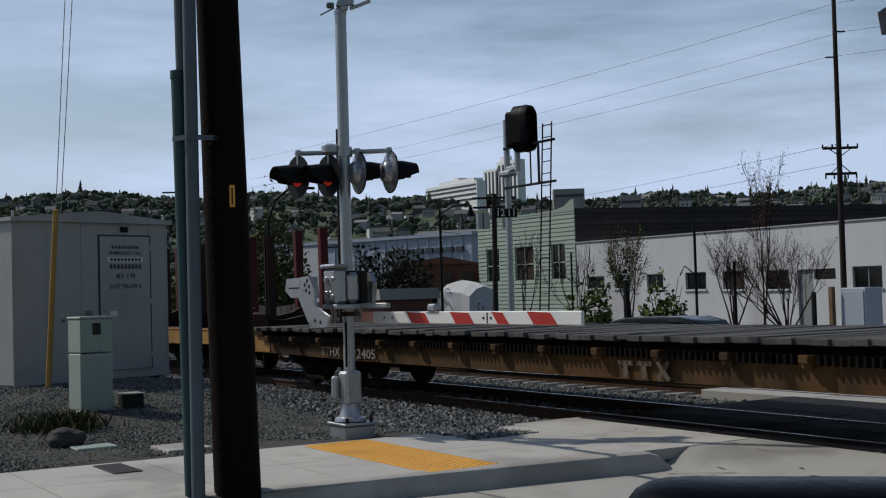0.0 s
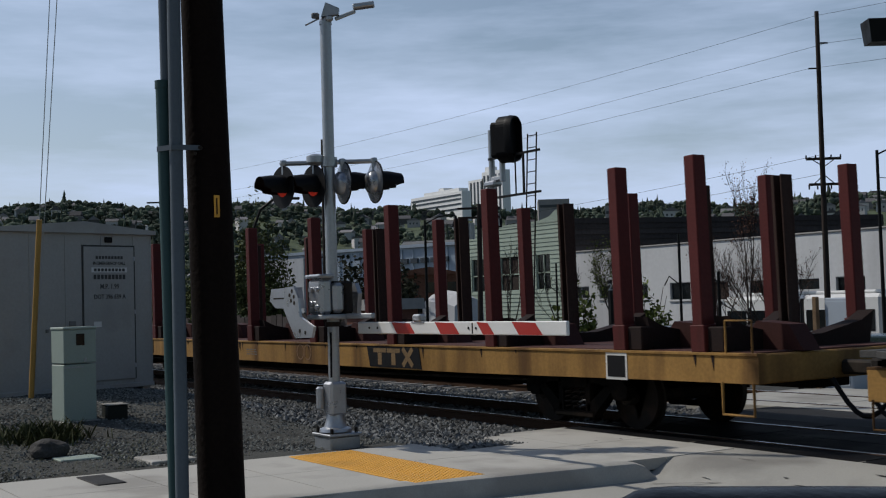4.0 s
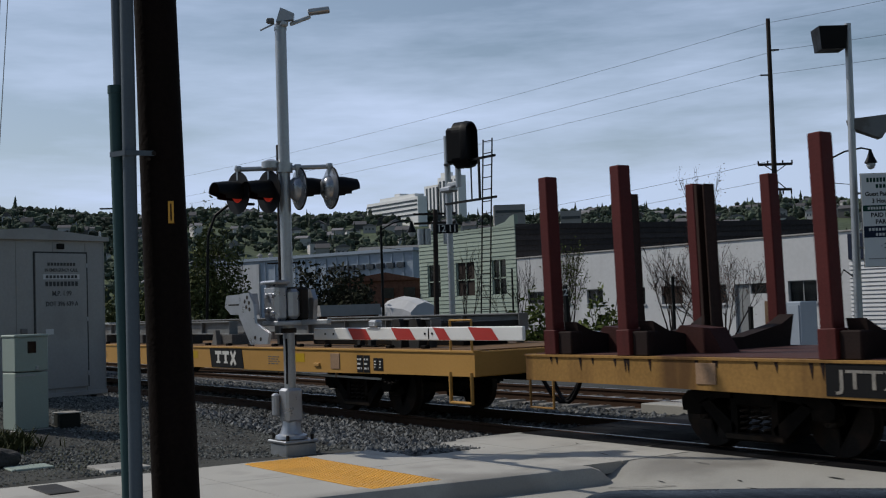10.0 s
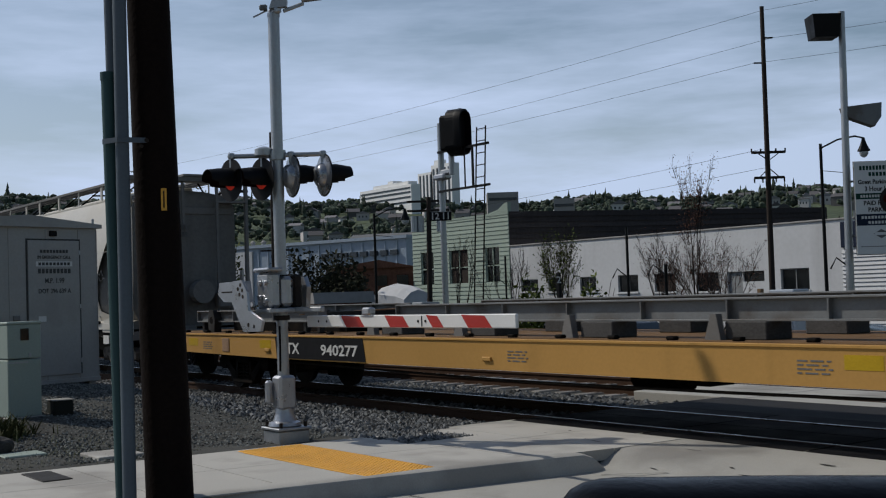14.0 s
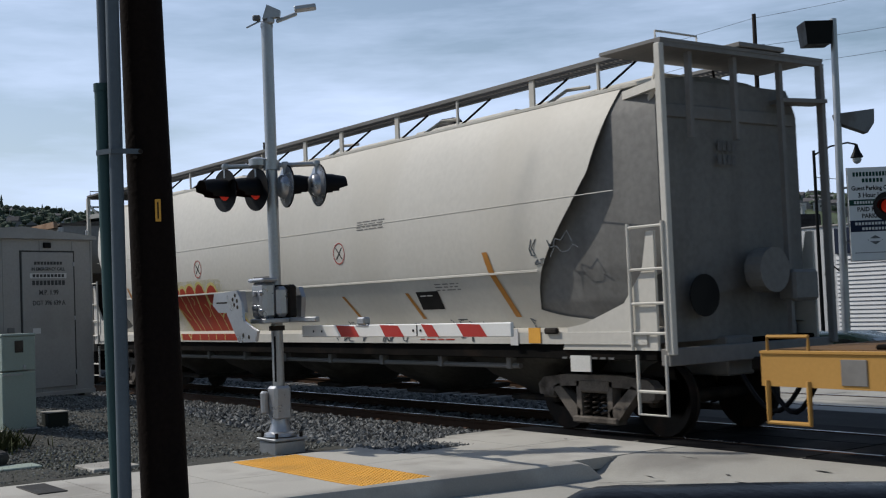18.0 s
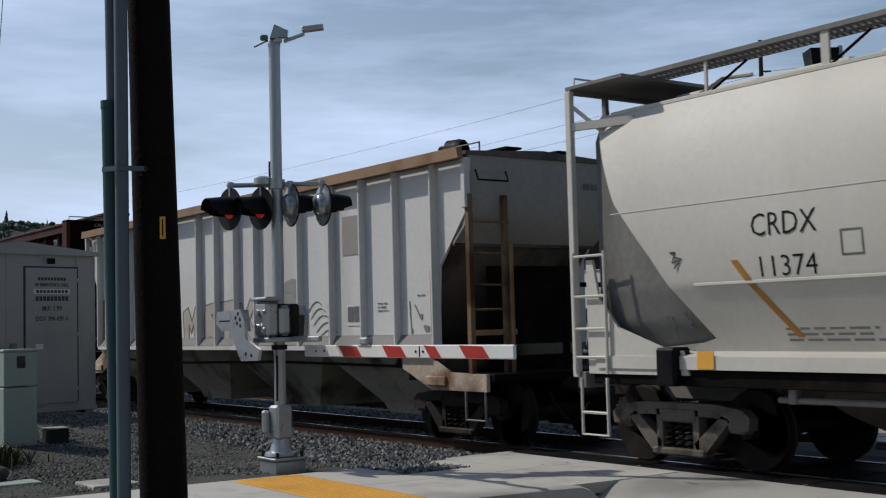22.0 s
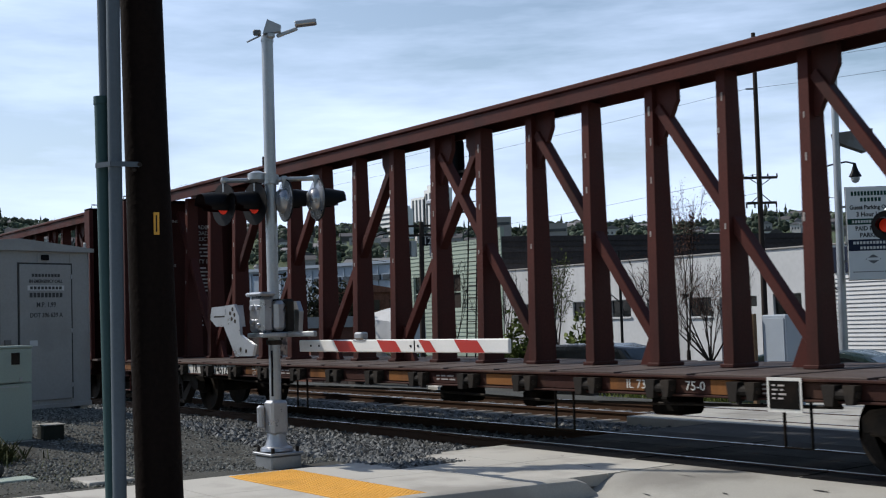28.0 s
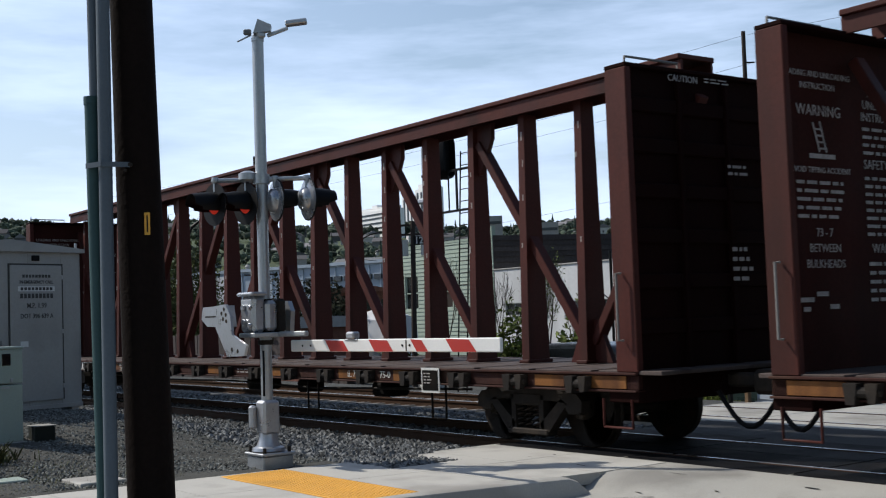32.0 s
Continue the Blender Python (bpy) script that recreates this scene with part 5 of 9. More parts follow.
def car_racks():
    L, zt, hw = 27.9, 1.10, 1.45
    c = new_car("rack_flat_car", "clean yellow flat car with grey steel loading racks on its deck", -67.2, 0.42, (-10.15, 10.2))
    flat_frame(c, L, zt, 0.74, hw, M_YELC, "clean yellow side sill", 0.06)
    part("deck", B().box(-L / 2 + 0.1, L / 2 - 0.1, -hw + 0.1, hw - 0.1, zt - 0.04, zt + 0.02), M_DECKY, c, "brown deck")
    nub = B().box(-0.07, 0.07, -0.05, 0.05, 0, 0.05, 0.015).mesh("deck_lug", M_DIRT_SHADE)
    for k in range(26):
        part("deck_lug", nub, None, c, at=pose(-12.6 + k * 1.0, -hw + 0.22, zt + 0.02))
    y = -hw - 0.003
    part("number_board", B().prism([(-8.14, 0.7), (-5.1, 0.7), (-5.19, 1.105), (-8.2, 1.105)], Matrix.Translation((0, y + 0.0, 0)) @ Matrix.Rotation(radians(90), 4, "X"), 0.006), M_INK, c, "black number panel with slanted ends")
    words("car_mark", "JTTX", 0.27, M_INKW, c, face_near(-7.68, y - 0.009, 0.87), 1.3, 0.003, 0.004)
    words("car_number", "940277", 0.25, M_INKW, c, face_near(-5.94, y - 0.009, 0.86), 1.6, 0.003, 0.004)
    part("emblem_board", B().prism([(5.05, 0.7), (6.52, 0.7), (6.43, 1.105), (4.96, 1.105)], Matrix.Translation((0, y + 0.0, 0)) @ Matrix.Rotation(radians(90), 4, "X"), 0.006), M_INK, c, "black emblem panel with slanted ends")
    for k, u in enumerate((5.38, 5.72, 6.06)):
        b = B()
        if k < 2:
            b.obox(face_near(u, y - 0.005, 0.99), 0.3, 0.07, 0.004)
            b.obox(face_near(u, y - 0.005, 0.88), 0.09, 0.18, 0.004)
            b.obox(face_near(u, y - 0.005, 0.8), 0.18, 0.035, 0.004)
        else:
            for a in (0.85, -0.85):
                b.obox(face_near(u, y - 0.005, 0.89) @ Matrix.Rotation(a, 4, "Z"), 0.34, 0.075, 0.004)
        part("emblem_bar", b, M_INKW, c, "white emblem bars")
    for u, w in ((-12.8, 0.35), (-10.27, 0.0), (10.02, 0.0)):
        part("defect_plate", B().obox(face_near(u, y, 0.9), 0.3, 0.26, 0.02, 0.004), M_TAN if w == 0 else M_HOPD, c)
    M_BRIGHTY = mat("bright_yellow", (0.400, 0.258, 0.013), 0.5)
    for u in (-11.81, -8.6, 4.15, 8.72):
        part("paint_patch", B().obox(face_near(u, y + 0.001, 0.94), 0.45, 0.15, 0.004), M_BRIGHTY, c, "brighter yellow paint patch")
    for u in (-8.5, 9.4, -1.9):
        part("latch", B().box(u - 0.1, u + 0.1, y - 0.03, y + 0.01, 0.8, 0.86, 0.01), M_YELC, c, "small side latch")
    for u in (-11.08, -1.2, 3.6, 7.8):
        tiny_lines("stencil", c, face_near(u, y, 0.88), 4, 0.5, 0.17, M_GRAFK)
    for u, wd, hh in ((10.82, 0.19, 0.28), (11.03, 0.19, 0.28), (11.31, 0.14, 0.2), (11.46, 0.13, 0.2)):
        part("data_panel", B().obox(face_near(u, y, 0.87), wd, hh, 0.006), M_INK, c, "black data panel")
        tiny_lines("data_line", c, face_near(u, y - 0.005, 0.87), 3, wd - 0.04, hh - 0.06, M_INKW)
    # steel loading frames: long beams on legs, and a middle pair on timber blocks
    for x0, x1, z0, z1, yy in ((7.05, 12.3, 0.24, 0.47, -0.95), (6.0, 12.3, 0.24, 0.5, 0.8), (-5.0, 4.75, 0.24, 0.49, -0.82), (-4.7, 5.5, 0.24, 0.52, 0.7), (-12.5, -7.35, 0.24, 0.45, -0.95), (-12.3, -6.9, 0.24, 0.5, 0.75)):
        part("frame_beam", B().box(x0, x1, yy - 0.02, yy + 0.02, zt + z0, zt + z1, 0.004), M_GREYST, c, "grey steel beam web")
        for z in (z0, z1):
            part("beam_flange", B().box(x0, x1, yy - 0.1, yy + 0.1, zt + z - 0.012, zt + z + 0.012, 0.003), M_GREYST, c, "grey steel beam flange")
        n = max(3, int((x1 - x0) / 1.3))
        for k in range(n + 1):
            x = x0 + (x1 - x0) * k / n
            part("web_stiffener", B().box(x - 0.008, x + 0.008, yy - 0.095, yy + 0.095, zt + z0, zt + z1), M_GREYST, c)
    for x in (7.1, 7.6, 10.05, 10.4, 12.2, -7.4, -7.9, -10.0, -10.4, -12.3):
        part("cross_member", B().box(x - 0.04, x + 0.04, -0.95, 0.8, zt + 0.28, zt + 0.4, 0.006), M_RACKD, c)
        for yy in (-0.95, 0.8):
            part("frame_leg", B().box(x - 0.05, x + 0.05, yy - 0.05, yy + 0.05, zt + 0.02, zt + 0.25, 0.006), M_RACKD, c)
    for x0 in (7.1, 10.05, -7.9, -10.4):
        part("leg_plate", B().box(x0 - 0.08, x0 + 0.6, -1.05, -0.85, zt + 0.02, zt + 0.045), M_DIRT_SHADE, c)
    for x in (4.72, 2.26, -0.2, -2.63, -5.05):
        for yy in (-0.75, 0.7):
            part("timber_block", B().box(x - 0.26, x + 0.34, yy - 0.25, yy + 0.2, zt + 0.02, zt + 0.23, 0.012), M_DECKW, c, "dark timber bearing block")
    for x, s_ in ((4.42, 1), (1.9, 1), (-0.62, 1), (-3.05, 1), (-5.5, 1)):
        white = B().prism([(-0.12, 0), (0.12, 0), (0.02 + 0.04 * s_, 0.3), (-0.06 + 0.04 * s_, 0.3)], Matrix.Translation((x, -1.0, zt + 0.02)) @ Matrix.Rotation(radians(90), 4, "X"), 0.1)
        part("chock", white, M_HOPD, c, "grey steel wedge chock")
    part("pale_box", B().box(-6.65, -6.3, 0.5, 0.9, zt + 0.24, zt + 0.52, 0.02), M_CABP, c, "pale grey box on the frame")
    part("tie_strap", B().tube([(-8.0, -1.05, zt + 0.36), (-6.9, 0.6, zt + 0.42)], 0.012, 5), M_TAN, c, "slack tan strap")
    # dark boxes added below the end racks to give the gap its shade
    for x0, x1 in ((7.3, 12.2), (-12.2, -7.5)):
        part("low_rail", B().box(x0, x1, -0.35, 0.55, zt + 0.02, zt + 0.22, 0.01), M_DIRT_SHADE, c, "dark box for the shade in the gap under the rack")
    for x in (11.45, 11.95, -11.6):
        cast = B().prism([(-0.13, 0.0), (0.13, 0.0), (0.16, 0.28), (0.08, 0.46), (-0.1, 0.46), (-0.16, 0.28)], Matrix.Translation((x, -0.98, zt + 0.02)) @ Matrix.Rotation(radians(90), 4, "X"), 0.16)
        part("end_casting", cast, M_RACKD, c, "dark worn steel end casting")
        part("casting_hole", B().cyl((x, -1.142, zt + 0.27), (x, -1.15, zt + 0.27), 0.07, 12), M_DIRT_SHADE, c)
    part("side_rod", B().tube([(6.3, -1.36, 0.67), (8.0, -1.36, 0.66), (9.6, -1.36, 0.64), (11.3, -1.36, 0.63)], 0.02, 6), M_HOP, c, "pale brake rod along the sill")
    for x in (7.8, 9.9):
        part("rod_hanger", B().box(x - 0.02, x + 0.02, -1.38, -1.34, 0.62, 0.76), M_TAN, c)
    for k in range(9):
        part("chain_link", B().lathe([(0.022, -0.008), (0.034, 0.0), (0.022, 0.008)], Matrix.Translation((11.34 + 0.055 * k, -1.36, 0.625 - 0.05 * math.sin(k / 8 * math.pi))) @ Matrix.Rotation(radians(90 * (k % 2)), 4, "X"), 8, False), M_TRUCK, c)
    brake_gear(c, L)
    for s in (-1, 1):
        for z0, z1, r_ in ((0.36, 0.8, 0.03), (zt + (0.45 if s > 0 else 0.16), zt, 0.02)) + (((zt + 0.22, zt, 0.02),) if s > 0 else ()):
            g = B()
            grab(g, s * (L / 2 - 0.6), s * (L / 2 - 0.08), -hw + (0 if r_ == 0.03 else 0.02), z0, z1, r_)
            part("sill_step", g, M_YELC, c)


car_racks()


# covered hopper with smooth curved sides
def hop_section(z0, z1, n=16):
    """Half-width against height of the curved side."""
    out = []
    for k in range(n + 1):
        z = z0 + (z1 - z0) * k / n
        if z < 1.345:
            w = 1.51
        elif z < 2.12:
            w = 1.15 + 0.37 * (z - 1.345) / 0.775
        elif z < 2.75:
            w = 1.58 - 0.06 * ((2.75 - z) / 0.63) ** 2
        else:
            w = 1.58 * math.sqrt(max(0.0, 1 - ((z - 2.75) / 2.305) ** 2))
        out.append((w, z))
    return out


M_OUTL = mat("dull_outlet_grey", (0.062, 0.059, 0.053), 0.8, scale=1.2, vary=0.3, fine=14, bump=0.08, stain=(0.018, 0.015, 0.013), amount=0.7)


def car_hopper():
    L = 19.2
    c = new_car("covered_hopper", "pale grey covered hopper car with smooth curved sides and spray-painted patches", -91.95, 0.46, (-8.23, 7.86))
    hl = L / 2
    sec = [p for p in hop_section(1.17, 4.33, 64)]
    for s in (-1, 1):
        b = B()
        rings = []
        n = 40
        for k in range(n + 1):
            u = -1 + 2 * k / n
            ring = []
            for w, z in sec:
                # the sheet ends along a curve that runs back towards the sill
                if u > 0:
                    e = float(np.interp(z, (1.17, 1.36, 1.5, 1.6, 1.9, 2.4, 2.9, 3.3, 4.33), (9.2, 9.2, 7.6, 7.05, 7.2, 7.58, 8.02, 8.32, 8.62)))
                else:
                    e = float(np.interp(z, (1.17, 1.36, 1.45, 1.51, 2.5, 3.16, 4.2, 4.33), (9.2, 9.2, 7.8, 7.5, 8.2, 8.76, 9.3, 9.35)))
                ring.append(Vector((u * e, s * w, z)))
            rings.append(ring)
        b.loft(rings, close=False)
        sd = part("side_sheet", b, M_HOP, c, "smooth curved pale grey side", smooth=60)
        for z, x0, x1, h in ((3.02, -8.8, 8.8, 0.006), (2.12, -7.55, 7.3, 0.018)):
            w = float(np.interp(z, [q[1] for q in sec], [q[0] for q in sec]))
            seam = B().box(x0, x1, *sorted((s * (w - 0.004), s * (w + 0.004 + h * 0.4))), z - h, z + h, h * 0.3)
            part("weld_seam", seam, M_HOP, sd, "welded seam")
    # inner ends and slope sheets; their shade is in the dull grey
    for s in (-1, 1):
        e = B()
        wv = [(w - 0.03, z) for w, z in sec]
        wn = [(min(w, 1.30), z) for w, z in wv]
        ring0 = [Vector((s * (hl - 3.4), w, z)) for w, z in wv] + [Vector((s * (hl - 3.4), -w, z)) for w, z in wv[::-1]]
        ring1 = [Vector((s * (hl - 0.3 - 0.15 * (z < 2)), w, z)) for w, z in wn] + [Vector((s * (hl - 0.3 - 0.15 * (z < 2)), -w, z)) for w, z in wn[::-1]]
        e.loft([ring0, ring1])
        part("end_wall", e, M_HOPG, c, "end wall with its shade put into a darker grey", smooth=40)
        for y in (-1.47, 1.47):
            sheet = B().prism([(s * (hl - 0.25), 1.1), (s * (hl - 1.9), 1.1), (s * (hl - 1.8), 1.38), (s * (hl - 1.5), 1.42), (s * (hl - 0.78), 1.66), (s * (hl - 0.46), 2.03), (s * (hl - 0.36), 2.5), (s * (hl - 0.25), 2.5)][::s], Matrix.Translation((0, y + 0.02, 0)) @ Matrix.Rotation(radians(90), 4, "X"), 0.04)
            part("shear_plate", sheet, M_HOP, c, "curved pale corner plate")
        hole = B().cyl((s * (hl - 0.285), -0.62, 1.72), (s * (hl - 0.275), -0.62, 1.72), 0.26, 20)
        part("end_opening", hole, M_BLACK, c, "dark round opening")
        # near post pale; the far one takes a darker grey for its shade
        for y in (-1.48, 1.48):
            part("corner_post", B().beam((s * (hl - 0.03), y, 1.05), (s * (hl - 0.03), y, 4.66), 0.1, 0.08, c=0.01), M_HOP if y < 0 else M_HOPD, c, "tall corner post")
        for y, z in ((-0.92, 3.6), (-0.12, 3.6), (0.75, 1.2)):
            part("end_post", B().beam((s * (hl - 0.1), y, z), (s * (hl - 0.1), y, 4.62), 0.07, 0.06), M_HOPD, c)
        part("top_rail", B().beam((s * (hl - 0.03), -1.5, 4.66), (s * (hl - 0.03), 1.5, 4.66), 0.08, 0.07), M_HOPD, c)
        part("mid_rail", B().beam((s * (hl - 0.2), 0.78, 4.15), (s * (hl - 0.03), 1.46, 4.15), 0.3, 0.05), M_HOPD, c)
        part("corner_brace", B().beam((s * (hl - 0.03), -1.48, 4.2), (s * (hl - 0.9), -1.2, 4.2), 0.06, 0.1), M_HOP, c)
        part("corner_brace", B().beam((s * (hl - 0.03), -1.48, 4.5), (s * (hl - 0.5), -1.2, 4.0), 0.05, 0.05), M_HOP, c)
        part("end_step", B().box(*sorted((s * (hl - 0.6), s * (hl + 0.05))), -0.15, 0.7, 4.73, 4.79, 0.008), M_HOPD, c, "raised grated step plate")
        part("roof_grab", B().tube([(s * (hl - 0.1), -1.45, 4.7), (s * (hl - 0.1), -1.45, 4.82), (s * (hl - 0.1), -0.75, 4.82), (s * (hl - 0.1), -0.75, 4.7)], 0.014, 6), M_HOP, c)
        part("wall_band", B().box(*sorted((s * (hl - 0.31), s * (hl - 0.27))), -1.2, 1.2, 3.86, 4.02, 0.01), M_HOPD, c)
        block_marks("end_mark", c, face_front(s * (hl - 0.28), -0.1, 3.55) if s > 0 else face_front(hl - 0.28, -0.1, 3.38), 4, 0.34, 0.12, M_GRAFK)
        lad = B()
        for x in (hl - 0.62, hl - 0.06):
            lad.cyl((s * x, -1.53, 1.1), (s * x, -1.53, 2.6), 0.022, 8)
        for z in (1.3, 1.65, 2.05, 2.55):
            lad.cyl((s * (hl - 0.62), -1.53, z), (s * (hl - 0.06), -1.53, z), 0.018, 6)
        grab(lad, s * (hl - 0.58), s * (hl - 0.12), -1.5, 0.35, 1.05, 0.022)
        lad.cyl((s * (hl - 0.58), -1.5, 0.62), (s * (hl - 0.12), -1.5, 0.62), 0.02, 6)
        part("ladder", lad, M_HOP, c, "end ladder and step")
        plat = B().box(*sorted((s * (hl - 1.0), s * (hl + 0.02))), -1.5, 1.5, 4.68, 4.72)
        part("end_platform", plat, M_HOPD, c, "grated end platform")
        part("bolster_web", B().box(*sorted((s * (hl - 0.3), s * (hl - 2.7))), -0.25, 0.25, 0.72, 1.2, 0.02).box(*sorted((s * (hl - 0.05), s * (hl - 0.2))), -1.5, 1.5, 0.92, 1.12, 0.01), M_HOPD, c)
        part("brake_wheel", B().cyl((s * (hl - 0.2), 0.3, 2.0), (s * (hl + 0.05), 0.3, 2.0), 0.28, 18), M_HOPG, c, "round hand-brake wheel housing")
        part("brake_box", B().box(*sorted((s * (hl - 0.25), s * (hl + 0.02))), 0.7, 1.2, 1.6, 2.0, 0.04), M_HOPG, c)
        coupler(c, s * (hl - 0.1), s)
    # sill and outlets
    for s in (-1, 1):
        part("side_sill", B().box(-hl + 0.3, hl - 0.3, *sorted((s * 1.46, s * 1.38)), 0.98, 1.17, 0.01), M_DIRT_SHADE, c)
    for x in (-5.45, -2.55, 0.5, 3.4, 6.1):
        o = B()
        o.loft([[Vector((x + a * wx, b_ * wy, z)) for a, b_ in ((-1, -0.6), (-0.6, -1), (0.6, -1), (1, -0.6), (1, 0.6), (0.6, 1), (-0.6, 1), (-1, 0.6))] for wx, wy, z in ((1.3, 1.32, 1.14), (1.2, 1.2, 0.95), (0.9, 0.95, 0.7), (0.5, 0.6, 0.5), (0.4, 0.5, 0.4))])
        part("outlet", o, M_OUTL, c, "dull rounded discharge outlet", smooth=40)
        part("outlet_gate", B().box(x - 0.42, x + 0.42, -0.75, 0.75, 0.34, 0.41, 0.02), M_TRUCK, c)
    pipe = B().cyl((-hl + 3, -1.3, 0.86), (hl - 3, -1.3, 0.86), 0.035, 10)
    for k in range(9):
        x = -hl + 3.2 + k * 1.6
        pipe.box(x - 0.05, x + 0.05, -1.36, -1.24, 0.82, 1.0, 0.01)
    part("air_pipe", pipe, M_HOPD, c)
    # roof and running board
    roof = B()
    rs = [(1.14, 4.26), (1.14, 4.325), (0.6, 4.42), (0.02, 4.45)]
    ring = lambda x: [Vector((x, w, z)) for w, z in rs] + [Vector((x, -w, z)) for w, z in rs[::-1]]
    roof.loft([ring(-hl + 0.5), ring(hl - 0.5)])
    part("roof", roof, M_HOPD, c, smooth=40)
    for sy in (-1, 1):
        board = B()
        for yy in (1.16, 0.94, 0.72):
            board.box(-hl + 0.2, hl - 0.2, *sorted((sy * yy, sy * (yy - 0.02))), 4.715, 4.76)
        for k in range(int((L - 0.5) / 0.085)):
            x = -hl + 0.25 + 0.085 * k
            board.box(x, x + 0.03, *sorted((sy * 1.15, sy * 0.71)), 4.73, 4.755)
        tagged(part("running_board", board, M_HOPD, c, "grated running board"), kind="stuff")
        part("board_edge", B().box(-hl + 0.2, hl - 0.2, *sorted((sy * 1.16, sy * 1.18)), 4.705, 4.765, 0.004), M_HOPD, c, "grey edge angle")
        part("roof_edge", B().box(-hl + 0.45, hl - 0.45, *sorted((sy * 1.12, sy * 1.175)), 4.30, 4.35, 0.008), M_HOP, c)
        for k, x in enumerate((-7.58, -5.94, -4.28, -2.63, -0.99, 0.65, 1.9, 3.6, 5.2, 6.9, 8.2)):
            w_ = 0.1 if k % 2 or k == 6 else 0.035
            part("stanchion", B().box(x - w_ / 2, x + w_ / 2, *sorted((sy * 1.13, sy * 1.16)), 4.3, 4.72), M_HOP, c)
            part("cross_brace", B().beam((x, sy * 1.1, 4.34), (x + 0.25, sy * 0.72, 4.72), 0.03, 0.03), M_DIRT_SHADE, c)
    for k in range(6):
        hatch = B()
        x = -7.4 + k * 2.96
        hatch.box(x - 1.3, x + 1.3, -0.5, 0.5, 4.42, 4.55, 0.03)
        hatch.tube([(x - 0.6, -0.8, 4.42), (x - 0.4, -0.6, 4.6), (x, -0.55, 4.58)], 0.025, 6)
        part("trough_hatch", hatch, M_HOP, c, "long roof hatch")

    def on_side(x, z, dy=0.004):
        w = [q for q in hop_section(1.17, 4.33, 200) if q[1] <= z][-1][0]
        w2 = [q for q in hop_section(1.17, 4.33, 200) if q[1] <= z + 0.1][-1][0]
        tilt = math.atan2(w - w2, 0.1)
        return Matrix.Translation((x, -w - dy, z)) @ Matrix.Rotation(radians(90) - tilt, 4, "X")

    def patch(name, x, z, pts, m, label, dy=0.004, seg=0.12):
        """A painted patch laid on the curved side, in thin upright steps."""
        b = B()
        hs = hop_section(1.17, 4.33, 120)

        def w_at(zz):
            for (wa, za), (wb, zb) in zip(hs, hs[1:]):
                if za <= zz <= zb:
                    return wa + (wb - wa) * (zz - za) / (zb - za)
            return hs[0][0]
        for x0, z0, x1, z1 in pts:
            n = max(1, int((z1 - z0) / seg))
            for k in range(n):
                a, e = z0 + (z1 - z0) * k / n, z0 + (z1 - z0) * (k + 1) / n
                b.add([(x + x0, -w_at(z + a) - dy, z + a), (x + x1, -w_at(z + a) - dy, z + a), (x + x1, -w_at(z + e) - dy, z + e), (x + x0, -w_at(z + e) - dy, z + e)], [(0, 1, 2, 3)])
        return part(name, b, m, c, label)

    words("car_mark", "CRDX", 0.35, M_INK, c, on_side(-6.25, 2.70, 0.004), 0.88, 0.002, -0.003)
    words("car_number", "11374", 0.32, M_INK, c, on_side(-6.25, 2.26, 0.004), 1.0, 0.002, -0.003)
    for x, m_ in ((-3.1, M_RED), (2.4, M_RED)):
        mm = on_side(x, 2.62, 0.003)
        rg = B().lathe([(0.160, 0.0), (0.160, 0.002), (0.176, 0.002), (0.176, 0.0)], mm, 24, False)
        sg = part("sign_ring", rg, m_, c, "round crossed-tool warning sign")
        x_ = B()
        for a in (0.8, -0.8):
            x_.obox(mm @ Matrix.Rotation(a, 4, "Z"), 0.26, 0.02, 0.003)
        part("sign_cross", x_, M_INK, sg)
    patch("grey_panel", -0.25, 2.12, [(-0.45, 0, 0.5, 0.24)], M_HOPD, "repainted grey rectangle")
    patch("data_panel", 4.65, 1.66, [(-0.3, 0, 0.27, 0.27)], M_INK, "black data panel")
    tiny_lines("data_line", c, on_side(4.65, 1.8, 0.006), 4, 0.45, 0.2, M_INKW)
    tiny_lines("stencil", c, on_side(3.4, 3.02), 4, 0.85, 0.16, M_HOPD)
    tiny_lines("stencil", c, on_side(-5.9, 1.55), 3, 1.2, 0.2, M_HOPD)
    tiny_lines("stencil", c, on_side(5.3, 1.98), 3, 0.8, 0.14, M_HOPD)
    tiny_lines("stencil", c, on_side(5.1, 1.25), 2, 1.1, 0.09, M_GRAFR)
    patch("square_mark", -5.56, 2.33, [(0, 0, 0.26, 0.02), (0, 0.24, 0.26, 0.26), (0, 0, 0.02, 0.26), (0.24, 0, 0.26, 0.26)], M_GRAFK, "outlined small square mark")
    for x, z, h, dx, tw in ((-6.97, 1.52, 0.84, 0.6, 0.09), (-4.52, 1.6, 0.3, 0.34, 0.07), (-0.16, 1.54, 0.37, 0.3, 0.07), (2.2, 1.54, 0.38, 0.28, 0.08), (4.06, 1.52, 0.4, 0.2, 0.09), (6.18, 1.52, 0.9, 0.3, 0.12)):
        b = B()
        n = 28
        for k in range(n):
            a, e = k / n, (k + 1) / n
            za, ze = z + h * (1 - a), z + h * (1 - e)
            wa = float(np.interp(za, [q[1] for q in sec], [q[0] for q in sec])) + 0.008
            we = float(np.interp(ze, [q[1] for q in sec], [q[0] for q in sec])) + 0.008
            b.add([(x + dx * a, -wa, za), (x + dx * a + tw, -wa, za), (x + dx * e + tw, -we, ze), (x + dx * e, -we, ze)], [(0, 1, 2, 3)])
        part("reflector_tape", b, M_ORANGE, c, "faded orange curved reflector strip")
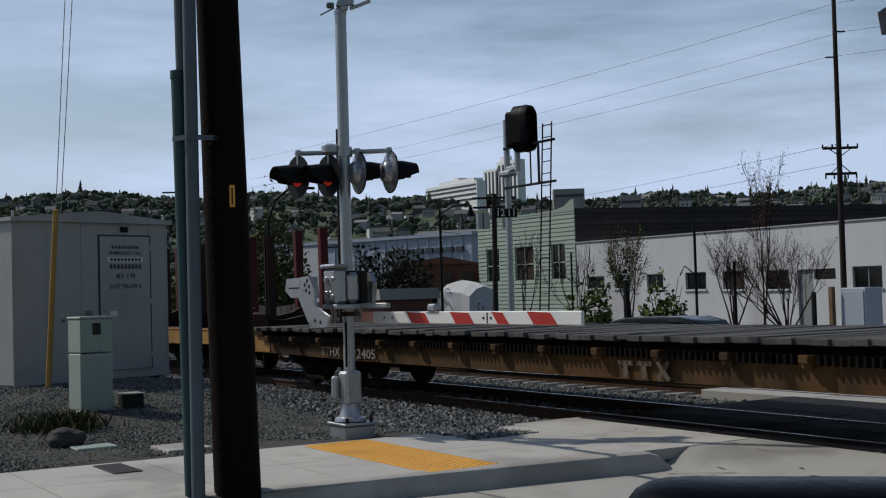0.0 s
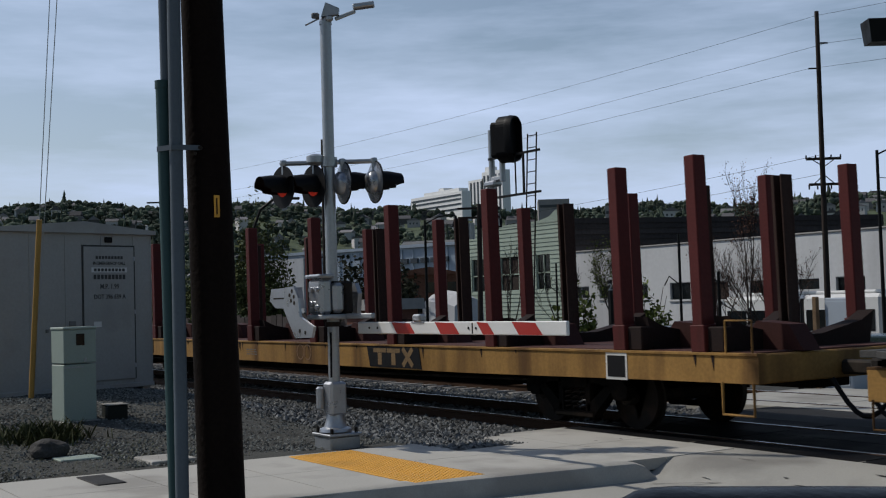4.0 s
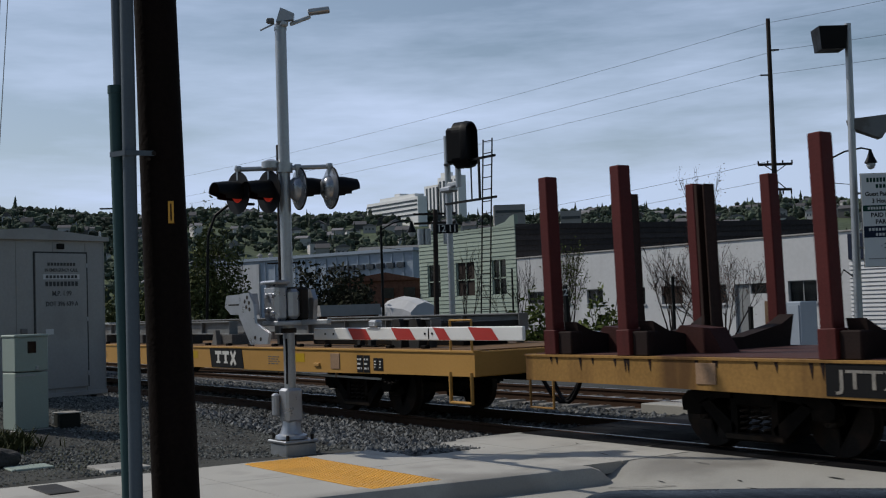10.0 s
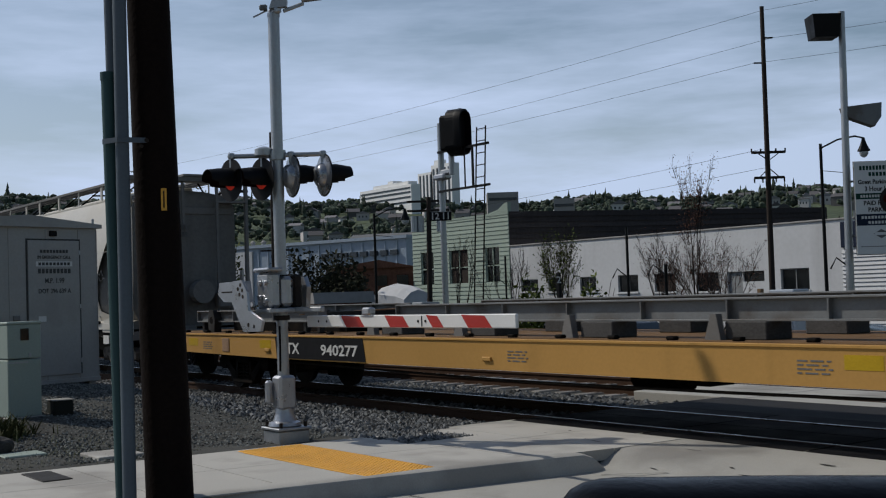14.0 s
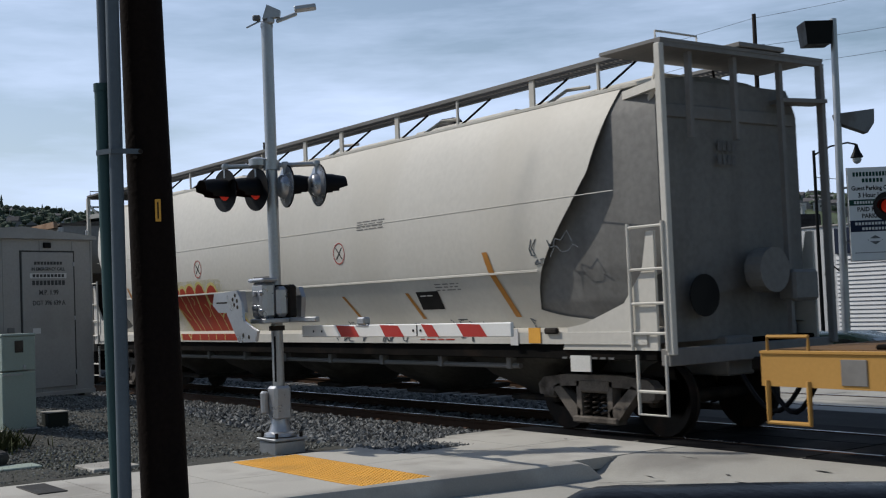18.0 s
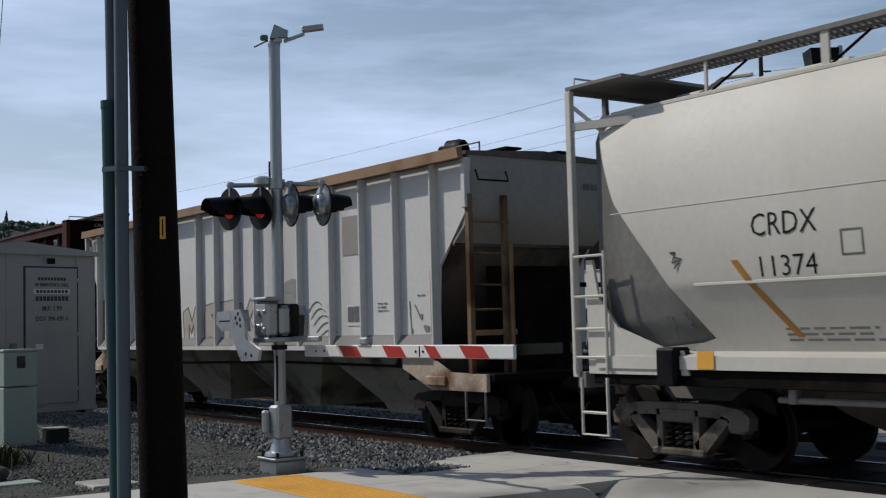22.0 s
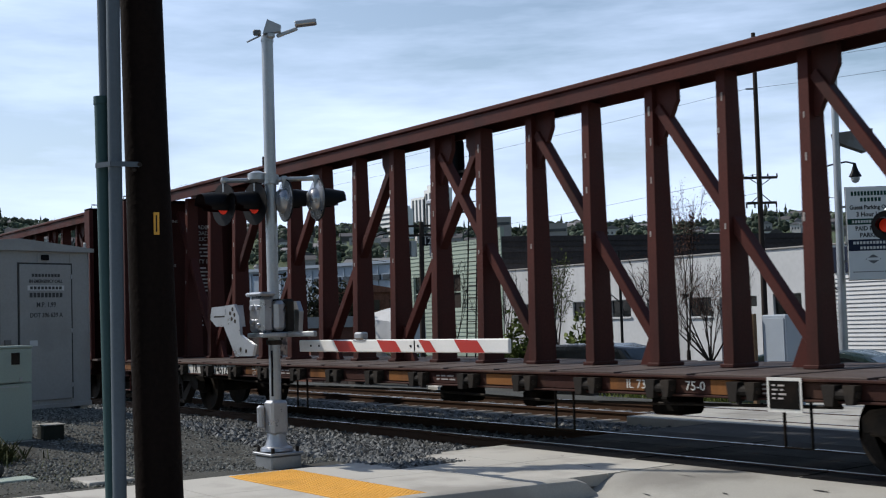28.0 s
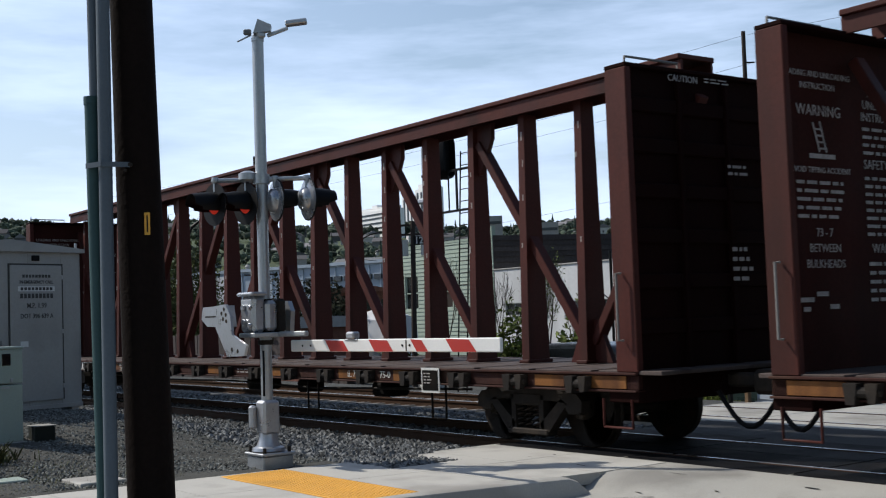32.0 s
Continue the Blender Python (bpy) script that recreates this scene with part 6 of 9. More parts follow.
    # sprayed block letters, drawn as plain rounded shapes
    hs = hop_section(1.17, 4.33, 120)

    def w_at(zz):
        return float(np.interp(zz, [p[1] for p in hs], [p[0] for p in hs]))

    # sprayed letters: fat slanting strokes (along, up, half-width), split by pale seams, with a yellow edge
    strokes = [([(-4.29, 2.09), (-4.22, 1.80), (-3.95, 1.2)], 0.19), ([(-3.99, 2.08), (-3.94, 1.75), (-3.80, 1.4)], 0.17),
               ([(-3.60, 2.09), (-3.66, 1.78), (-3.53, 1.2)], 0.21), ([(-3.15, 2.09), (-3.20, 1.75), (-3.08, 1.2)], 0.21),
               ([(-2.60, 2.02), (-2.50, 1.85)], 0.25), ([(-2.78, 1.72), (-2.75, 1.2)], 0.20), ([(-2.42, 1.62), (-2.38, 1.2)], 0.20), ([(-1.93, 1.52), (-1.86, 1.2)], 0.29)]

    def reach(x, z, st, hw_):
        best = 9.0
        for (ax, az), (ex, ez) in zip(st, st[1:]):
            dx, dz = ex - ax, ez - az
            f = min(max(((x - ax) * dx + (z - az) * dz) / (dx * dx + dz * dz), 0), 1)
            best = min(best, math.hypot(x - ax - f * dx, z - az - f * dz))
        return best - hw_
    curls = [(-3.65, 1.98, 0.07, 1), (-3.18, 1.78, 0.12, 1), (-4.02, 1.83, 0.09, -1), (-2.5, 2.0, 0.1, 1), (-2.02, 1.55, 0.06, -1), (-1.86, 1.5, 0.09, 1)]
    layers = {"red": B(), "seam": B(), "edge": B(), "haze": B()}
    r = random.Random(33)
    cell = 0.016
    rows_z = [1.20 + cell * k for k in range(8)] + [1.375 + cell * k for k in range(64)]
    for z in rows_z:
        ya, yb = (-w_at(1.26) - 0.004,) * 2 if z < 1.34 else (-w_at(z) - 0.004, -w_at(z + cell) - 0.004)
        run, x = None, -4.7
        while x < -1.0:
            d = sorted(reach(x - (0.1 if z < 1.34 else 0.0), z, st, hw_) for st, hw_ in strokes)
            wav = 0.012 * math.sin(9 * x + 5 * z)
            kind = None
            if d[0] < wav * 0.5:
                kind = "seam" if d[1] - d[0] < 0.026 and d[1] < 0.05 or any(abs(math.hypot(x - u, z - v) - q_) < 0.011 and x * e_ > u * e_ for u, v, q_, e_ in curls) else "red"
            elif d[0] < 0.055 + wav:
                kind = "edge"
            elif z > 1.36 and d[0] < 0.5 and r.random() < 0.5 * (1 - d[0] / 0.5) ** 1.4:
                kind = "haze"
            if run and run[0] != kind:
                if run[0]:
                    layers[run[0]].add([(run[1], ya, z), (x, ya, z), (x, yb, z + cell), (run[1], yb, z + cell)], [(0, 1, 2, 3)])
                run = (kind, x)
            elif not run:
                run = (kind, x)
            x += cell * 0.75
    for key, m_, label in (("red", M_GRAFR, "red bulging sprayed letters"), ("seam", M_GRAFY, "pale seams between the letters"), ("edge", M_GRAFY, "yellow overspray edge"), ("haze", mat("pale_yellow_overspray", (0.46, 0.43, 0.26), 0.6, scale=4, vary=0.1, bump=0), "fine yellow overspray specks")):
        tagged(part("spray_" + key, layers[key], m_, c, label), kind="stuff")
    r = random.Random(21)
    sc = B()
    for x0, x1, z0, z1 in ((2.05, 2.5, 1.2, 1.5), (2.62, 3.25, 1.2, 1.45), (3.4, 4.2, 1.2, 1.45), (4.9, 6.8, 1.2, 1.5), (-8.2, -7.7, 1.3, 2.5), (7.2, 7.8, 2.2, 2.6)):
        for _ in range(int((x1 - x0) * 4) + 2):
            x, z = r.uniform(x0, x1), r.uniform(z0, z1)
            pts = [(x, z)]
            for k in range(6):
                x, z = x + r.uniform(-0.09, 0.13), min(max(z + r.uniform(-0.14, 0.14), z0), z1)
                pts.append((x, z))
            for (a, za), (e, ze) in zip(pts, pts[1:]):
                w = w_at((za + ze) / 2) + 0.008
                sc.beam((a, -w, za), (e, -w, ze), 0.014, 0.006, up=(0, 1, 0))
    tagged(part("scrawl", sc, M_GRAFB, c, "thin dark sprayed scrawls"), kind="stuff")
    part("tag_plate", B().obox(face_near(6.76, -1.52, 1.26), 0.16, 0.22, 0.01), M_HOP2, c, "small pale plate")
    part("grab_handle", B().box(7.4, 7.66, -1.56, -1.5, 1.3, 1.38, 0.02), M_TRUCK, c, "dark side handle")
    for u in (7.18, -7.42):
        part("yellow_plate", B().obox(face_near(u, -1.52, 1.28), 0.24, 0.2, 0.01), M_TACT, c)
    part("tag_plate", B().obox(face_near(8.05, -1.52, 0.93), 0.36, 0.2, 0.02), M_INKW, c, "white stencilled plate")
    part("valve_box", B().box(-8.12, -7.82, -1.6, -1.3, 0.98, 1.42, 0.03), M_BLACK, c)
    tiny_lines("stencil", c, face_near(8.2, -1.515, 1.0), 1, 1.0, 0.06, M_GRAFK)


car_hopper()


# ribbed hopper
M_BAY = mat("stained_bay_sheet", (0.215, 0.20, 0.165), 0.8, scale=1.1, vary=0.25, fine=14, bump=0.06, stain=(0.022, 0.015, 0.011), amount=0.92, thresh=0.53)
M_TAPE = mat("faded_reflector", (0.24, 0.095, 0.045), 0.6, scale=5, vary=0.3, bump=0)
M_SILLR = mat("rust_streaked_sill", (0.40, 0.33, 0.26), 0.8, scale=1.6, vary=0.25, fine=20, bump=0.1, stain=(0.12, 0.05, 0.024), amount=0.9, thresh=0.46)
M_ENDPL = mat("dull_end_plate", (0.30, 0.29, 0.275), 0.7, scale=0.9, vary=0.15, fine=14, bump=0.05, stain=(0.13, 0.115, 0.10), amount=0.6, streak=True, thresh=0.5)


def car_ribbed():
    L = 15.8
    c = new_car("ribbed_hopper", "weathered white ribbed covered hopper with rusty sloped ends", -111.66, 0.457, (-7.05, 7.05))
    hl, hw, z0, z1 = L / 2, 1.5, 1.42, 4.12
    for s in (-1, 1):
        b = B()
        b.prism([(-hl + 0.05, z1), (-hl + 0.1, 3.42), (-hl + 0.82, 2.6), (-hl + 0.9, z0), (hl - 0.9, z0), (hl - 0.82, 2.6), (hl - 0.1, 3.42), (hl - 0.05, z1)][::-1], Matrix.Translation((0, s * (hw - 0.155) + (0.04 if s > 0 else 0), 0)) @ Matrix.Rotation(radians(90), 4, "X"), 0.04)
        sd = part("side_sheet", b, M_HOP2, c, "dull white side sheet")
        cap = B().prism([(-hl + 0.08, z1 - 0.02), (hl + 0.02, z1 - 0.02), (hl - 0.03, z1 + 0.14), (-hl + 0.12, z1 + 0.14)], Matrix.Translation((0, s * hw + 0.02 * s, 0)) @ Matrix.Rotation(radians(90), 4, "X"), 0.1)
        part("top_chord", cap, M_TAN, c, "tan rusty roof edge")
        part("bottom_chord", B().prism([(-hl + 1.1, z0 - 0.05), (hl - 1.1, z0 - 0.05), (hl - 1.1, z0 + 0.02), (-hl + 1.1, z0 + 0.02)], Matrix.Translation((0, s * hw + 0.04, 0)) @ Matrix.Rotation(radians(90), 4, "X"), 0.12), M_HOP2, c)
        part("bottom_ledge", B().loft([[Vector((x, s * yy_, zz)) for yy_, zz in ((hw - 0.12, z0 + 0.2), (hw - 0.02, z0 + 0.03), (hw - 0.12, z0 + 0.021))] for x in (-hl + 0.92, hl - 0.92)]), M_HOPD, c, "grimy sloping ledge under the side panels")
        rib = B().box(-0.022, 0.022, -0.08, 0.08, z0, z1, 0.006).mesh("rib", M_HOP2)
        for x in (7.03, 6.01, 5.03, 4.04, 2.95, 1.28, 0.43, -0.43, -1.28, -2.95, -4.04, -5.03, -6.01, -7.03):
            part("rib", rib, None, c, at=pose(x, s * (hw - 0.07), 0))
        for e in (-1, 1):
            part("rib", B().box(*sorted((e * hl, e * (hl - 0.1))), *sorted((s * hw, s * (hw - 0.1))), 3.4, z1, 0.01), M_HOP2, c)
    for s in (-1, 1):
        e = B()
        yy = (-hw + 0.13, hw - 0.13)
        # below the crease: rust stains, with recess shade set in the dark grey
        e.loft([[Vector((s * (hl - o - t_), y, z)) for t_, ys in ((0, yy), (0.05, yy[::-1])) for y in ys] for o, z in ((0.56, 2.93), (0.84, 2.6), (1.86, 1.42), (2.1, 1.1))])
        part("end_sheet", e, M_HOPRUST if s < 0 else M_HOPEND, c, "sloped end sheet stained with rust, front one darkened for shade")
        # above the crease: a paler grey paints the stronger light on the slope
        ep = B().loft([[Vector((s * (hl - o - t_), y, z)) for t_, ys in ((0, yy), (0.05, yy[::-1])) for y in ys] for o, z in ((0.06, z1 + 0.06), (0.07, 3.5), (0.1, 3.34), (0.2, 3.16), (0.46, 2.92))])
        part("end_plate", ep, M_ENDPL, c, "grey upper end plate curving inward", smooth=40)
        part("end_flange", B().box(*sorted((s * (hl - 0.44), s * (hl - 0.58))), *yy, 2.88, 2.925, 0.01), M_HOPEND, c)
        # black panels close the recess and paint its shade along with the grime
        part("shear_panel", B().box(*sorted((s * (hl - 0.8), s * (hl - 0.84))), -0.5, 1.36, 1.05, 2.62, 0.01), M_DIRT_SHADE, c, "black grimy end panel holding the recess shade")
        part("shear_panel", B().box(*sorted((s * (hl - 1.75), s * (hl - 0.82))), 1.31, 1.345, 1.05, 2.55, 0.01), M_DIRT_SHADE, c, "black grimy end panel holding the recess shade")
        block_marks("end_mark", c, face_front(s * (hl - 0.05) if s > 0 else -hl + 0.115, 0.95, 3.8), 4, 0.3, 0.1, M_HOPD)
        ho = hl + (0.36 if s < 0 else 0.0)
        for y, zt_, m_ in ((-1.42, 3.6 if s > 0 else 2.85, M_HOPRUST), (-0.78, 3.6 if s > 0 else 2.85, M_HOPRUST), (0.35, 2.3, M_DIRT_SHADE), (1.3, 2.3, M_DIRT_SHADE)):
            part("end_post", B().beam((s * (ho - 0.03), y, 1.0), (s * (ho - 0.03), y, zt_), 0.1, 0.08, c=0.01), m_, c, "rusty upright end post")
        part("ladder_stile", B().beam((s * (ho + 0.06), -0.74, 1.0), (s * (ho + 0.06), -0.74, 2.9), 0.05, 0.04), M_TAN, c)
        part("end_rail", B().beam((s * (ho - 0.05), -1.45, 1.62), (s * (ho - 0.05), -0.6, 1.62), 0.07, 0.08), M_TAN, c)
        part("end_rail", B().beam((s * (ho - 0.05), -0.8, 2.3), (s * (ho - 0.05), 1.3, 2.3), 0.05, 0.07), M_DIRT_SHADE, c)
        for z in (1.3, 1.95, 2.3, 2.75) + ((3.2,) if s > 0 else ()):
            part("ladder_rung", B().cyl((s * (ho + 0.02), -1.42, z), (s * (ho + 0.02), -0.74, z), 0.016, 6), M_HOPRUST, c)
        # black platform: shadow painted in together with the grime
        part("end_platform", B().box(*sorted((s * (hl - 1.7), s * (hl + 0.43))), -1.39, 1.45, 0.92, 1.04, 0.01), M_DIRT_SHADE, c, "grimy end platform, shadow put into its black")
        part("end_sill", B().prism([(s * (hl - 1.75), 1.36), (s * (hl - 1.2), 1.34), (s * (hl - 0.55), 1.06), (s * (hl + 0.33), 1.04), (s * (hl + 0.33), 0.8), (s * (hl - 1.0), 0.8), (s * (hl - 1.75), 1.1)][::-s], Matrix.Translation((0, -1.4, 0)) @ Matrix.Rotation(radians(90), 4, "X"), 0.06), M_SILLR, c, "rust-streaked pale end sill")
        part("jacking_pad", B().box(*sorted((s * (hl - 1.1), s * (hl - 0.6))), -1.5, -1.4, 0.86, 1.0, 0.015), M_SILLR, c)
        for a, e, yy_, z0_, z1_, r_ in ((-0.15, -0.75, -1.1, z1 + 0.26, z1 + 0.1, 0.014), (-0.15, 0.3, -1.46, 0.4, 0.8, 0.018)):
            gb = B()
            grab(gb, s * (hl + a), s * (hl + e), yy_, z0_, z1_, r_)
            part("grab_iron", gb, M_HOPD, c)
        part("grab_iron", B().tube([(s * (hl + 0.0), -1.3, 3.95), (s * (hl + 0.06), -1.3, 3.8), (s * (hl + 0.06), -0.75, 3.8), (s * (hl + 0.0), -0.75, 3.95)], 0.014, 6), M_DIRT_SHADE, c)
        coupler(c, s * (hl + 0.25), s)
        part("stub_sill", B().box(*sorted((s * (hl - 2.2), s * (hl + 0.3))), -0.25, 0.25, 0.72, 1.0, 0.02), M_DIRT_SHADE, c)
    roof = B()
    pr = [(-hw + 0.05, z1 + 0.1), (0, z1 + 0.18), (hw - 0.05, z1 + 0.1), (hw - 0.05, z1 + 0.05), (-hw + 0.05, z1 + 0.05)]
    roof.loft([[Vector((x, y, z)) for y, z in pr] for x in (-hl + 0.03, hl - 0.03)])
    part("roof", roof, M_HOPEND, c, "dark stained roof")
    for k in range(8):
        hat = B()
        x = -6.3 + k * 1.8
        hat.lathe([(0.3, z1 + 0.1), (0.3, z1 + 0.23), (0.25, z1 + 0.26), (0.01, z1 + 0.27)], Matrix.Translation((x, 0.0, 0)), 16)
        part("roof_hatch", hat, M_HOPRUST, c, smooth=40)
    for y in (-0.5, 0.5):
        part("running_board", B().box(-hl + 0.1, hl - 0.1, y - 0.15, y + 0.15, z1 + 0.19, z1 + 0.22), M_DIRT_SHADE, c)
    for x in (-5.45, -1.85, 1.8, 5.4):
        o = B()
        sq = ((-1, -1), (1, -1), (1, 1), (-1, 1))
        o.loft([[Vector((x + a * 1.8, b_ * 1.38, 1.42)) for a, b_ in sq], [Vector((x + a * 1.72, b_ * 1.34, 1.26)) for a, b_ in sq], [Vector((x + a * 0.75, b_ * 0.85, 0.5)) for a, b_ in sq], [Vector((x + a * 0.65, b_ * 0.8, 0.34)) for a, b_ in sq]])
        part("outlet", o, M_BAY, c, "stained grey sloping discharge bay")
    part("centre_sill", B().box(-hl + 1.5, hl - 1.5, -0.2, 0.2, 0.75, 1.1), M_DIRT_SHADE, c)
    pp = B().tube([(-hl + 1.3, -1.38, 1.16), (-2, -1.4, 1.1), (2, -1.4, 1.16), (hl - 1.3, -1.38, 1.12)], 0.025, 6)
    part("air_pipe", pp, M_DIRT_SHADE, c)
    y = -hw + 0.127
    words("car_mark", "SH", 0.42, M_GRAFK, c, face_near(-6.38, y - 0.02, 2.85), 0.9, 0.004)
    words("car_number", "10", 0.42, M_GRAFK, c, face_near(-6.38, y - 0.02, 2.4), 0.9, 0.004)
    words("car_number", "04", 0.42, M_GRAFK, c, face_near(-5.38, y - 0.02, 2.4), 0.9, 0.004)
    block_marks("car_mark", c, face_near(-5.38, y - 0.02, 2.85), 2, 0.5, 0.4, M_GRAFK, 0.3)
    part("repaint_square", B().obox(face_near(4.6, y - 0.02, 3.25), 0.54, 0.64, 0.006), mat("dull_grey_square", (0.268, 0.255, 0.236), 0.7), c, "repainted grey square")
    dp = part("data_panel", B().obox(face_near(4.66, y - 0.02, 1.94), 0.44, 0.34, 0.006), M_INKW, c, "white-edged dark data panel")
    for u in (-0.1, 0.1):
        part("panel_field", B().obox(face_near(4.66 + u, y - 0.026, 1.955), 0.18, 0.25, 0.004), M_GRAFK, dp, "dark panel field")
    tiny_lines("stencil", c, face_near(5.56, y - 0.02, 2.05), 3, 0.36, 0.17, M_HOPD)
    tiny_lines("stencil", c, face_near(6.62, y - 0.02, 2.2), 1, 0.25, 0.05, M_HOPD)
    for u in (6.89, -6.89):
        part("reflector_tape", B().obox(face_near(u, y - 0.02, 2.07), 0.1, 0.96, 0.008), M_TAPE, c, "faded rust-orange reflector strip")
    r = random.Random(5)
    gf = B()

    def stroke(pts, w=0.035):
        for (a, za), (e, ze) in zip(pts, pts[1:]):
            gf.beam((a, y - 0.02, za), (e, y - 0.02, ze), w, 0.006, up=(0, 1, 0))
    fill = mat("tan_spray", (0.40, 0.365, 0.32), 0.7, scale=3, vary=0.2, bump=0)
    glyphs = [[(0.05, 0), (0, 0.6), (0.25, 0.7), (0.42, 0.4), (0.6, 0.72), (0.8, 0.66), (0.78, 0.05), (0.55, 0), (0.5, 0.35), (0.38, 0.15), (0.28, 0.33), (0.27, 0)],
              [(0.1, 0), (0.02, 0.35), (0.15, 0.72), (0.7, 0.78), (0.8, 0.55), (0.45, 0.52), (0.75, 0.3), (0.7, 0.0), (0.4, 0.08)],
              [(0.25, 0), (0.22, 0.48), (0.0, 0.5), (0.02, 0.76), (0.85, 0.8), (0.86, 0.55), (0.55, 0.5), (0.55, 0.02)],
              [(0.05, 0), (0, 0.7), (0.22, 0.72), (0.3, 0.45), (0.6, 0.8), (0.85, 0.7), (0.55, 0.4), (0.9, 0.02), (0.6, 0.0), (0.3, 0.28), (0.27, 0)]]
    for k, g in enumerate(glyphs):
        pts = [(-2.2 + (0.0, 1.0, 1.75, 2.58)[k] + u * (1.05, 0.85, 0.85, 0.9)[k], 1.56 + v * 0.97) for u, v in g]
        part("sprayed_shape", B().prism(pts, Matrix.Translation((0, y - 0.016, 0)) @ Matrix.Rotation(radians(90), 4, "X"), 0.003), fill, c, "tan sprayed shape with a dark outline")
        stroke(pts + pts[:1], 0.024)
    for k, (x0, zt_) in enumerate(((3.2, 2.2), (3.28, 2.08), (3.36, 1.96), (3.46, 1.84), (3.52, 1.72))):
        arc = [(x0 - 0.05 + 0.05 * k * u + 0.45 * u, zt_ - 0.24 + 0.24 * math.sin(0.3 + 2.0 * u)) for u in (0, 0.2, 0.4, 0.6, 0.8, 1.0)]
        stroke(arc, 0.014)
    stroke([(3.82, 1.58), (3.84, 1.8), (3.82, 2.16)], 0.016)
    for x0 in (-4.75, -4.3, -3.55):
        stroke([(x0, 1.7), (x0 + 0.1, 2.0), (x0 + 0.2, 1.75), (x0 + 0.33, 2.02)], 0.014)
    # three sprayed drips by the end
    for x0, za, x1, zb, w_ in ((6.28, 2.12, 6.32, 1.62, 0.016), (6.42, 2.06, 6.58, 1.84, 0.02), (6.66, 1.74, 6.72, 1.66, 0.05)):
        stroke([(x0, za), (x1, zb)], w_)
        stroke([(x1, zb), (x1 + 0.02, zb + 0.08)], w_ * 2.4)
    # a rounded tan shape under a grey blot, with a smaller pale arc beside it
    tan = [(2.42 + 0.43 * math.cos(a), 1.97 + 0.43 * math.sin(a) * (1.0 if math.sin(a) > 0 else 0.95)) for a in [2 * math.pi * k / 26 for k in range(26)]]
    part("sprayed_shape", B().prism(tan, Matrix.Translation((0, y - 0.016, 0)) @ Matrix.Rotation(radians(90), 4, "X"), 0.003), fill, c, "tan sprayed shape with a dark outline")
    stroke(tan + tan[:1], 0.02)
    for k in range(5):
        stroke([(2.34, 1.62 + 0.08 * k), (2.34, 1.66 + 0.08 * k)], 0.025)
    for pts in ([(2.02, 2.12), (2.2, 2.22), (2.42, 2.2), (2.62, 2.08), (2.8, 1.86)], [(2.1, 1.84), (2.2, 1.76), (2.34, 1.72), (2.52, 1.76), (2.66, 1.9)], [(2.1, 1.84), (2.12, 1.7), (2.2, 1.62)], [(2.66, 1.9), (2.68, 1.74), (2.6, 1.64)]):
        stroke(pts, 0.018)
    for w_, o in ((0.05, 0.0), (0.03, 0.05), (0.03, 0.1)):
        stroke([(1.5, 2.08 - o), (1.58, 2.22 - o), (1.74, 2.3 - o), (1.92, 2.26 - o), (2.04, 2.14 - o)], w_)
    stroke([(1.66, 2.12), (1.76, 1.9), (1.72, 1.66), (1.5, 1.58)], 0.02)
    stroke([(1.5, 1.95), (1.5, 1.6)], 0.02)
    tagged(part("scrawl", gf, mat("worn_grey_spray", (0.19, 0.185, 0.18), 0.7, scale=4, vary=0.35, bump=0), c, "thin grey sprayed scrawls"), kind="stuff")
    bl = B()
    pts = [(0.55 * math.cos(a) * (1 + 0.12 * math.sin(3 * a)), 0.5 * math.sin(a)) for a in [2 * math.pi * k / 20 for k in range(20)]]
    bl.prism([(u * 0.62, v * 0.62 + 0.22 * max(0.0, u)) for u, v in pts], face_near(2.46, y - 0.018, 2.3), 0.004)
    part("spray_blot", bl, mat("pale_spray", (0.253, 0.247, 0.241), 0.7, vary=0.2), c, "rounded grey sprayed blot")


car_ribbed()


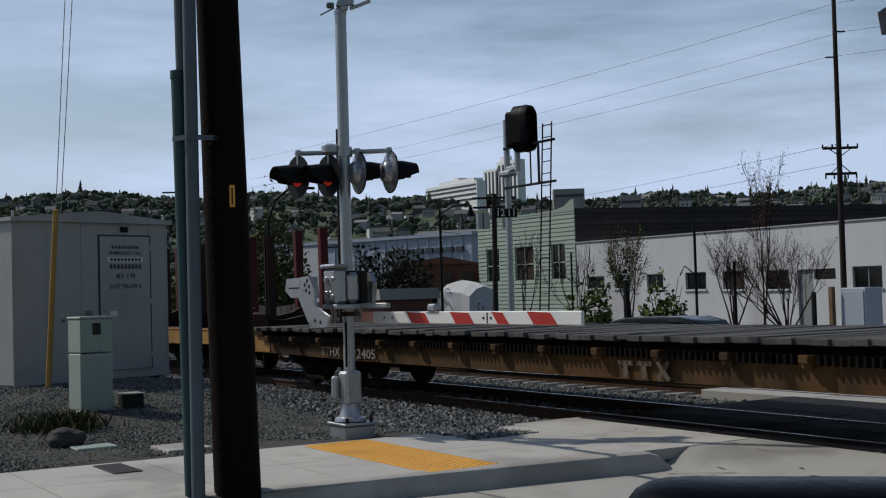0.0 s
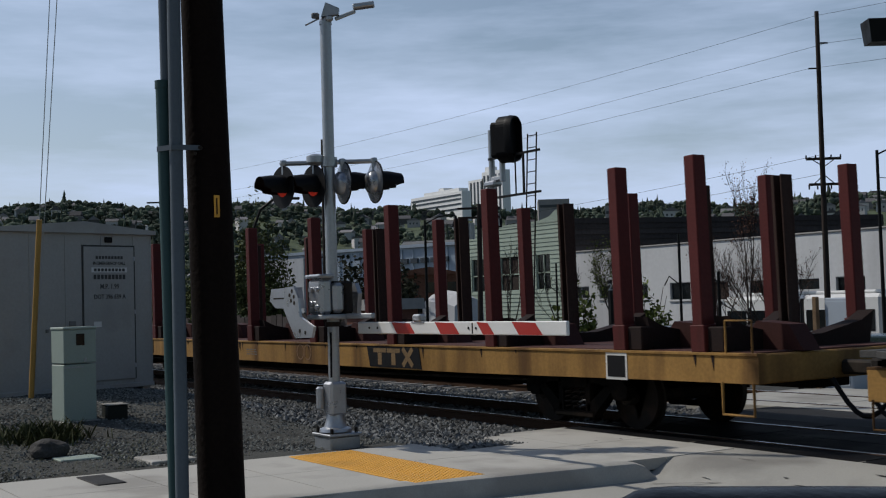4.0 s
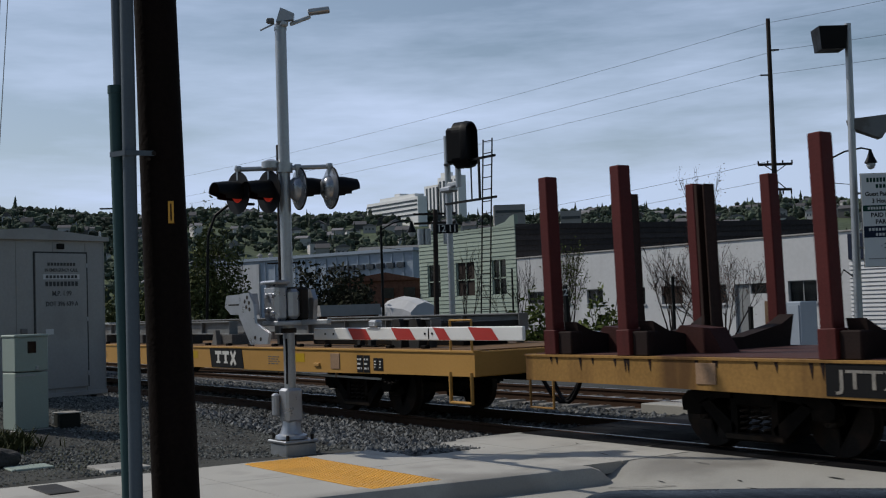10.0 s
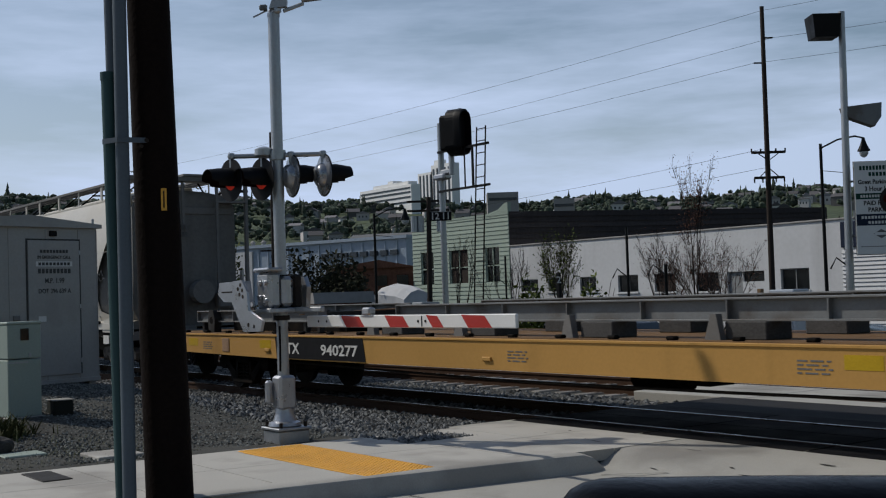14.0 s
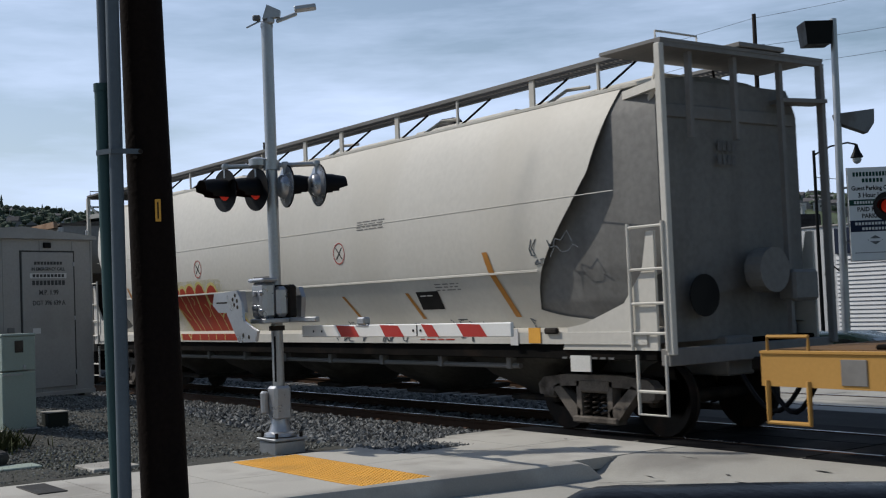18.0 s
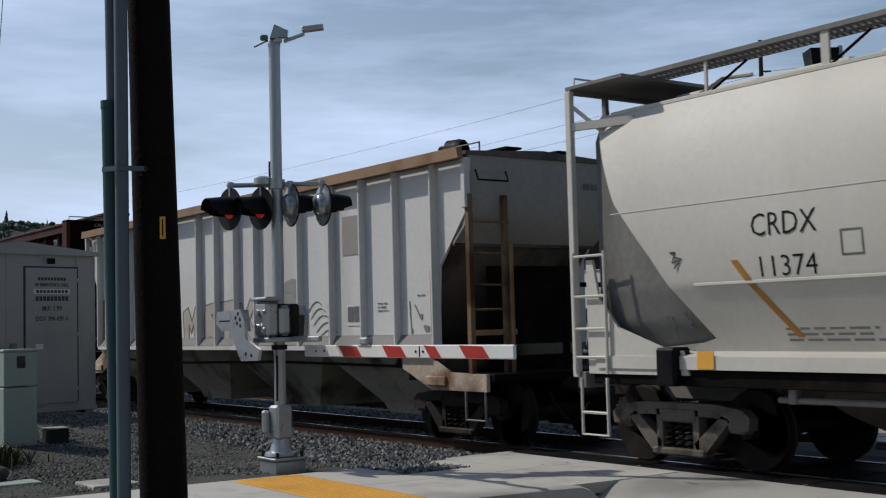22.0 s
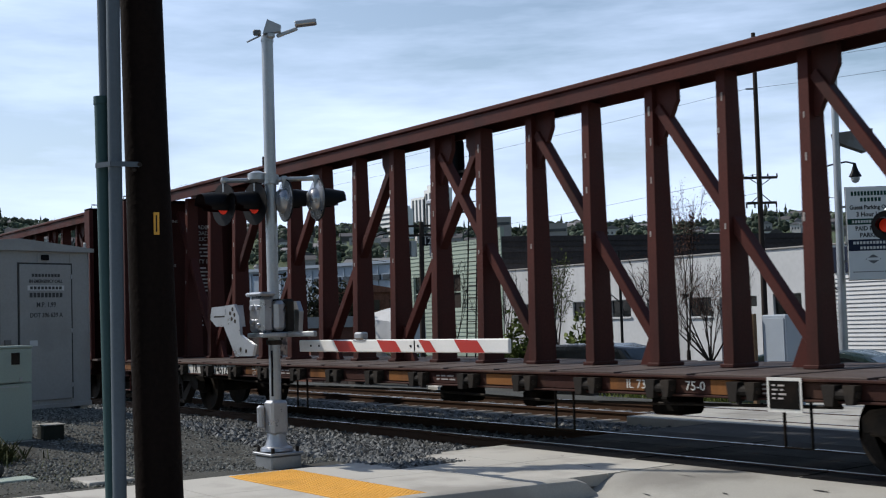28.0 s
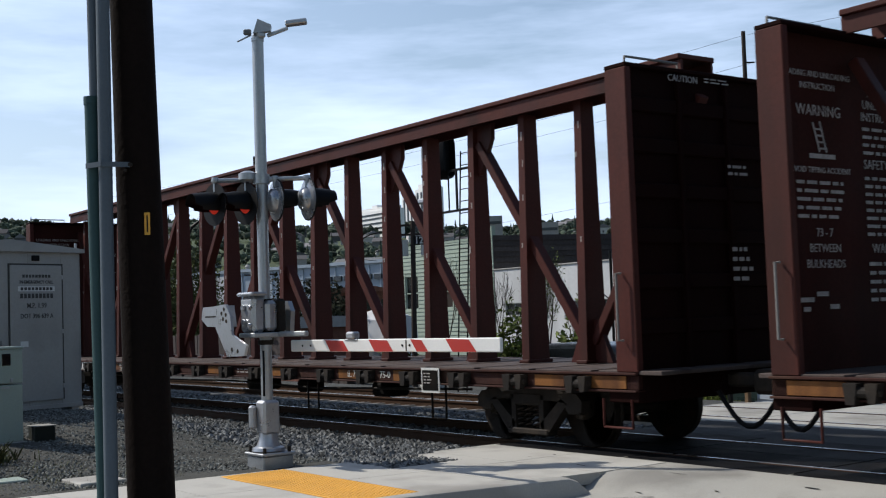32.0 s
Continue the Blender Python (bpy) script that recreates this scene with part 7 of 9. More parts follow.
# centre-beam flat cars
def car_beam(q, front_text):
    L = 23.1
    c = new_car("centrebeam_car", "red-brown centre-beam lumber car with tall end bulkheads", q, 0.457, (-9.0, 9.0))
    hl, hw, zt = L / 2, 1.42, 1.02
    for s in (-1, 1):
        part("side_sill", B().box(-hl, hl - 0.18, *sorted((s * hw, s * (hw - 0.08))), 0.812, zt - 0.032, 0.01), M_CBS, c, "red-brown side sill")
        for z0, z1 in ((zt - 0.03, zt), (0.785, 0.81)):
            part("sill_flange", B().box(-hl, hl - 0.18, *sorted((s * (hw + 0.05), s * (hw - 0.1))), z0, z1, 0.006), M_CBS, c)
    for k in range(20):
        x = -hl + 0.35 + k * (L - 0.7) / 19
        part("deck_plate", B().box(x - 0.53, x + 0.53, -hw + 0.02, hw - 0.02, zt - 0.03, zt + 0.02, 0.008), M_DECKC, c, "worn grey-brown deck plate")
    winch = B().cyl((-0.1, -hw - 0.07, 0.88), (0.1, -hw - 0.07, 0.88), 0.055, 10)
    winch.prism([(-0.05, 0.76), (0.05, 0.76), (0.08, 0.97), (-0.08, 0.97)], Matrix.Translation((-0.12, -hw + 0.02, 0)) @ Matrix.Rotation(radians(90), 4, "X"), 0.15)
    winch.prism([(-0.04, 0.78), (0.04, 0.78), (0.07, 0.97), (-0.07, 0.97)], Matrix.Translation((0.12, -hw + 0.02, 0)) @ Matrix.Rotation(radians(90), 4, "X"), 0.15)
    winch.cyl((0.12, -hw - 0.07, 0.88), (0.2, -hw - 0.07, 0.88), 0.035, 8)
    wm = winch.mesh("winch", M_TRUCK)
    for k in range(18):
        x = -hl + 1.15 + k * (L - 2.3) / 17
        part("winch", wm, None, c, at=pose(x, 0, 0))
    for k in range(0, 17):
        x = -hl + 1.15 + (k + 0.5) * (L - 2.3) / 17
        if k in (13, 14):
            continue
        if k % 2 == 0:
            part("reflector_plate", B().obox(face_near(x, -hw - 0.004, 0.9), 0.56, 0.14, 0.006), M_CBO, c, "faded orange reflector panel")
        elif k % 4 == 1:
            tiny_lines("stencil", c, face_near(x, -hw - 0.004, 0.9), 2, 0.5, 0.1, M_INKP)
    part("data_panel", B().obox(face_near(7.25, -hw - 0.06, 0.85), 0.44, 0.36, 0.01), M_INKW, c, "framed data panel")
    part("data_plate", B().obox(face_near(7.25, -hw - 0.068, 0.85), 0.38, 0.29, 0.006), M_DIRT_SHADE, c)
    words("stencil", "75-0", 0.15, M_INKW, c, face_near(5.98, -hw - 0.008, 0.9), 1.1, 0.002)
    part("reflector_plate", B().obox(face_near(6.42, -hw - 0.004, 0.9), 0.42, 0.16, 0.006), M_CBO, c, "faded orange reflector panel")
    tiny_lines("stencil", c, face_near(7.02, -hw - 0.004, 0.9), 3, 0.2, 0.14, M_INKP)
    tiny_lines("data_line", c, face_near(7.2, -hw - 0.074, 0.88), 4, 0.2, 0.18, M_INKP)
    words("stencil", "IL 73-0", 0.15, M_INKW, c, face_near(5.12, -hw - 0.008, 0.9), 1.1, 0.002)
    part("number_board", B().obox(face_near(-6.68, -hw - 0.014, 0.89), 2.16, 0.2, 0.006), M_INKW, c, "white number panel")
    words("car_mark", "TR", 0.26, M_INK, c, face_near(-7.42, -hw - 0.021, 0.89), 0.85, 0.002, 0.003)
    words("car_number", "874512", 0.26, M_INK, c, face_near(-6.28, -hw - 0.021, 0.89), 0.88, 0.002, 0.003)
    words("stencil", "LD LMT", 0.11, M_INKW, c, face_near(-4.7, -hw - 0.011, 0.95), 1.1, 0.002)
    words("stencil", "LT WT", 0.11, M_INKW, c, face_near(-4.7, -hw - 0.011, 0.85), 1.1, 0.002)
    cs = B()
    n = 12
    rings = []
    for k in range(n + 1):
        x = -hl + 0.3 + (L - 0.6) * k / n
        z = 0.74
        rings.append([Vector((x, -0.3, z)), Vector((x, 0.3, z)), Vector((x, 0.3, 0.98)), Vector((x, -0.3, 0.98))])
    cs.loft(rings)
    part("centre_sill", cs, M_DIRT_SHADE, c)
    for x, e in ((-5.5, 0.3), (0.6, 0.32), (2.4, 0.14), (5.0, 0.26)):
        part("brake_box", B().box(x - e, x + e, -0.9, -0.45, 0.5, 0.74, 0.05), M_DIRT_SHADE, c, "dark brake equipment box")
    part("air_pipe", B().tube([(-8.0, -0.95, 0.7), (-4.0, -1.0, 0.62), (0.0, -1.0, 0.66), (3.0, -0.95, 0.6), (7.6, -1.0, 0.7)], 0.02, 6), M_TRUCK, c)
    for x in (-3.05, 3.75, 7.35):
        stp = B()
        stp.tube([(x - 0.17, -hw + 0.01, 0.83), (x - 0.17, -hw + 0.01, 0.3), (x + 0.17, -hw + 0.01, 0.3), (x + 0.17, -hw + 0.01, 0.83)], 0.018, 6)
        part("side_step", stp, M_DIRT_SHADE, c)
    # centre truss
    zc = 4.70
    part("top_chord", B().box(-hl + 0.3, hl - 0.3, -0.34, 0.34, zc + 0.2, zc + 0.27, 0.012), M_CB, c, "wide top chord plate")
    for y in (-0.28, 0.28):
        part("chord_web", B().box(-hl + 0.3, hl - 0.3, y - 0.02, y + 0.02, zc, zc + 0.197, 0.004), M_CB, c)
    xs = {k: 0.47 + 1.236 * k for k in range(-9, 9)}
    pm = B()
    pm.loft([[Vector((a * 0.08, b * 0.2, 0)) for a, b in ((-1, -1), (1, -1), (1, 1), (-1, 1))], [Vector((a * 0.07, b * 0.12, zc - zt)) for a, b in ((-1, -1), (1, -1), (1, 1), (-1, 1))]])
    pm.box(-0.11, 0.11, -0.24, 0.24, 0, 0.05, 0.01)
    post_mesh = pm.mesh("post", M_CB)
    slots = []
    for sd in range(3):
        rs, slot = random.Random(sd), B()
        for z in (0.9, 1.7, 2.4, 2.9, 3.3):
            w = 0.2 - 0.08 * (z + 0.03) / 3.64
            e = rs.uniform(-0.07, 0.03)
            if rs.random() < 0.75:
                slot.box(e, e + rs.uniform(0.01, 0.035), -w - 0.006, -w + 0.02, z, z + rs.uniform(0.03, 0.13))
        slots.append(slot.mesh("worn_spot", M_PALER_SCUFF))
    for k, x in xs.items():
        part("post", post_mesh, None, c, at=pose(x, 0, zt + 0.02))
        part("worn_spot", slots[k % 3], None, c, "pale strap-worn spots", at=pose(x, 0, zt + 0.02))
    for k0, s in ((-1, 1), (1, 1), (3, 1), (5, 1), (0, -1), (-2, -1), (-4, -1), (-6, -1)):
        x, x2 = xs[k0], xs[k0 + 2 * s]
        part("diagonal", B().beam((x + s * 0.1, 0, zc - 0.25), (x2 - s * 0.08, 0, zt + 0.3), 0.17, 0.13, up=(0, 0, 1), c=0.01), M_CB, c)
        part("gusset", B().prism([(0.0, -0.75), (s * 0.12, -0.75), (s * 0.42, -0.2), (s * 0.42, 0.04), (0.0, 0.04)][::s], Matrix.Translation((x, 0.04, zc)) @ Matrix.Rotation(radians(90), 4, "X"), 0.08), M_CB, c)
        part("foot_gusset", B().prism([(0.0, 0.0), (0.0, 0.6), (-s * 0.14, 0.6), (-s * 0.42, 0.0)][::s], Matrix.Translation((x2, 0.04, zt + 0.03)) @ Matrix.Rotation(radians(90), 4, "X"), 0.08), M_CB, c)
    for x, x2, s in ((-hl + 0.25, xs[-8], 1), (hl - 0.25, xs[7], -1)):
        part("diagonal", B().beam((x, 0, zc - 0.25), (x2 - s * 0.08, 0, zt + 0.3), 0.17, 0.13, c=0.01), M_CB, c)
        part("foot_gusset", B().prism([(0.0, 0.0), (0.0, 0.6), (-s * 0.14, 0.6), (-s * 0.42, 0.0)][::s], Matrix.Translation((x2, 0.04, zt + 0.03)) @ Matrix.Rotation(radians(90), 4, "X"), 0.08), M_CB, c)
    # bulkheads
    for s in (-1, 1):
        zb = 4.68
        he = hl - (0.18 if s > 0 else 0.0)
        # front sheet, ribs and cap: shade painted as a darker brown than the posts
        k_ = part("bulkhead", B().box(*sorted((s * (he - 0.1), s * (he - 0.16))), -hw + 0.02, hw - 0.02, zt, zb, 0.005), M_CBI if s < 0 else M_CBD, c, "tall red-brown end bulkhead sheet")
        for y in (-hw, hw - 0.1):
            part("corner_post", B().box(*sorted((s * he, s * (he - 0.36))), y, y + 0.1, zt, zb, 0.012), M_CB, k_)
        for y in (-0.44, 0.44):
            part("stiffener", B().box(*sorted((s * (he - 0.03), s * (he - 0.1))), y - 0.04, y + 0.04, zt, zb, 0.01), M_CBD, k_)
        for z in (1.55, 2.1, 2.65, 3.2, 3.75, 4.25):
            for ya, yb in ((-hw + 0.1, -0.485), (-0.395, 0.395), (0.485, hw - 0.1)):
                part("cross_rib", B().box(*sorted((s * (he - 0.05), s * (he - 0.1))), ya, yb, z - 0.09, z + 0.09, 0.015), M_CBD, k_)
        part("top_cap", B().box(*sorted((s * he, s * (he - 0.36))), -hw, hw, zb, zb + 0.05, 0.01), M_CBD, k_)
        for pts in ([(s * (he - 0.2), -hw - 0.02, 2.2), (s * (he - 0.2), -hw - 0.1, 2.2), (s * (he - 0.2), -hw - 0.1, 1.4), (s * (he - 0.2), -hw - 0.02, 1.4)], [(s * (he - 0.1), -hw + 0.1, zb + 0.05), (s * (he - 0.1), -hw + 0.1, zb + 0.14), (s * (he - 0.1), -0.4, zb + 0.14), (s * (he - 0.1), -0.4, zb + 0.05)]):
            part("grab_iron", B().tube(pts, 0.016, 6), M_HOPD, k_)
        # end sill uses the same darkened brown for its shaded face
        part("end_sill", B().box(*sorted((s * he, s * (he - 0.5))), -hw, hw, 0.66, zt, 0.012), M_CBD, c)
        st = B()
        grab(st, s * (he - 0.6), s * (he - 0.12), -hw, 0.36, 0.7, 0.018)
        part("sill_step", st, M_CB, c)
        coupler(c, s * hl, s)
        part("corner_reflector", B().obox(face_near(s * (he - 0.55), -hw - 0.006, 0.9), 0.7, 0.15, 0.006), M_CBO, c, "orange reflector panel")
    # lettering on the inner face of the rear bulkhead and on the front one
    xi = -hl + 0.165
    tx = lambda txt, y, z, sz: words("warning_text", txt, sz, M_INKP, k_text, face_front(xi, y, z), 0.95, 0.002)
    k_text = [o for o in c.children if o.name.startswith("bulkhead")][0]
    for txt, z, sz in (("LOADING AND UNLOADING", 4.25, 0.095), ("INSTRUCTION", 4.12, 0.1), ("WARNING", 3.85, 0.17), ("AVOID TIPPING ACCIDENT", 3.2, 0.09), ("BETWEEN", 2.35, 0.13), ("BULKHEADS", 2.18, 0.13), ("73 - 7", 2.52, 0.13)):
        tx(txt, -0.6, z, sz)
    mk = B().beam((xi + 0.004, -0.72, 3.72), (xi + 0.004, -0.62, 3.4), 0.004, 0.025).beam((xi + 0.004, -0.6, 3.74), (xi + 0.004, -0.5, 3.4), 0.004, 0.025).box(xi + 0.002, xi + 0.006, -0.8, -0.35, 3.33, 3.38)
    for k in range(4):
        mk.box(xi + 0.002, xi + 0.006, -0.71 + 0.03 * k, -0.58 + 0.03 * k, 3.64 - 0.07 * k, 3.66 - 0.07 * k)
    part("pictogram", mk, M_INKP, k_text)
    tiny_lines("warning_line", k_text, face_front(xi + 0.005, -0.6, 2.88), 5, 0.9, 0.46, M_INKP)
    tx("SAFETY FIRST", 0.6, 3.3, 0.15)
    for txt, z in (("LOADING", 4.12), ("UNLOADING", 3.98), ("INSTRUCTION", 3.84)):
        tx(txt, 0.6, z, 0.14)
    tx("WARNING", 0.6, 2.35, 0.15)
    for z, h, nn in ((3.57, 0.36, 4), (2.83, 0.72, 8), (1.98, 0.5, 5)):
        tiny_lines("warning_line", k_text, face_front(xi + 0.005, 0.6, z), nn, 0.85, h, M_INKP)
    for y, z, w in ((-1.0, 1.8, 0.3), (-0.7, 1.86, 0.2), (-0.5, 1.72, 0.16), (0.85, 1.8, 0.14), (-0.98, 1.7, 0.12)):
        part("scuff", B().obox(face_front(xi + 0.004, y, z), w, 0.05, 0.003), M_INKP, k_text, "pale scuff mark")
    kf = [o for o in c.children if o.name.startswith("bulkhead")][1]
    words("warning_text", "CAUTION", 0.12, M_INKP, kf, face_front(hl - 0.18 + 0.006, -0.42, 4.6), 1.0, 0.002)
    tiny_lines("warning_line", kf, face_front(hl - 0.18 + 0.012, 0.22, 4.62), 2, 0.5, 0.08, M_INKP)
    if front_text:
        part("number_plate", B().obox(face_front(hl - 0.18 + 0.006, 0.1, 3.7), 0.36, 0.32, 0.006), mat("grey_plate", (0.2, 0.185, 0.175), 0.7), kf)
        tiny_lines("data_line", kf, face_front(hl - 0.18 + 0.012, 0.1, 3.7), 2, 0.3, 0.25, M_INK)
    else:
        tiny_lines("data_line", kf, face_front(hl - 0.18 + 0.012, 0.55, 3.5), 2, 0.42, 0.18, M_INKP)
    tiny_lines("warning_line", kf, face_front(hl - 0.18 + 0.012, 0.55, 2.3), 4, 0.4, 0.5, M_INKP)
    return c


car_beam(-132.55, True)
car_beam(-157.4, False)


def car_last():
    L = 18.0
    c = new_car("box_car", "dark brown boxcar with a grey roof", -179.8, 0.457, (-6.6, 6.6))
    b = B().box(-L / 2, L / 2, -1.5, 1.5, 1.0, 4.35, 0.02)
    part("body", b, M_CBD, c)
    for k in range(16):
        x = -L / 2 + 0.4 + k * 1.14
        part("rib", B().box(x - 0.05, x + 0.05, -1.56, -1.5, 1.05, 4.2, 0.01), M_CBD, c)
    rf = B()
    pr = [(-1.55, 4.33), (0, 4.55), (1.55, 4.33), (1.5, 4.3), (-1.5, 4.3)]
    rf.loft([[Vector((x, y, z)) for y, z in pr] for x in (-L / 2 - 0.05, L / 2 + 0.05)])
    part("roof", rf, M_GREYST, c, "grey galvanised roof")
    part("door", B().box(-1.5, 1.5, -1.6, -1.54, 1.1, 4.15, 0.01), M_CBD, c)
    for s in (-1, 1):
        coupler(c, s * L / 2, s)


car_last()


def motions():
    ts = [0.5 * k for k in range(65)]
    for c, q in CARS:
        walk(c, [(t, pose(q + gone(t), YC, 0)) for t in ts])
    tw = [4 * k / 30 for k in range(241)]
    for w, o, r in WHEELSETS:
        walk(w, [(t, pose(o, 0, r, 0, math.degrees(gone(t) / r), 0)) for t in tw])
    for ob, rows in MOVERS:
        walk(ob, rows)


# ---- beyond the railway ----
MOVERS = []
M_WALLW = mat("white_wall_paint", (0.52, 0.525, 0.53), 0.8, scale=0.4, vary=0.08, fine=4, bump=0.05, stain=(0.302, 0.295, 0.289), amount=0.5, streak=True)
M_SIDING = mat("pale_green_siding", (0.278, 0.331, 0.278), 0.75, scale=0.6, vary=0.08, fine=6, jitter=0.05)
M_DARKBRD = mat("dark_brown_boards", (0.055, 0.046, 0.044), 0.85, scale=0.8, vary=0.3, fine=5, jitter=0.25)
M_WIN = mat("window_dark", (0.008, 0.010, 0.011), 0.15, scale=1, vary=0.3, bump=0)
M_FRAME = mat("window_frame", (0.216, 0.223, 0.223), 0.6)
M_NAVY = mat("navy_panel", (0.011, 0.017, 0.037), 0.6, vary=0.1)
M_BLUEB = mat("blue_grey_metal", (0.33, 0.385, 0.45), 0.6, scale=0.2, vary=0.12, fine=2, bump=0.05)
M_BRICK = mat("red_brick_far", (0.13, 0.06, 0.045), 0.9, scale=0.5, vary=0.25, fine=6)
M_RUSTROOF = mat("rust_red_shed", (0.16, 0.075, 0.05), 0.9, scale=0.7, vary=0.4, fine=5)
M_PALER = mat("pale_roof", (0.292, 0.279, 0.266), 0.8, scale=0.3, vary=0.12, fine=3)
M_DARKST = mat("dark_street_paint", (0.004, 0.004, 0.004), 0.5)
M_FARPOLE = mat("weathered_pole_wood", (0.035, 0.027, 0.023), 0.9, scale=2, vary=0.3, fine=20, bump=0.2, streak=True, stain=(0.07, 0.058, 0.05), amount=0.4)
M_BARK = mat("bark", (0.035, 0.027, 0.023), 0.9, scale=5, vary=0.3, bump=0.3)
M_LEAF = mat("spring_leaves", (0.07, 0.09, 0.018), 0.7, scale=3, vary=0.2, jitter=0.45, island=True, bump=0)
M_BUD = mat("red_buds", (0.12, 0.06, 0.042), 0.8, scale=3, jitter=0.4, island=True, bump=0)
# Woods and grass colours are lifted slightly to stand for distance haze.
M_WOODS = mat("hillside_woods", (0.055, 0.07, 0.05), 0.95, scale=0.3, vary=0.5, fine=1.1, jitter=0.6, island=True, bump=0)
M_HILL = mat("hillside_grass", (0.075, 0.095, 0.055), 0.95, scale=0.03, vary=0.45, fine=0.25, bump=0)
M_HOUSE = mat("house_walls", (0.33, 0.32, 0.315), 0.9, scale=0.05, vary=0.1, jitter=0.75, island=True, bump=0)
M_ROOFS = mat("house_roofs", (0.15, 0.145, 0.15), 0.9, scale=0.05, vary=0.1, jitter=0.6, island=True, bump=0)
M_HOSP = mat("pale_concrete_far", (0.78, 0.78, 0.77), 0.8, scale=0.05, vary=0.06, bump=0)
M_GLASSF = mat("far_glazing", (0.030, 0.039, 0.048), 0.3, bump=0)


def skyline(az):
    """Elevation in degrees of the hill against the bearing left of +y."""
    return 4.5 + 0.6 * smooth(48, 68, az) + 0.15 * math.sin(az * 0.7) - 1.2 * smooth(36, 10, az) - 1.0 * smooth(84, 110, az)


def hill_z(az, r):
    top = 1150 * math.tan(radians(skyline(az) - 0.62))
    return -1.4 + top * smooth(330, 1180, r) ** 0.85


def polar(az, r):
    a = radians(az)
    return -r * math.sin(a), r * math.cos(a)


def build_hill():
    b = B()
    azs = [-10 + 2.5 * k for k in range(53)]
    rs = [300, 360, 430, 510, 600, 700, 800, 900, 1000, 1100, 1200, 1500, 2200]
    vs = [(*polar(a, r), hill_z(a, min(r, 1200)) - (6 if r > 1300 else 0) - (0.5 if r == 300 else 0)) for a in azs for r in rs]
    n = len(rs)
    b.add(vs, [(i * n + j, i * n + j + 1, (i + 1) * n + j + 1, (i + 1) * n + j) for i in range(len(azs) - 1) for j in range(n - 1)])
    tagged(part("hill", b, M_HILL, smooth=60), "grassy built-up hillside far beyond the railway", "hill", kind="structure")
    r = random.Random(31)
    tv, tf = [], []
    ico = [(0, 0, 1), (0.89, 0, 0.45), (0.28, 0.85, 0.45), (-0.72, 0.53, 0.45), (-0.72, -0.53, 0.45), (0.28, -0.85, 0.45), (0.72, 0.53, -0.45), (-0.28, 0.85, -0.45), (-0.89, 0, -0.45), (-0.28, -0.85, -0.45), (0.72, -0.53, -0.45), (0, 0, -1)]
    fac = [(0, 1, 2), (0, 2, 3), (0, 3, 4), (0, 4, 5), (0, 5, 1), (1, 6, 2), (2, 7, 3), (3, 8, 4), (4, 9, 5), (5, 10, 1), (2, 6, 7), (3, 7, 8), (4, 8, 9), (5, 9, 10), (1, 10, 6), (11, 7, 6), (11, 8, 7), (11, 9, 8), (11, 10, 9), (11, 6, 10)]

    def clump(x, y, z, s, h):
        o = len(tv)
        for a, e, d in ico:
            k = r.uniform(0.75, 1.2)
            tv.append((x + a * s * k, y + e * s * k, z + d * h * k))
        tf.extend((p + o, q + o, w + o) for p, q, w in fac)

    def cone(x, y, z, s, h):
        for lv in range(7):
            o = len(tv)
            zz, ss = z + h * (0.1 + 0.12 * lv), s * (1 - 0.13 * lv)
            for k in range(7):
                a = 2 * math.pi * k / 7 + lv * 1.7
                q = r.uniform(0.55, 1.2)
                tv.append((x + math.cos(a) * ss * q, y + math.sin(a) * ss * q, zz - r.uniform(0, 0.06) * h))
            tv.append((x, y, zz + h * 0.2))
            tf.extend((o + k, o + (k + 1) % 7, o + 7) for k in range(7))

    def broad(x, y, z, s):
        """A round-headed tree: a cluster of uneven clumps."""
        for _k in range(7):
            q = s * r.uniform(0.3, 0.62)
            clump(x + r.uniform(-s, s) * 0.75, y + r.uniform(-s, s) * 0.75, z + s * r.uniform(0.5, 1.5), q, q * r.uniform(0.7, 1.1))
    for _ in range(4600):
        az, rad = r.uniform(22, 92), 380 + 800 * r.random() ** 0.8
        x, y = polar(az, rad)
        z = hill_z(az, rad)
        if noise.noise((x * 0.008, y * 0.008, 3)) < -0.25:
            continue
        if r.random() < 0.12:
            cone(x, y, z, r.uniform(2.2, 3.6), r.uniform(8, 15))
        else:
            broad(x, y, z, r.uniform(2.4, 6.0) * (0.7 + 0.3 * rad / 1180))
    # trees that stand up along the skyline
    for _ in range(330):
        az = r.uniform(24, 90)
        x, y = polar(az, r.uniform(1120, 1190))
        z = hill_z(az, 1180)
        if noise.noise((az * 0.55, 0, 8)) < -0.15:
            continue
        if r.random() < 0.2:
            cone(x, y, z - 3, r.uniform(2.6, 4.2), r.uniform(9, 17))
        else:
            broad(x, y, z - 2, r.uniform(3.5, 6.5))
    for az, h in ((74.3, 24), (77.5, 18), (71.6, 15), (50.2, 15), (47.3, 14), (45.1, 18), (39.5, 17), (38.9, 22), (38.4, 16), (38.0, 19), (69.5, 16), (42.5, 15)):
        x, y = polar(az, 1130)
        cone(x, y, hill_z(az, 1150) - 2, h * 0.26, h)
    me = bpy.data.meshes.new("hillside_trees")
    me.from_pydata(tv, [], tf)
    me.materials.append(M_WOODS)
    tagged(new("hillside_trees", me), "dark evergreen and budding trees covering the far hillside", "trees", kind="stuff")
    # houses
    hb = B()
    for k in range(620):
        az, rad = r.uniform(26, 90), 420 + 740 * r.random() ** 0.6
        x, y = polar(az, rad)
        z = hill_z(az, rad)
        w, d, h = r.uniform(2.6, 6.0), r.uniform(2.4, 4.5), r.uniform(3.0, 6.5)
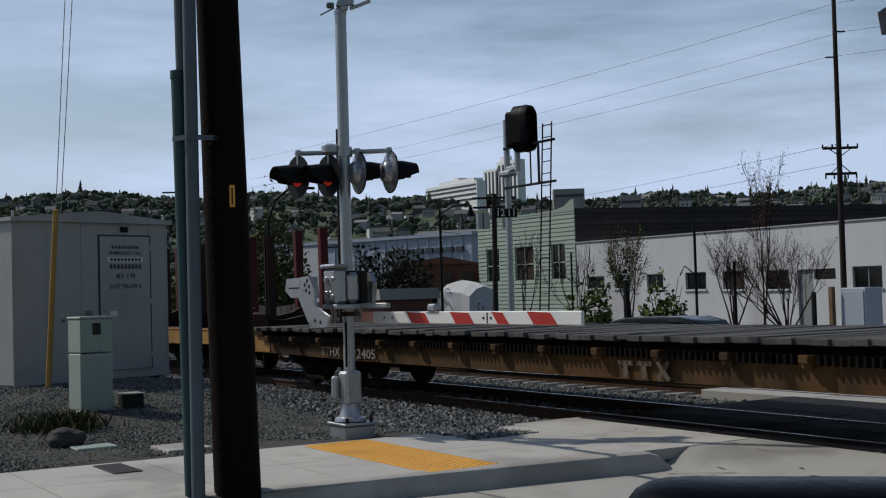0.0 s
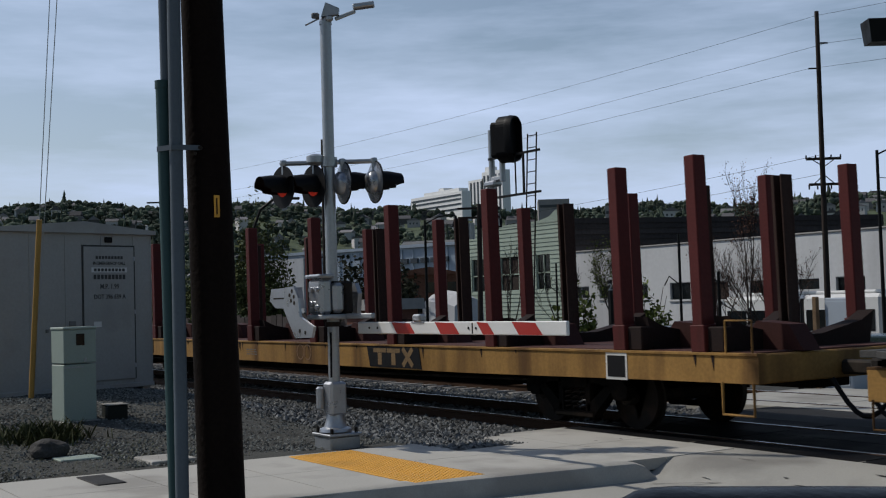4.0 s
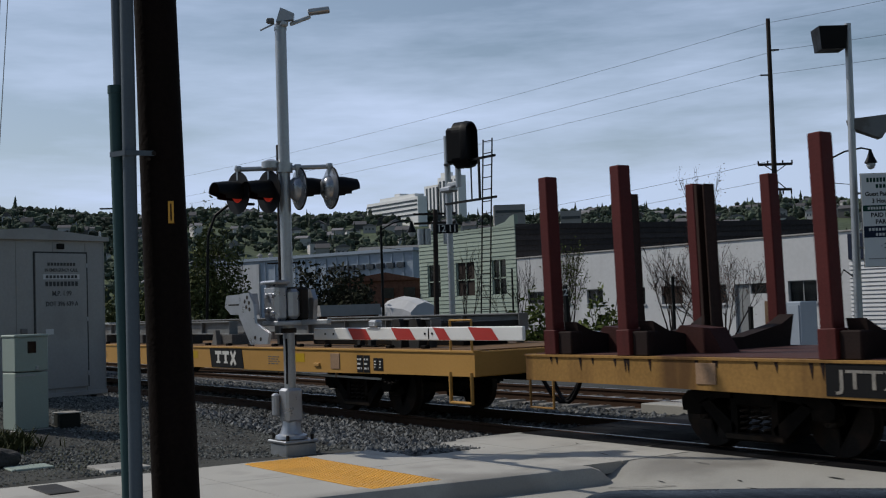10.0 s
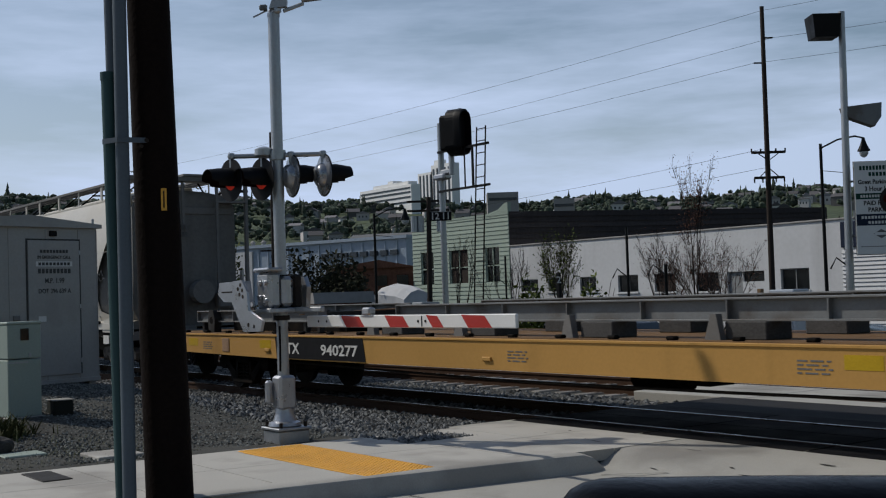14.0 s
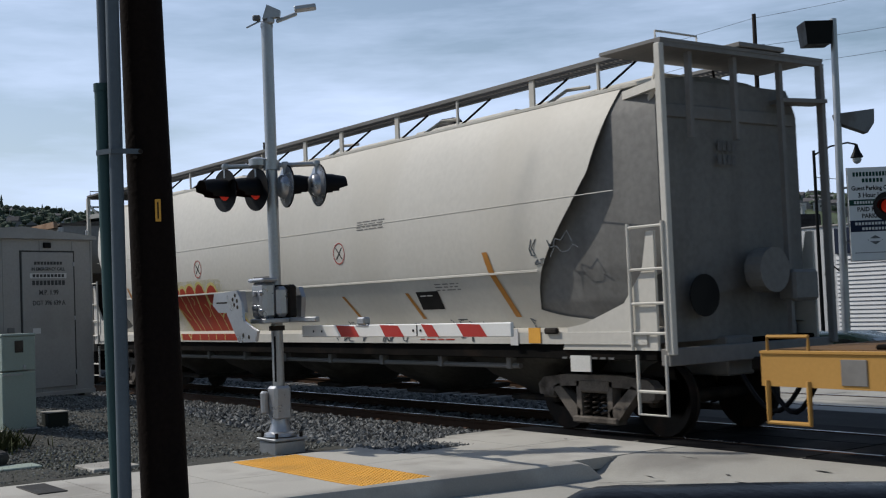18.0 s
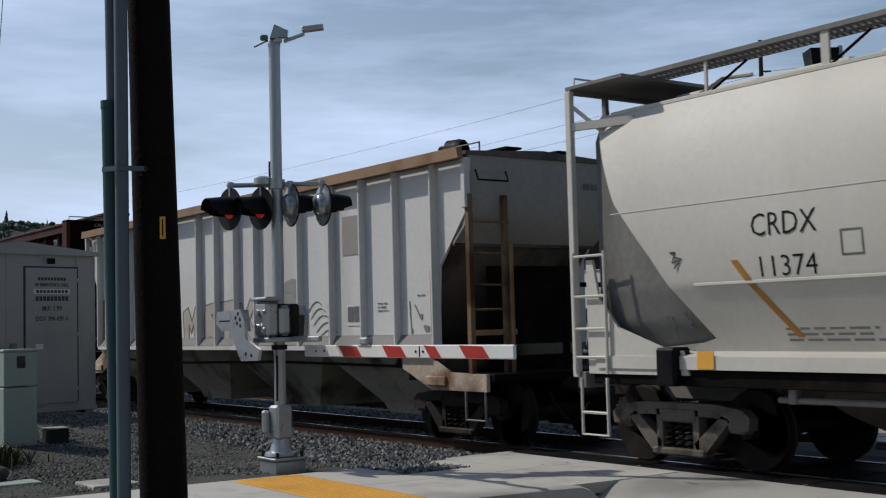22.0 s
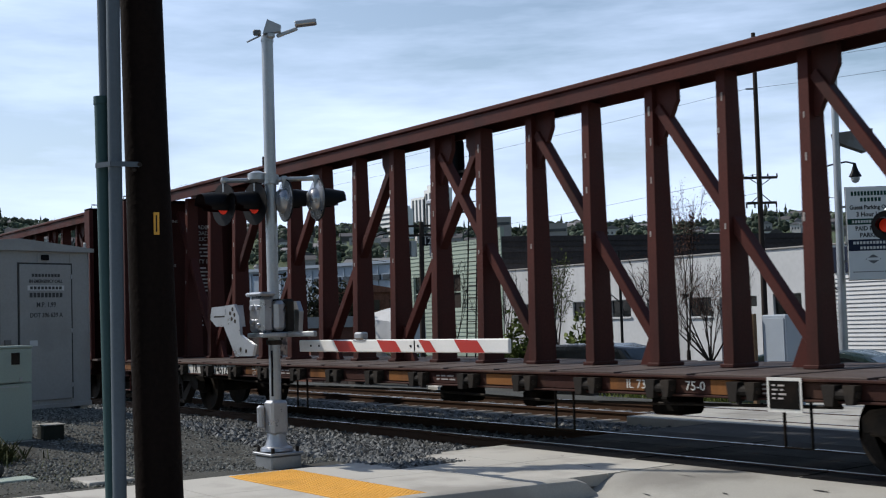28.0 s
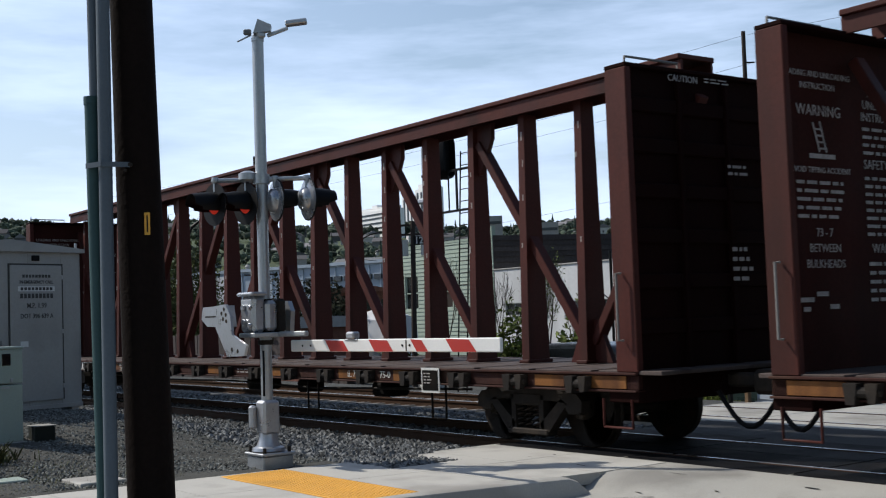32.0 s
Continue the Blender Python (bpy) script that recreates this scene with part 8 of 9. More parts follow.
        a = radians(az) + r.choice((0.0, math.pi / 2)) + r.uniform(-0.3, 0.3)
        m = Matrix.Translation((x, y, z - 1)) @ Matrix.Rotation(a, 4, "Z")
        hb.cur = 0
        hb.obox(m @ Matrix.Translation((0, 0, h / 2 + 0.5)), 2 * w, 2 * d, h + 1)
        hb.cur = 1
        hb.prism([(-w - 0.5, 0), (w + 0.5, 0), (0, r.uniform(1.4, 3.0))], m @ Matrix.Translation((0, d + 0.4, h + 1)) @ Matrix.Rotation(radians(90), 4, "X"), 2 * d + 0.8)
        hb.cur = 2
        for side in (-1, 1):
            for u in (-0.55, 0.0, 0.55):
                hb.obox(m @ Matrix.Translation((u * w, side * d, h * 0.62 + 0.5)), w * 0.22, 0.12, h * 0.28)
    tagged(part("hillside_houses", hb, [M_HOUSE, M_ROOFS, M_GLASSF]), "small pitched-roof houses scattered over the far hillside", "houses", kind="stuff")


build_hill()


def far_buildings():
    def base_pose(p, q, z):
        p, q = Vector((*p, 0)), Vector((*q, 0))
        u = (q - p).normalized()
        n = Vector((u.y, -u.x, 0))
        m = Matrix((u, Vector((0, 0, 1)), n)).transposed().to_4x4()
        m.translation = p + Vector((0, 0, z))
        return m, (q - p).length

    # hospital-like block with ribbon windows
    h = thing("office_block", "pale long office block with ribbon windows on the hilltop", "building")
    m, w = base_pose((-792.6, 490.0), (-722.0, 490.0), 55)
    for k, (x0, x1, zt) in enumerate(((0, w, 28.0), (w * 0.25, w * 0.93, 30.5), (w * 0.52, w * 0.62, 32.5))):
        part("wall", B().obox(m @ Matrix.Translation(((x0 + x1) / 2, zt / 2, -4 - k)), x1 - x0, zt, 8), M_HOSP, h)
    for z in (15.0, 18.6, 22.2, 25.2):
        part("window_band", B().obox(m @ Matrix.Translation((w / 2, z, 0.1)), w * 0.97, 1.25, 0.4), M_GLASSF, h, "dark ribbon window")
    t = thing("tower_block", "white high-rise tower with vertical window strips on the hilltop", "building")
    m, w = base_pose((-837.2, 575.0), (-786.0, 575.0), 70)
    part("wall", B().obox(m @ Matrix.Translation((w * 0.22, 17, -4)), w * 0.42, 34, 8), M_HOSP, t)
    part("wall", B().obox(m @ Matrix.Translation((w * 0.68, 19.5, -4)), w * 0.56, 39, 8), M_HOSP, t)
    for k in range(4):
        part("window_strip", B().obox(m @ Matrix.Translation((w * (0.08 + 0.1 * k), 18, 0.2)), w * 0.035, 28, 0.4), M_GLASSF, t, "dark window strip")
    for k in range(5):
        part("window_strip", B().obox(m @ Matrix.Translation((w * (0.47 + 0.105 * k), 20, 0.2)), w * 0.04, 32, 0.4), M_GLASSF, t, "dark window strip")
    part("plant_room", B().obox(m @ Matrix.Translation((w * 0.55, 41, -4)), w * 0.2, 4, 5), M_HOSP, t)
    for p, q, z0, hh, mm, lb in (((-552.3, 428.3), (-541.8, 443.0), 38, 22, M_PALER, "low pale flat-roofed building on the hillside"), ((-528, 458), (-520, 467), 38, 17, M_PALER, "grey flat-roofed building on the hillside")):
        ob = thing("hill_building", lb, "building")
        m, w = base_pose(p, q, z0)
        part("wall", B().obox(m @ Matrix.Translation((w / 2, hh / 2, -8)), w, hh, 16), mm, ob)
        part("window_band", B().obox(m @ Matrix.Translation((w / 2, hh - 4, 0.1)), w * 0.9, 1.6, 0.3), M_GLASSF, ob)
    # blue-grey shed and brick works in the middle distance
    s = thing("metal_warehouse", "long blue-grey metal warehouse with a white end", "building")
    m, w = base_pose((-137.5, 63.1), (-108.0, 72.4), -1.6)
    part("wall", B().obox(m @ Matrix.Translation((w / 2, 4.8, -8)), w, 9.6, 16), M_BLUEB, s)
    part("end_wall", B().obox(m @ Matrix.Translation((w * 0.12, 4.6, 0.1)), w * 0.24, 9.2, 0.3), M_WALLW, s, "white end bay")
    part("roof", B().obox(m @ Matrix.Translation((w / 2, 9.75, -8)), w + 0.6, 0.35, 16.6), M_BLUEB, s)
    for k in range(14):
        part("wall_rib", B().obox(m @ Matrix.Translation((w * (0.27 + 0.053 * k), 4.7, 0.06)), 0.12, 9.4, 0.12), M_BLUEB, s)
    for k in range(8):
        part("window", B().obox(m @ Matrix.Translation((w * (0.62 + 0.047 * k), 8.1, 0.14)), w * 0.032, 0.55, 0.3), M_GLASSF, s)
    for k in (0.14, 0.2, 0.3):
        part("roof_vent", B().lathe([(0.25, 9.8), (0.25, 10.3), (0.4, 10.4), (0.1, 10.7)], Matrix.Translation((m @ Vector((w * k, 0, -3))) * 1.0 - Vector((0, 0, (m @ Vector((w * k, 0, -3))).z + 1.6))), 10), M_PALER, s)
    b = thing("brick_works", "red-brick industrial building with a pale gabled roof", "building")
    m, w = base_pose((-121.7, 78.7), (-114.0, 81.1), -1.6)
    part("wall", B().obox(m @ Matrix.Translation((w / 2, 4.9, -5)), w, 9.8, 10), M_BRICK, b)
    part("roof", B().prism([(-6.5, 9.8), (w + 0.3, 9.8), (w + 0.1, 10.7), (-5.0, 11.0)], m @ Matrix.Translation((0, 0, -10)), 10.3), M_PALER, b)
    part("low_wall", B().obox(m @ Matrix.Translation((-3.1, 4.9, -5)), 6.2, 9.8, 10), M_BLUEB, b)
    r = thing("rusty_shed", "low rust-red shed with dark openings beyond the tracks", "shed")
    m, w = base_pose((-90.9, 52.5), (-86.0, 58.5), -1.6)
    part("wall", B().obox(m @ Matrix.Translation((w / 2, 2.9, -3)), w, 5.8, 6), M_RUSTROOF, r)
    part("roof", B().prism([(-0.3, 5.8), (w + 0.3, 5.8), (w * 0.6, 6.5)], m @ Matrix.Translation((0, 0, -6)), 6.3), M_RUSTROOF, r)
    for k in range(4):
        part("window", B().obox(m @ Matrix.Translation((w * (0.14 + 0.24 * k), 4.7, 0.05)), w * 0.13, 0.9, 0.2), M_WIN, r)


far_buildings()


def near_buildings():
    zg = -1.28
    # white warehouse, facing the tracks
    w = thing("white_warehouse", "long low white-painted warehouse with small dark windows", "building")
    x0, x1, y = -68.4, -39.2, 55.0
    wins = [(-67.3, -65.4, 1.75, 2.6), (-64.3, -62.7, 1.7, 2.6), (-61.0, -59.4, 1.65, 2.6), (-57.3, -55.45, 1.5, 2.6), (-54.0, -52.2, 1.45, 2.6), (-50.5, -48.7, 1.4, 2.55), (-44.15, -42.2, 1.35, 2.55)]
    door = (-48.05, -46.9, zg, 2.5)
    band = (-46.85, -45.3, 1.9, 2.5)
    holes = sorted(wins + [door, band])
    pier = lambda a, e, za, ze: part("wall", B().box(a, e, y, y + 0.3, za, ze), M_WALLW, w, "white painted wall")
    edge = x0
    for a, e, z0, z1 in holes:
        pier(edge, a, zg, 5.05)
        pier(a, e, z1, 5.05)
        if z0 > zg + 0.1:
            pier(a, e, zg, z0)
        edge = e
    pier(edge, x1, zg, 5.05)
    for a in (x0, x1 - 0.3):
        part("end_wall", B().box(a, a + 0.3, y + 0.3, y + 25, zg, 5.05), M_WALLW, w, "white painted wall")
    part("coping", B().box(x0 - 0.1, x1 + 0.1, y - 0.08, y + 0.4, 5.05, 5.15, 0.02), M_PALER, w)
    part("roof", B().box(x0 + 0.3, x1 - 0.3, y + 0.3, y + 25, 4.6, 4.75), M_ASPH, w, "flat dark roof")
    for a, e, z0, z1 in wins:
        wn = part("window", B().box(a + 0.05, e - 0.05, y + 0.16, y + 0.2, z0 + 0.05, z1 - 0.05), M_WIN if a != -54.0 else M_BARK, w, "dark window")
        part("window_sill", B().box(a - 0.08, e + 0.08, y - 0.1, y + 0.05, z0 - 0.12, z0, 0.01), M_WALLW, wn, "projecting white sill")
        part("window_frame", B().box((a + e) / 2 - 0.03, (a + e) / 2 + 0.03, y + 0.12, y + 0.22, z0, z1).box(a, e, y + 0.12, y + 0.16, z1 - 0.06, z1), M_FRAME, wn)
    part("door", B().box(door[0], door[1], y + 0.15, y + 0.2, zg, door[3]), M_FRAME, w, "grey steel door")
    part("vent_band", B().box(band[0], band[1], y + 0.15, y + 0.2, band[2], band[3]), M_WIN, w)
    # pale green two-storey building with a long dark flank
    g = thing("green_building", "pale green clapboard building with tall windows and a dark boarded flank", "building")
    gx0, gx1, gy, gt = -85.5, -72.25, 58.0, 7.75
    gw = [(-84.28, -82.4, 2.45, 5.3), (-80.16, -77.6, 2.45, 5.3), (-75.3, -73.5, 2.45, 5.3)]
    wl = B()
    edge = gx0
    for a, e, z0, z1 in gw:
        wl.box(edge, a, gy, gy + 0.3, zg, gt)
        wl.box(a, e, gy, gy + 0.3, zg, z0)
        wl.box(a, e, gy, gy + 0.3, z1, gt)
        edge = e
    wl.box(edge, gx1, gy, gy + 0.3, zg, gt)
    wl.box(gx0, gx0 + 0.3, gy + 0.3, gy + 26, zg, gt)
    part("wall", wl, M_SIDING, g)
    bd = B().box(0, 1, -0.02, 0.0, 0, 0.03)
    for k in range(26):
        z = zg + 0.6 + 0.33 * k
        if z > gt - 0.1:
            break
        segs = [(gx0, gx1)]
        if 2.3 < z < 5.35:
            segs, edge = [], gx0
            for a, e, _a, _b in gw:
                segs.append((edge, a))
                edge = e
            segs.append((edge, gx1))
        for a, e in segs:
            b = B().prism([(0, 0), (-0.05, 0), (0, 0.3)], Matrix(((0, 0, 1, a), (1, 0, 0, gy), (0, 1, 0, z), (0, 0, 0, 1))), e - a)
            part("board", b, M_SIDING, g)
    par = B().prism([(0, 0), (gx1 - gx0, 0), (gx1 - gx0, 0.95), (gx1 - gx0 - 0.5, 0.85), (gx1 - gx0 - 1.2, 0.45), (gx1 - gx0 - 2.6, 0.2), (0, 0.1)], Matrix.Translation((gx0, gy + 0.3, gt)) @ Matrix.Rotation(radians(90), 4, "X"), 0.35)
    part("parapet", par, M_SIDING, g, "curved shaped parapet")
    for a, e, z0, z1 in gw:
        wn = part("window", B().box(a, e, gy + 0.15, gy + 0.2, z0, z1), M_WIN if a != -80.16 else M_BARK, g, "tall dark window")
        fr = B()
        for xx in (a + 0.06, (a + e) / 2, e - 0.06):
            fr.box(xx - 0.05, xx + 0.05, gy + 0.05, gy + 0.15, z0, z1)
        fr.box(a, e, gy + 0.05, gy + 0.15, (z0 + z1) / 2 - 0.05, (z0 + z1) / 2 + 0.05)
        part("window_frame", fr, M_SIDING, wn)
    fl = B()
    P, Q = Vector((gx1, gy + 0.05, 0)), Vector((-62.8, 84.5, 0))
    u = (Q - P).normalized()
    L = (Q - P).length
    m = Matrix((u, Vector((0, 0, 1)), Vector((u.y, -u.x, 0)))).transposed().to_4x4()
    m.translation = P
    for k in range(22):
        b = B()
        z = zg + 0.42 * k
        b.prism([(0, 0), (0.07, 0), (0, 0.42)], m @ Matrix(((0, 0, 1, 0), (0, 1, 0, z), (1, 0, 0, 0), (0, 0, 0, 1))), L)
        part("flank_board", b, M_DARKBRD, g, "dark weathered cladding board")
    part("flank_wall", B().obox(m @ Matrix.Translation((L / 2, zg + 4.6, -0.25)), L, 9.2, 0.4), M_DARKBRD, g)
    part("roof", B().box(gx0 + 0.3, gx1 - 1, gy + 0.3, gy + 26, 7.2, 7.4), M_ASPH, g)
    # shed at the right with a navy fascia over white louvres
    s = thing("louvred_shed", "white louvred shed front with a navy fascia", "building")
    sx0, sx1, sy = -37.9, -22.0, 52.0
    part("fascia", B().box(sx0, sx1, sy, sy + 0.3, 3.45, 4.75, 0.02), M_NAVY, s, "navy blue fascia")
    sl = B().box(0, sx1 - sx0, -0.06, 0.0, 0, 0.17)
    slm = B().prism([(0, 0), (-0.06, 0.02), (0, 0.2)], Matrix(((0, 0, 1, 0), (1, 0, 0, 0), (0, 1, 0, 0), (0, 0, 0, 1))), sx1 - sx0).mesh("louvre", M_WALLW)
    for k in range(22):
        part("louvre", slm, None, s, at=pose(sx0, sy + 0.1, zg + 0.21 * k))
    part("wall", B().box(sx0, sx1, sy + 0.12, sy + 0.4, zg, 3.5), M_WALLW, s)


near_buildings()


# ---- masts, poles, lamps, wires ----
def wayside_signal():
    s = thing("wayside_signal", "black railway block signal head on a steel mast with a ladder", "signal")
    X0, Y0 = -26.5, 19.0
    part("mast", B().cyl((X0, Y0, -0.4), (X0, Y0, 6.4), 0.085, 14), M_GALV, s, smooth=40)
    part("base", B().box(X0 - 0.25, X0 + 0.25, Y0 - 0.25, Y0 + 0.25, -0.5, -0.05, 0.02), M_CONC, s)
    br = B().beam((X0, Y0, 5.05), (X0 + 0.55, Y0 - 0.05, 5.05), 0.14, 0.14, c=0.03)
    br.cyl((X0 + 0.55, Y0 - 0.05, 4.95), (X0 + 0.55, Y0 - 0.05, 5.5), 0.08, 12)
    part("head_bracket", br, M_GALV, s)
    d = aim(X0 + 0.8, Y0 - 0.1, 6.04, 1.0, 0.42)
    n = 28
    out = []
    for k in range(n):
        a = 2 * math.pi * k / n
        x, y = 0.325 * math.cos(a), 0.325 * math.sin(a)
        out.append((x, y + (0.30 if y > 0 else -0.30)))
    head = B().prism(out, d @ Matrix.Translation((0, 0, -0.12)), 0.26)
    hd = part("signal_head", head, M_BLACK, s, "long black rounded background")
    part("housing", B().obox(d @ Matrix.Translation((0, 0, -0.25)), 0.4, 0.95, 0.28, 0.06), M_BLACK, hd)
    rim = B().loft([[d @ Vector((x * f, y * f, q)) for x, y in out] for f, q in ((1.0, 0.14), (1.02, 0.2), (0.97, 0.34), (0.9, 0.35), (0.9, 0.16))])
    part("visor", rim, M_BLACK, hd, "deep rounded black visor", smooth=40)
    lad = B()
    for dx in (-0.19, 0.19):
        lad.beam((-24.95 + dx, Y0 - 0.15, -0.2), (-24.47 + dx, Y0 - 0.15, 6.05), 0.024, 0.03)
    for k in range(20):
        z = 0.1 + 0.31 * k
        cx = -24.95 + 0.48 * (z + 0.2) / 6.25
        lad.cyl((cx - 0.19, Y0 - 0.15, z), (cx + 0.19, Y0 - 0.15, z), 0.013, 6)
    part("ladder", lad, M_DARKST, s, "slender dark steel ladder")
    pf = B()
    for z in (4.53, 5.6):
        pf.beam((X0, Y0 - 0.1, z), (-24.25, Y0 - 0.1, z), 0.05, 0.06)
    pf.beam((-25.3, Y0 - 0.1, 4.53), (-25.3, Y0 - 0.1, 5.6), 0.03, 0.03)
    pf.beam((-24.95, Y0 - 0.1, 4.5), (-24.95, Y0 - 0.1, 5.6), 0.05, 0.05)
    part("platform_bracket", pf, M_DARKST, s, "dark steel bracket to the ladder")
    part("clamp", B().box(X0 - 0.15, X0 + 0.35, Y0 - 0.2, Y0 + 0.1, 4.85, 5.0, 0.04), M_CAST, s)
    d2 = aim(X0 + 0.05, Y0 - 0.12, 3.86, 0.75, -0.5)
    pl = part("number_plate", B().obox(d2, 0.6, 0.24, 0.01), M_INK, s, "black number plate")
    for txt, u in (("12", -0.15), ("11", 0.15)):
        words("plate_number", txt, 0.26, M_INKW, pl, d2 @ Matrix.Translation((u, 0, 0.007)), 0.95, 0.002, 0.004)


wayside_signal()


def street_lamp(x, y, z0, z1, ax, ay, drop=0.5, label="black cast street lamp with a bell-shaped lantern on an arm"):
    s = thing("street_lamp", label, "street lamp", "street lamps")
    part("post", B().cyl((x, y, z0), (x, y, z1), 0.07, 10, 0.05), M_DARKST, s, smooth=40)
    arm = B().tube([(x, y, z1 - 0.15), (x + ax * 0.4, y + ay * 0.4, z1 + 0.12), (x + ax * 0.8, y + ay * 0.8, z1 + 0.22), (x + ax, y + ay, z1 + 0.15)], 0.03, 6)
    part("arm", arm, M_DARKST, s)
    part("banner_rod", B().tube([(x, y, z1 - 0.9), (x + ax * 0.6, y + ay * 0.6, z1 - 1.0)], 0.012, 5), M_DARKST, s)
    bell = B().lathe([(0.04, 0.12), (0.07, 0.0), (0.12, -0.15), (0.2, -0.3), (0.21, -0.34), (0.15, -0.36)], Matrix.Translation((x + ax, y + ay, z1 + 0.05)), 14)
    ln = part("lantern", bell, M_DARKST, s, smooth=40)
    part("globe", B().lathe([(0.14, -0.36), (0.15, -0.42), (0.1, -0.52), (0.01, -0.56)], Matrix.Translation((x + ax, y + ay, z1 + 0.05)), 12), mat("lamp_glass", (0.425, 0.439, 0.439), 0.3, bump=0), ln, "pale glass globe", smooth=60)


street_lamp(-25.1, 33.6, -1.3, 6.35, 0.85, 1.15)
street_lamp(-42.3, 26.8, -0.9, 5.2, 0.75, 1.05)


def poles():
    # wooden power pole with cross arms
    p = thing("power_pole", "tall dark wooden power pole with two cross arms", "pole")
    px, py = -28.75, 35.3
    part("shaft", B().cyl((px, py, -1.4), (px + 0.2, py - 0.15, 11.9), 0.12, 12, 0.075), M_FARPOLE, p, smooth=40)
    d = Vector((0.57, 0.82, 0))
    for z, w in ((6.55, 0.62), (5.62, 0.55)):
        c = Vector((px + 0.1, py, z))
        part("cross_arm", B().beam(c - d * w, c + d * w, 0.1, 0.09), M_FARPOLE, p)
        part("brace", B().beam(c - d * w * 0.7, c + Vector((0, 0, -0.3 if z > 6 else 0.35)), 0.03, 0.03).beam(c + d * w * 0.7, c + Vector((0, 0, -0.3 if z > 6 else 0.35)), 0.03, 0.03), M_DARKST, p)
        for k in (-1, -0.45, 0.45, 1):
            part("insulator", B().cyl(c + d * w * k, c + d * w * k + Vector((0, 0, 0.14 if z > 6 else -0.18)), 0.028, 8), M_DARKST, p)
    for z, sgn in ((10.75, 1), (9.83, -1)):
        c = Vector((px + 0.15, py - 0.1, z))
        part("standoff", B().beam(c, c + d * 0.36 * sgn, 0.06, 0.05), M_DARKST, p)
    w = thing("overhead_wires", "thin overhead power wires", "wires", kind="structure")
    ends = [((-92.2, 33.7, 11.9), (px + 0.2, py - 0.15, 11.75), (-14.0, 35.5, 11.4)), ((-92.3, 33.7, 10.4), (px + 0.35, py + 0.2, 10.75), (-14.0, 35.4, 10.0)), ((-92.3, 33.7, 9.9), (px - 0.05, py - 0.4, 9.83), (-14.0, 35.4, 9.3))]
    for a, b, c in ends:
        for p0, p1, sag in ((a, b, 0.5), (b, c, 0.15)):
            p0, p1 = Vector(p0), Vector(p1)
            pts = [p0.lerp(p1, k / 16) - Vector((0, 0, 4 * sag * (k / 16) * (1 - k / 16))) for k in range(17)]
            part("wire", B().tube(pts, 0.007, 4), M_DARKST, w)
    for z in (6.7, 6.0):
        p0, p1 = Vector((-92, 45, z + 0.6)), Vector((px, py, z))
        pts = [p0.lerp(p1, k / 16) - Vector((0, 0, 4 * 0.6 * (k / 16) * (1 - k / 16))) for k in range(17)]
        part("wire", B().tube(pts, 0.008, 4), M_DARKST, w)
    # other dark poles
    q = thing("power_pole", "dark wooden power pole with a short cross arm", "pole")
    part("shaft", B().cyl((-53.5, 27.9, -1.2), (-53.4, 27.9, 10.1), 0.14, 10, 0.1), M_FARPOLE, q)
    part("cross_arm", B().beam((-53.9, 27.4, 4.2), (-53.0, 28.6, 4.2), 0.08, 0.08), M_FARPOLE, q)
    q = thing("power_pole", "short dark pole with transformer cans and cross arms", "pole")
    part("shaft", B().cyl((-37.0, 25.75, -0.8), (-36.8, 25.75, 5.4), 0.11, 10, 0.09), M_FARPOLE, q)
    for z in (5.25, 4.9):
        part("cross_arm", B().beam((-37.3, 25.1, z), (-36.4, 26.4, z), 0.08, 0.08), M_FARPOLE, q)
    for dx, dy in ((-0.3, -0.45), (-0.2, -0.22), (0.25, 0.35)):
        part("transformer", B().cyl((-36.85 + dx, 25.75 + dy, 4.1), (-36.85 + dx, 25.75 + dy, 4.7), 0.13, 12), M_GALV, q, "grey transformer can")
    q = thing("power_pole", "tall far pole with cross arm behind the signal house", "pole")
    part("shaft", B().cyl((-92.3, 33.7, -1.2), (-92.2, 33.7, 12.1), 0.16, 8, 0.1), M_FARPOLE, q)
    part("cross_arm", B().beam((-92.8, 32.6, 10.4), (-91.6, 34.9, 10.4), 0.12, 0.12), M_FARPOLE, q)
    c = thing("street_lamp", "dark curved-arm street lamp beyond the tracks", "street lamp", "street lamps")
    part("post", B().tube([(-51.3, 22.85, -0.6), (-51.1, 23.0, 5.4), (-50.95, 23.3, 6.3), (-50.7, 23.9, 6.8), (-50.4, 24.6, 6.85)], 0.07, 8), M_DARKST, c)
    part("lantern", B().obox(Matrix.Translation((-50.35, 24.75, 6.8)), 0.2, 0.5, 0.12, 0.03), M_DARKST, c)
    for x, y, z1 in ((-37.7, 36.8, 4.4), (-59.0, 47.0, 4.0), (-26.6, 37.0, 3.2), (-31.8, 33.0, 2.6)):
        s = thing("slim_post", "slim dark post by the street", "post", "slim posts")
        part("shaft", B().cyl((x, y, -1.3), (x, y, z1), 0.06, 8), M_DARKST, s)
        part("bracket", B().tube([(x, y, 2.2), (x - 0.35, y - 0.3, 2.6), (x - 0.5, y - 0.45, 2.2)], 0.03, 6), M_DARKST, s)
    # car-park light pole with the sign
    l = thing("light_pole", "grey steel car-park light pole with a black box lamp", "light pole")
    lx, ly = -19.05, 26.5
    part("shaft", B().cyl((lx - 0.06, ly, -0.9), (lx + 0.12, ly - 0.06, 8.7), 0.115, 12, 0.085), M_GALV, l, smooth=40)
    u = Vector((0.56, 0.83, 0))
    c0 = Vector((lx + 0.1, ly - 0.05, 8.45))
    bx = B()
    m = Matrix((u, Vector((u.y, -u.x, 0)), Vector((0, 0, 1)))).transposed().to_4x4()
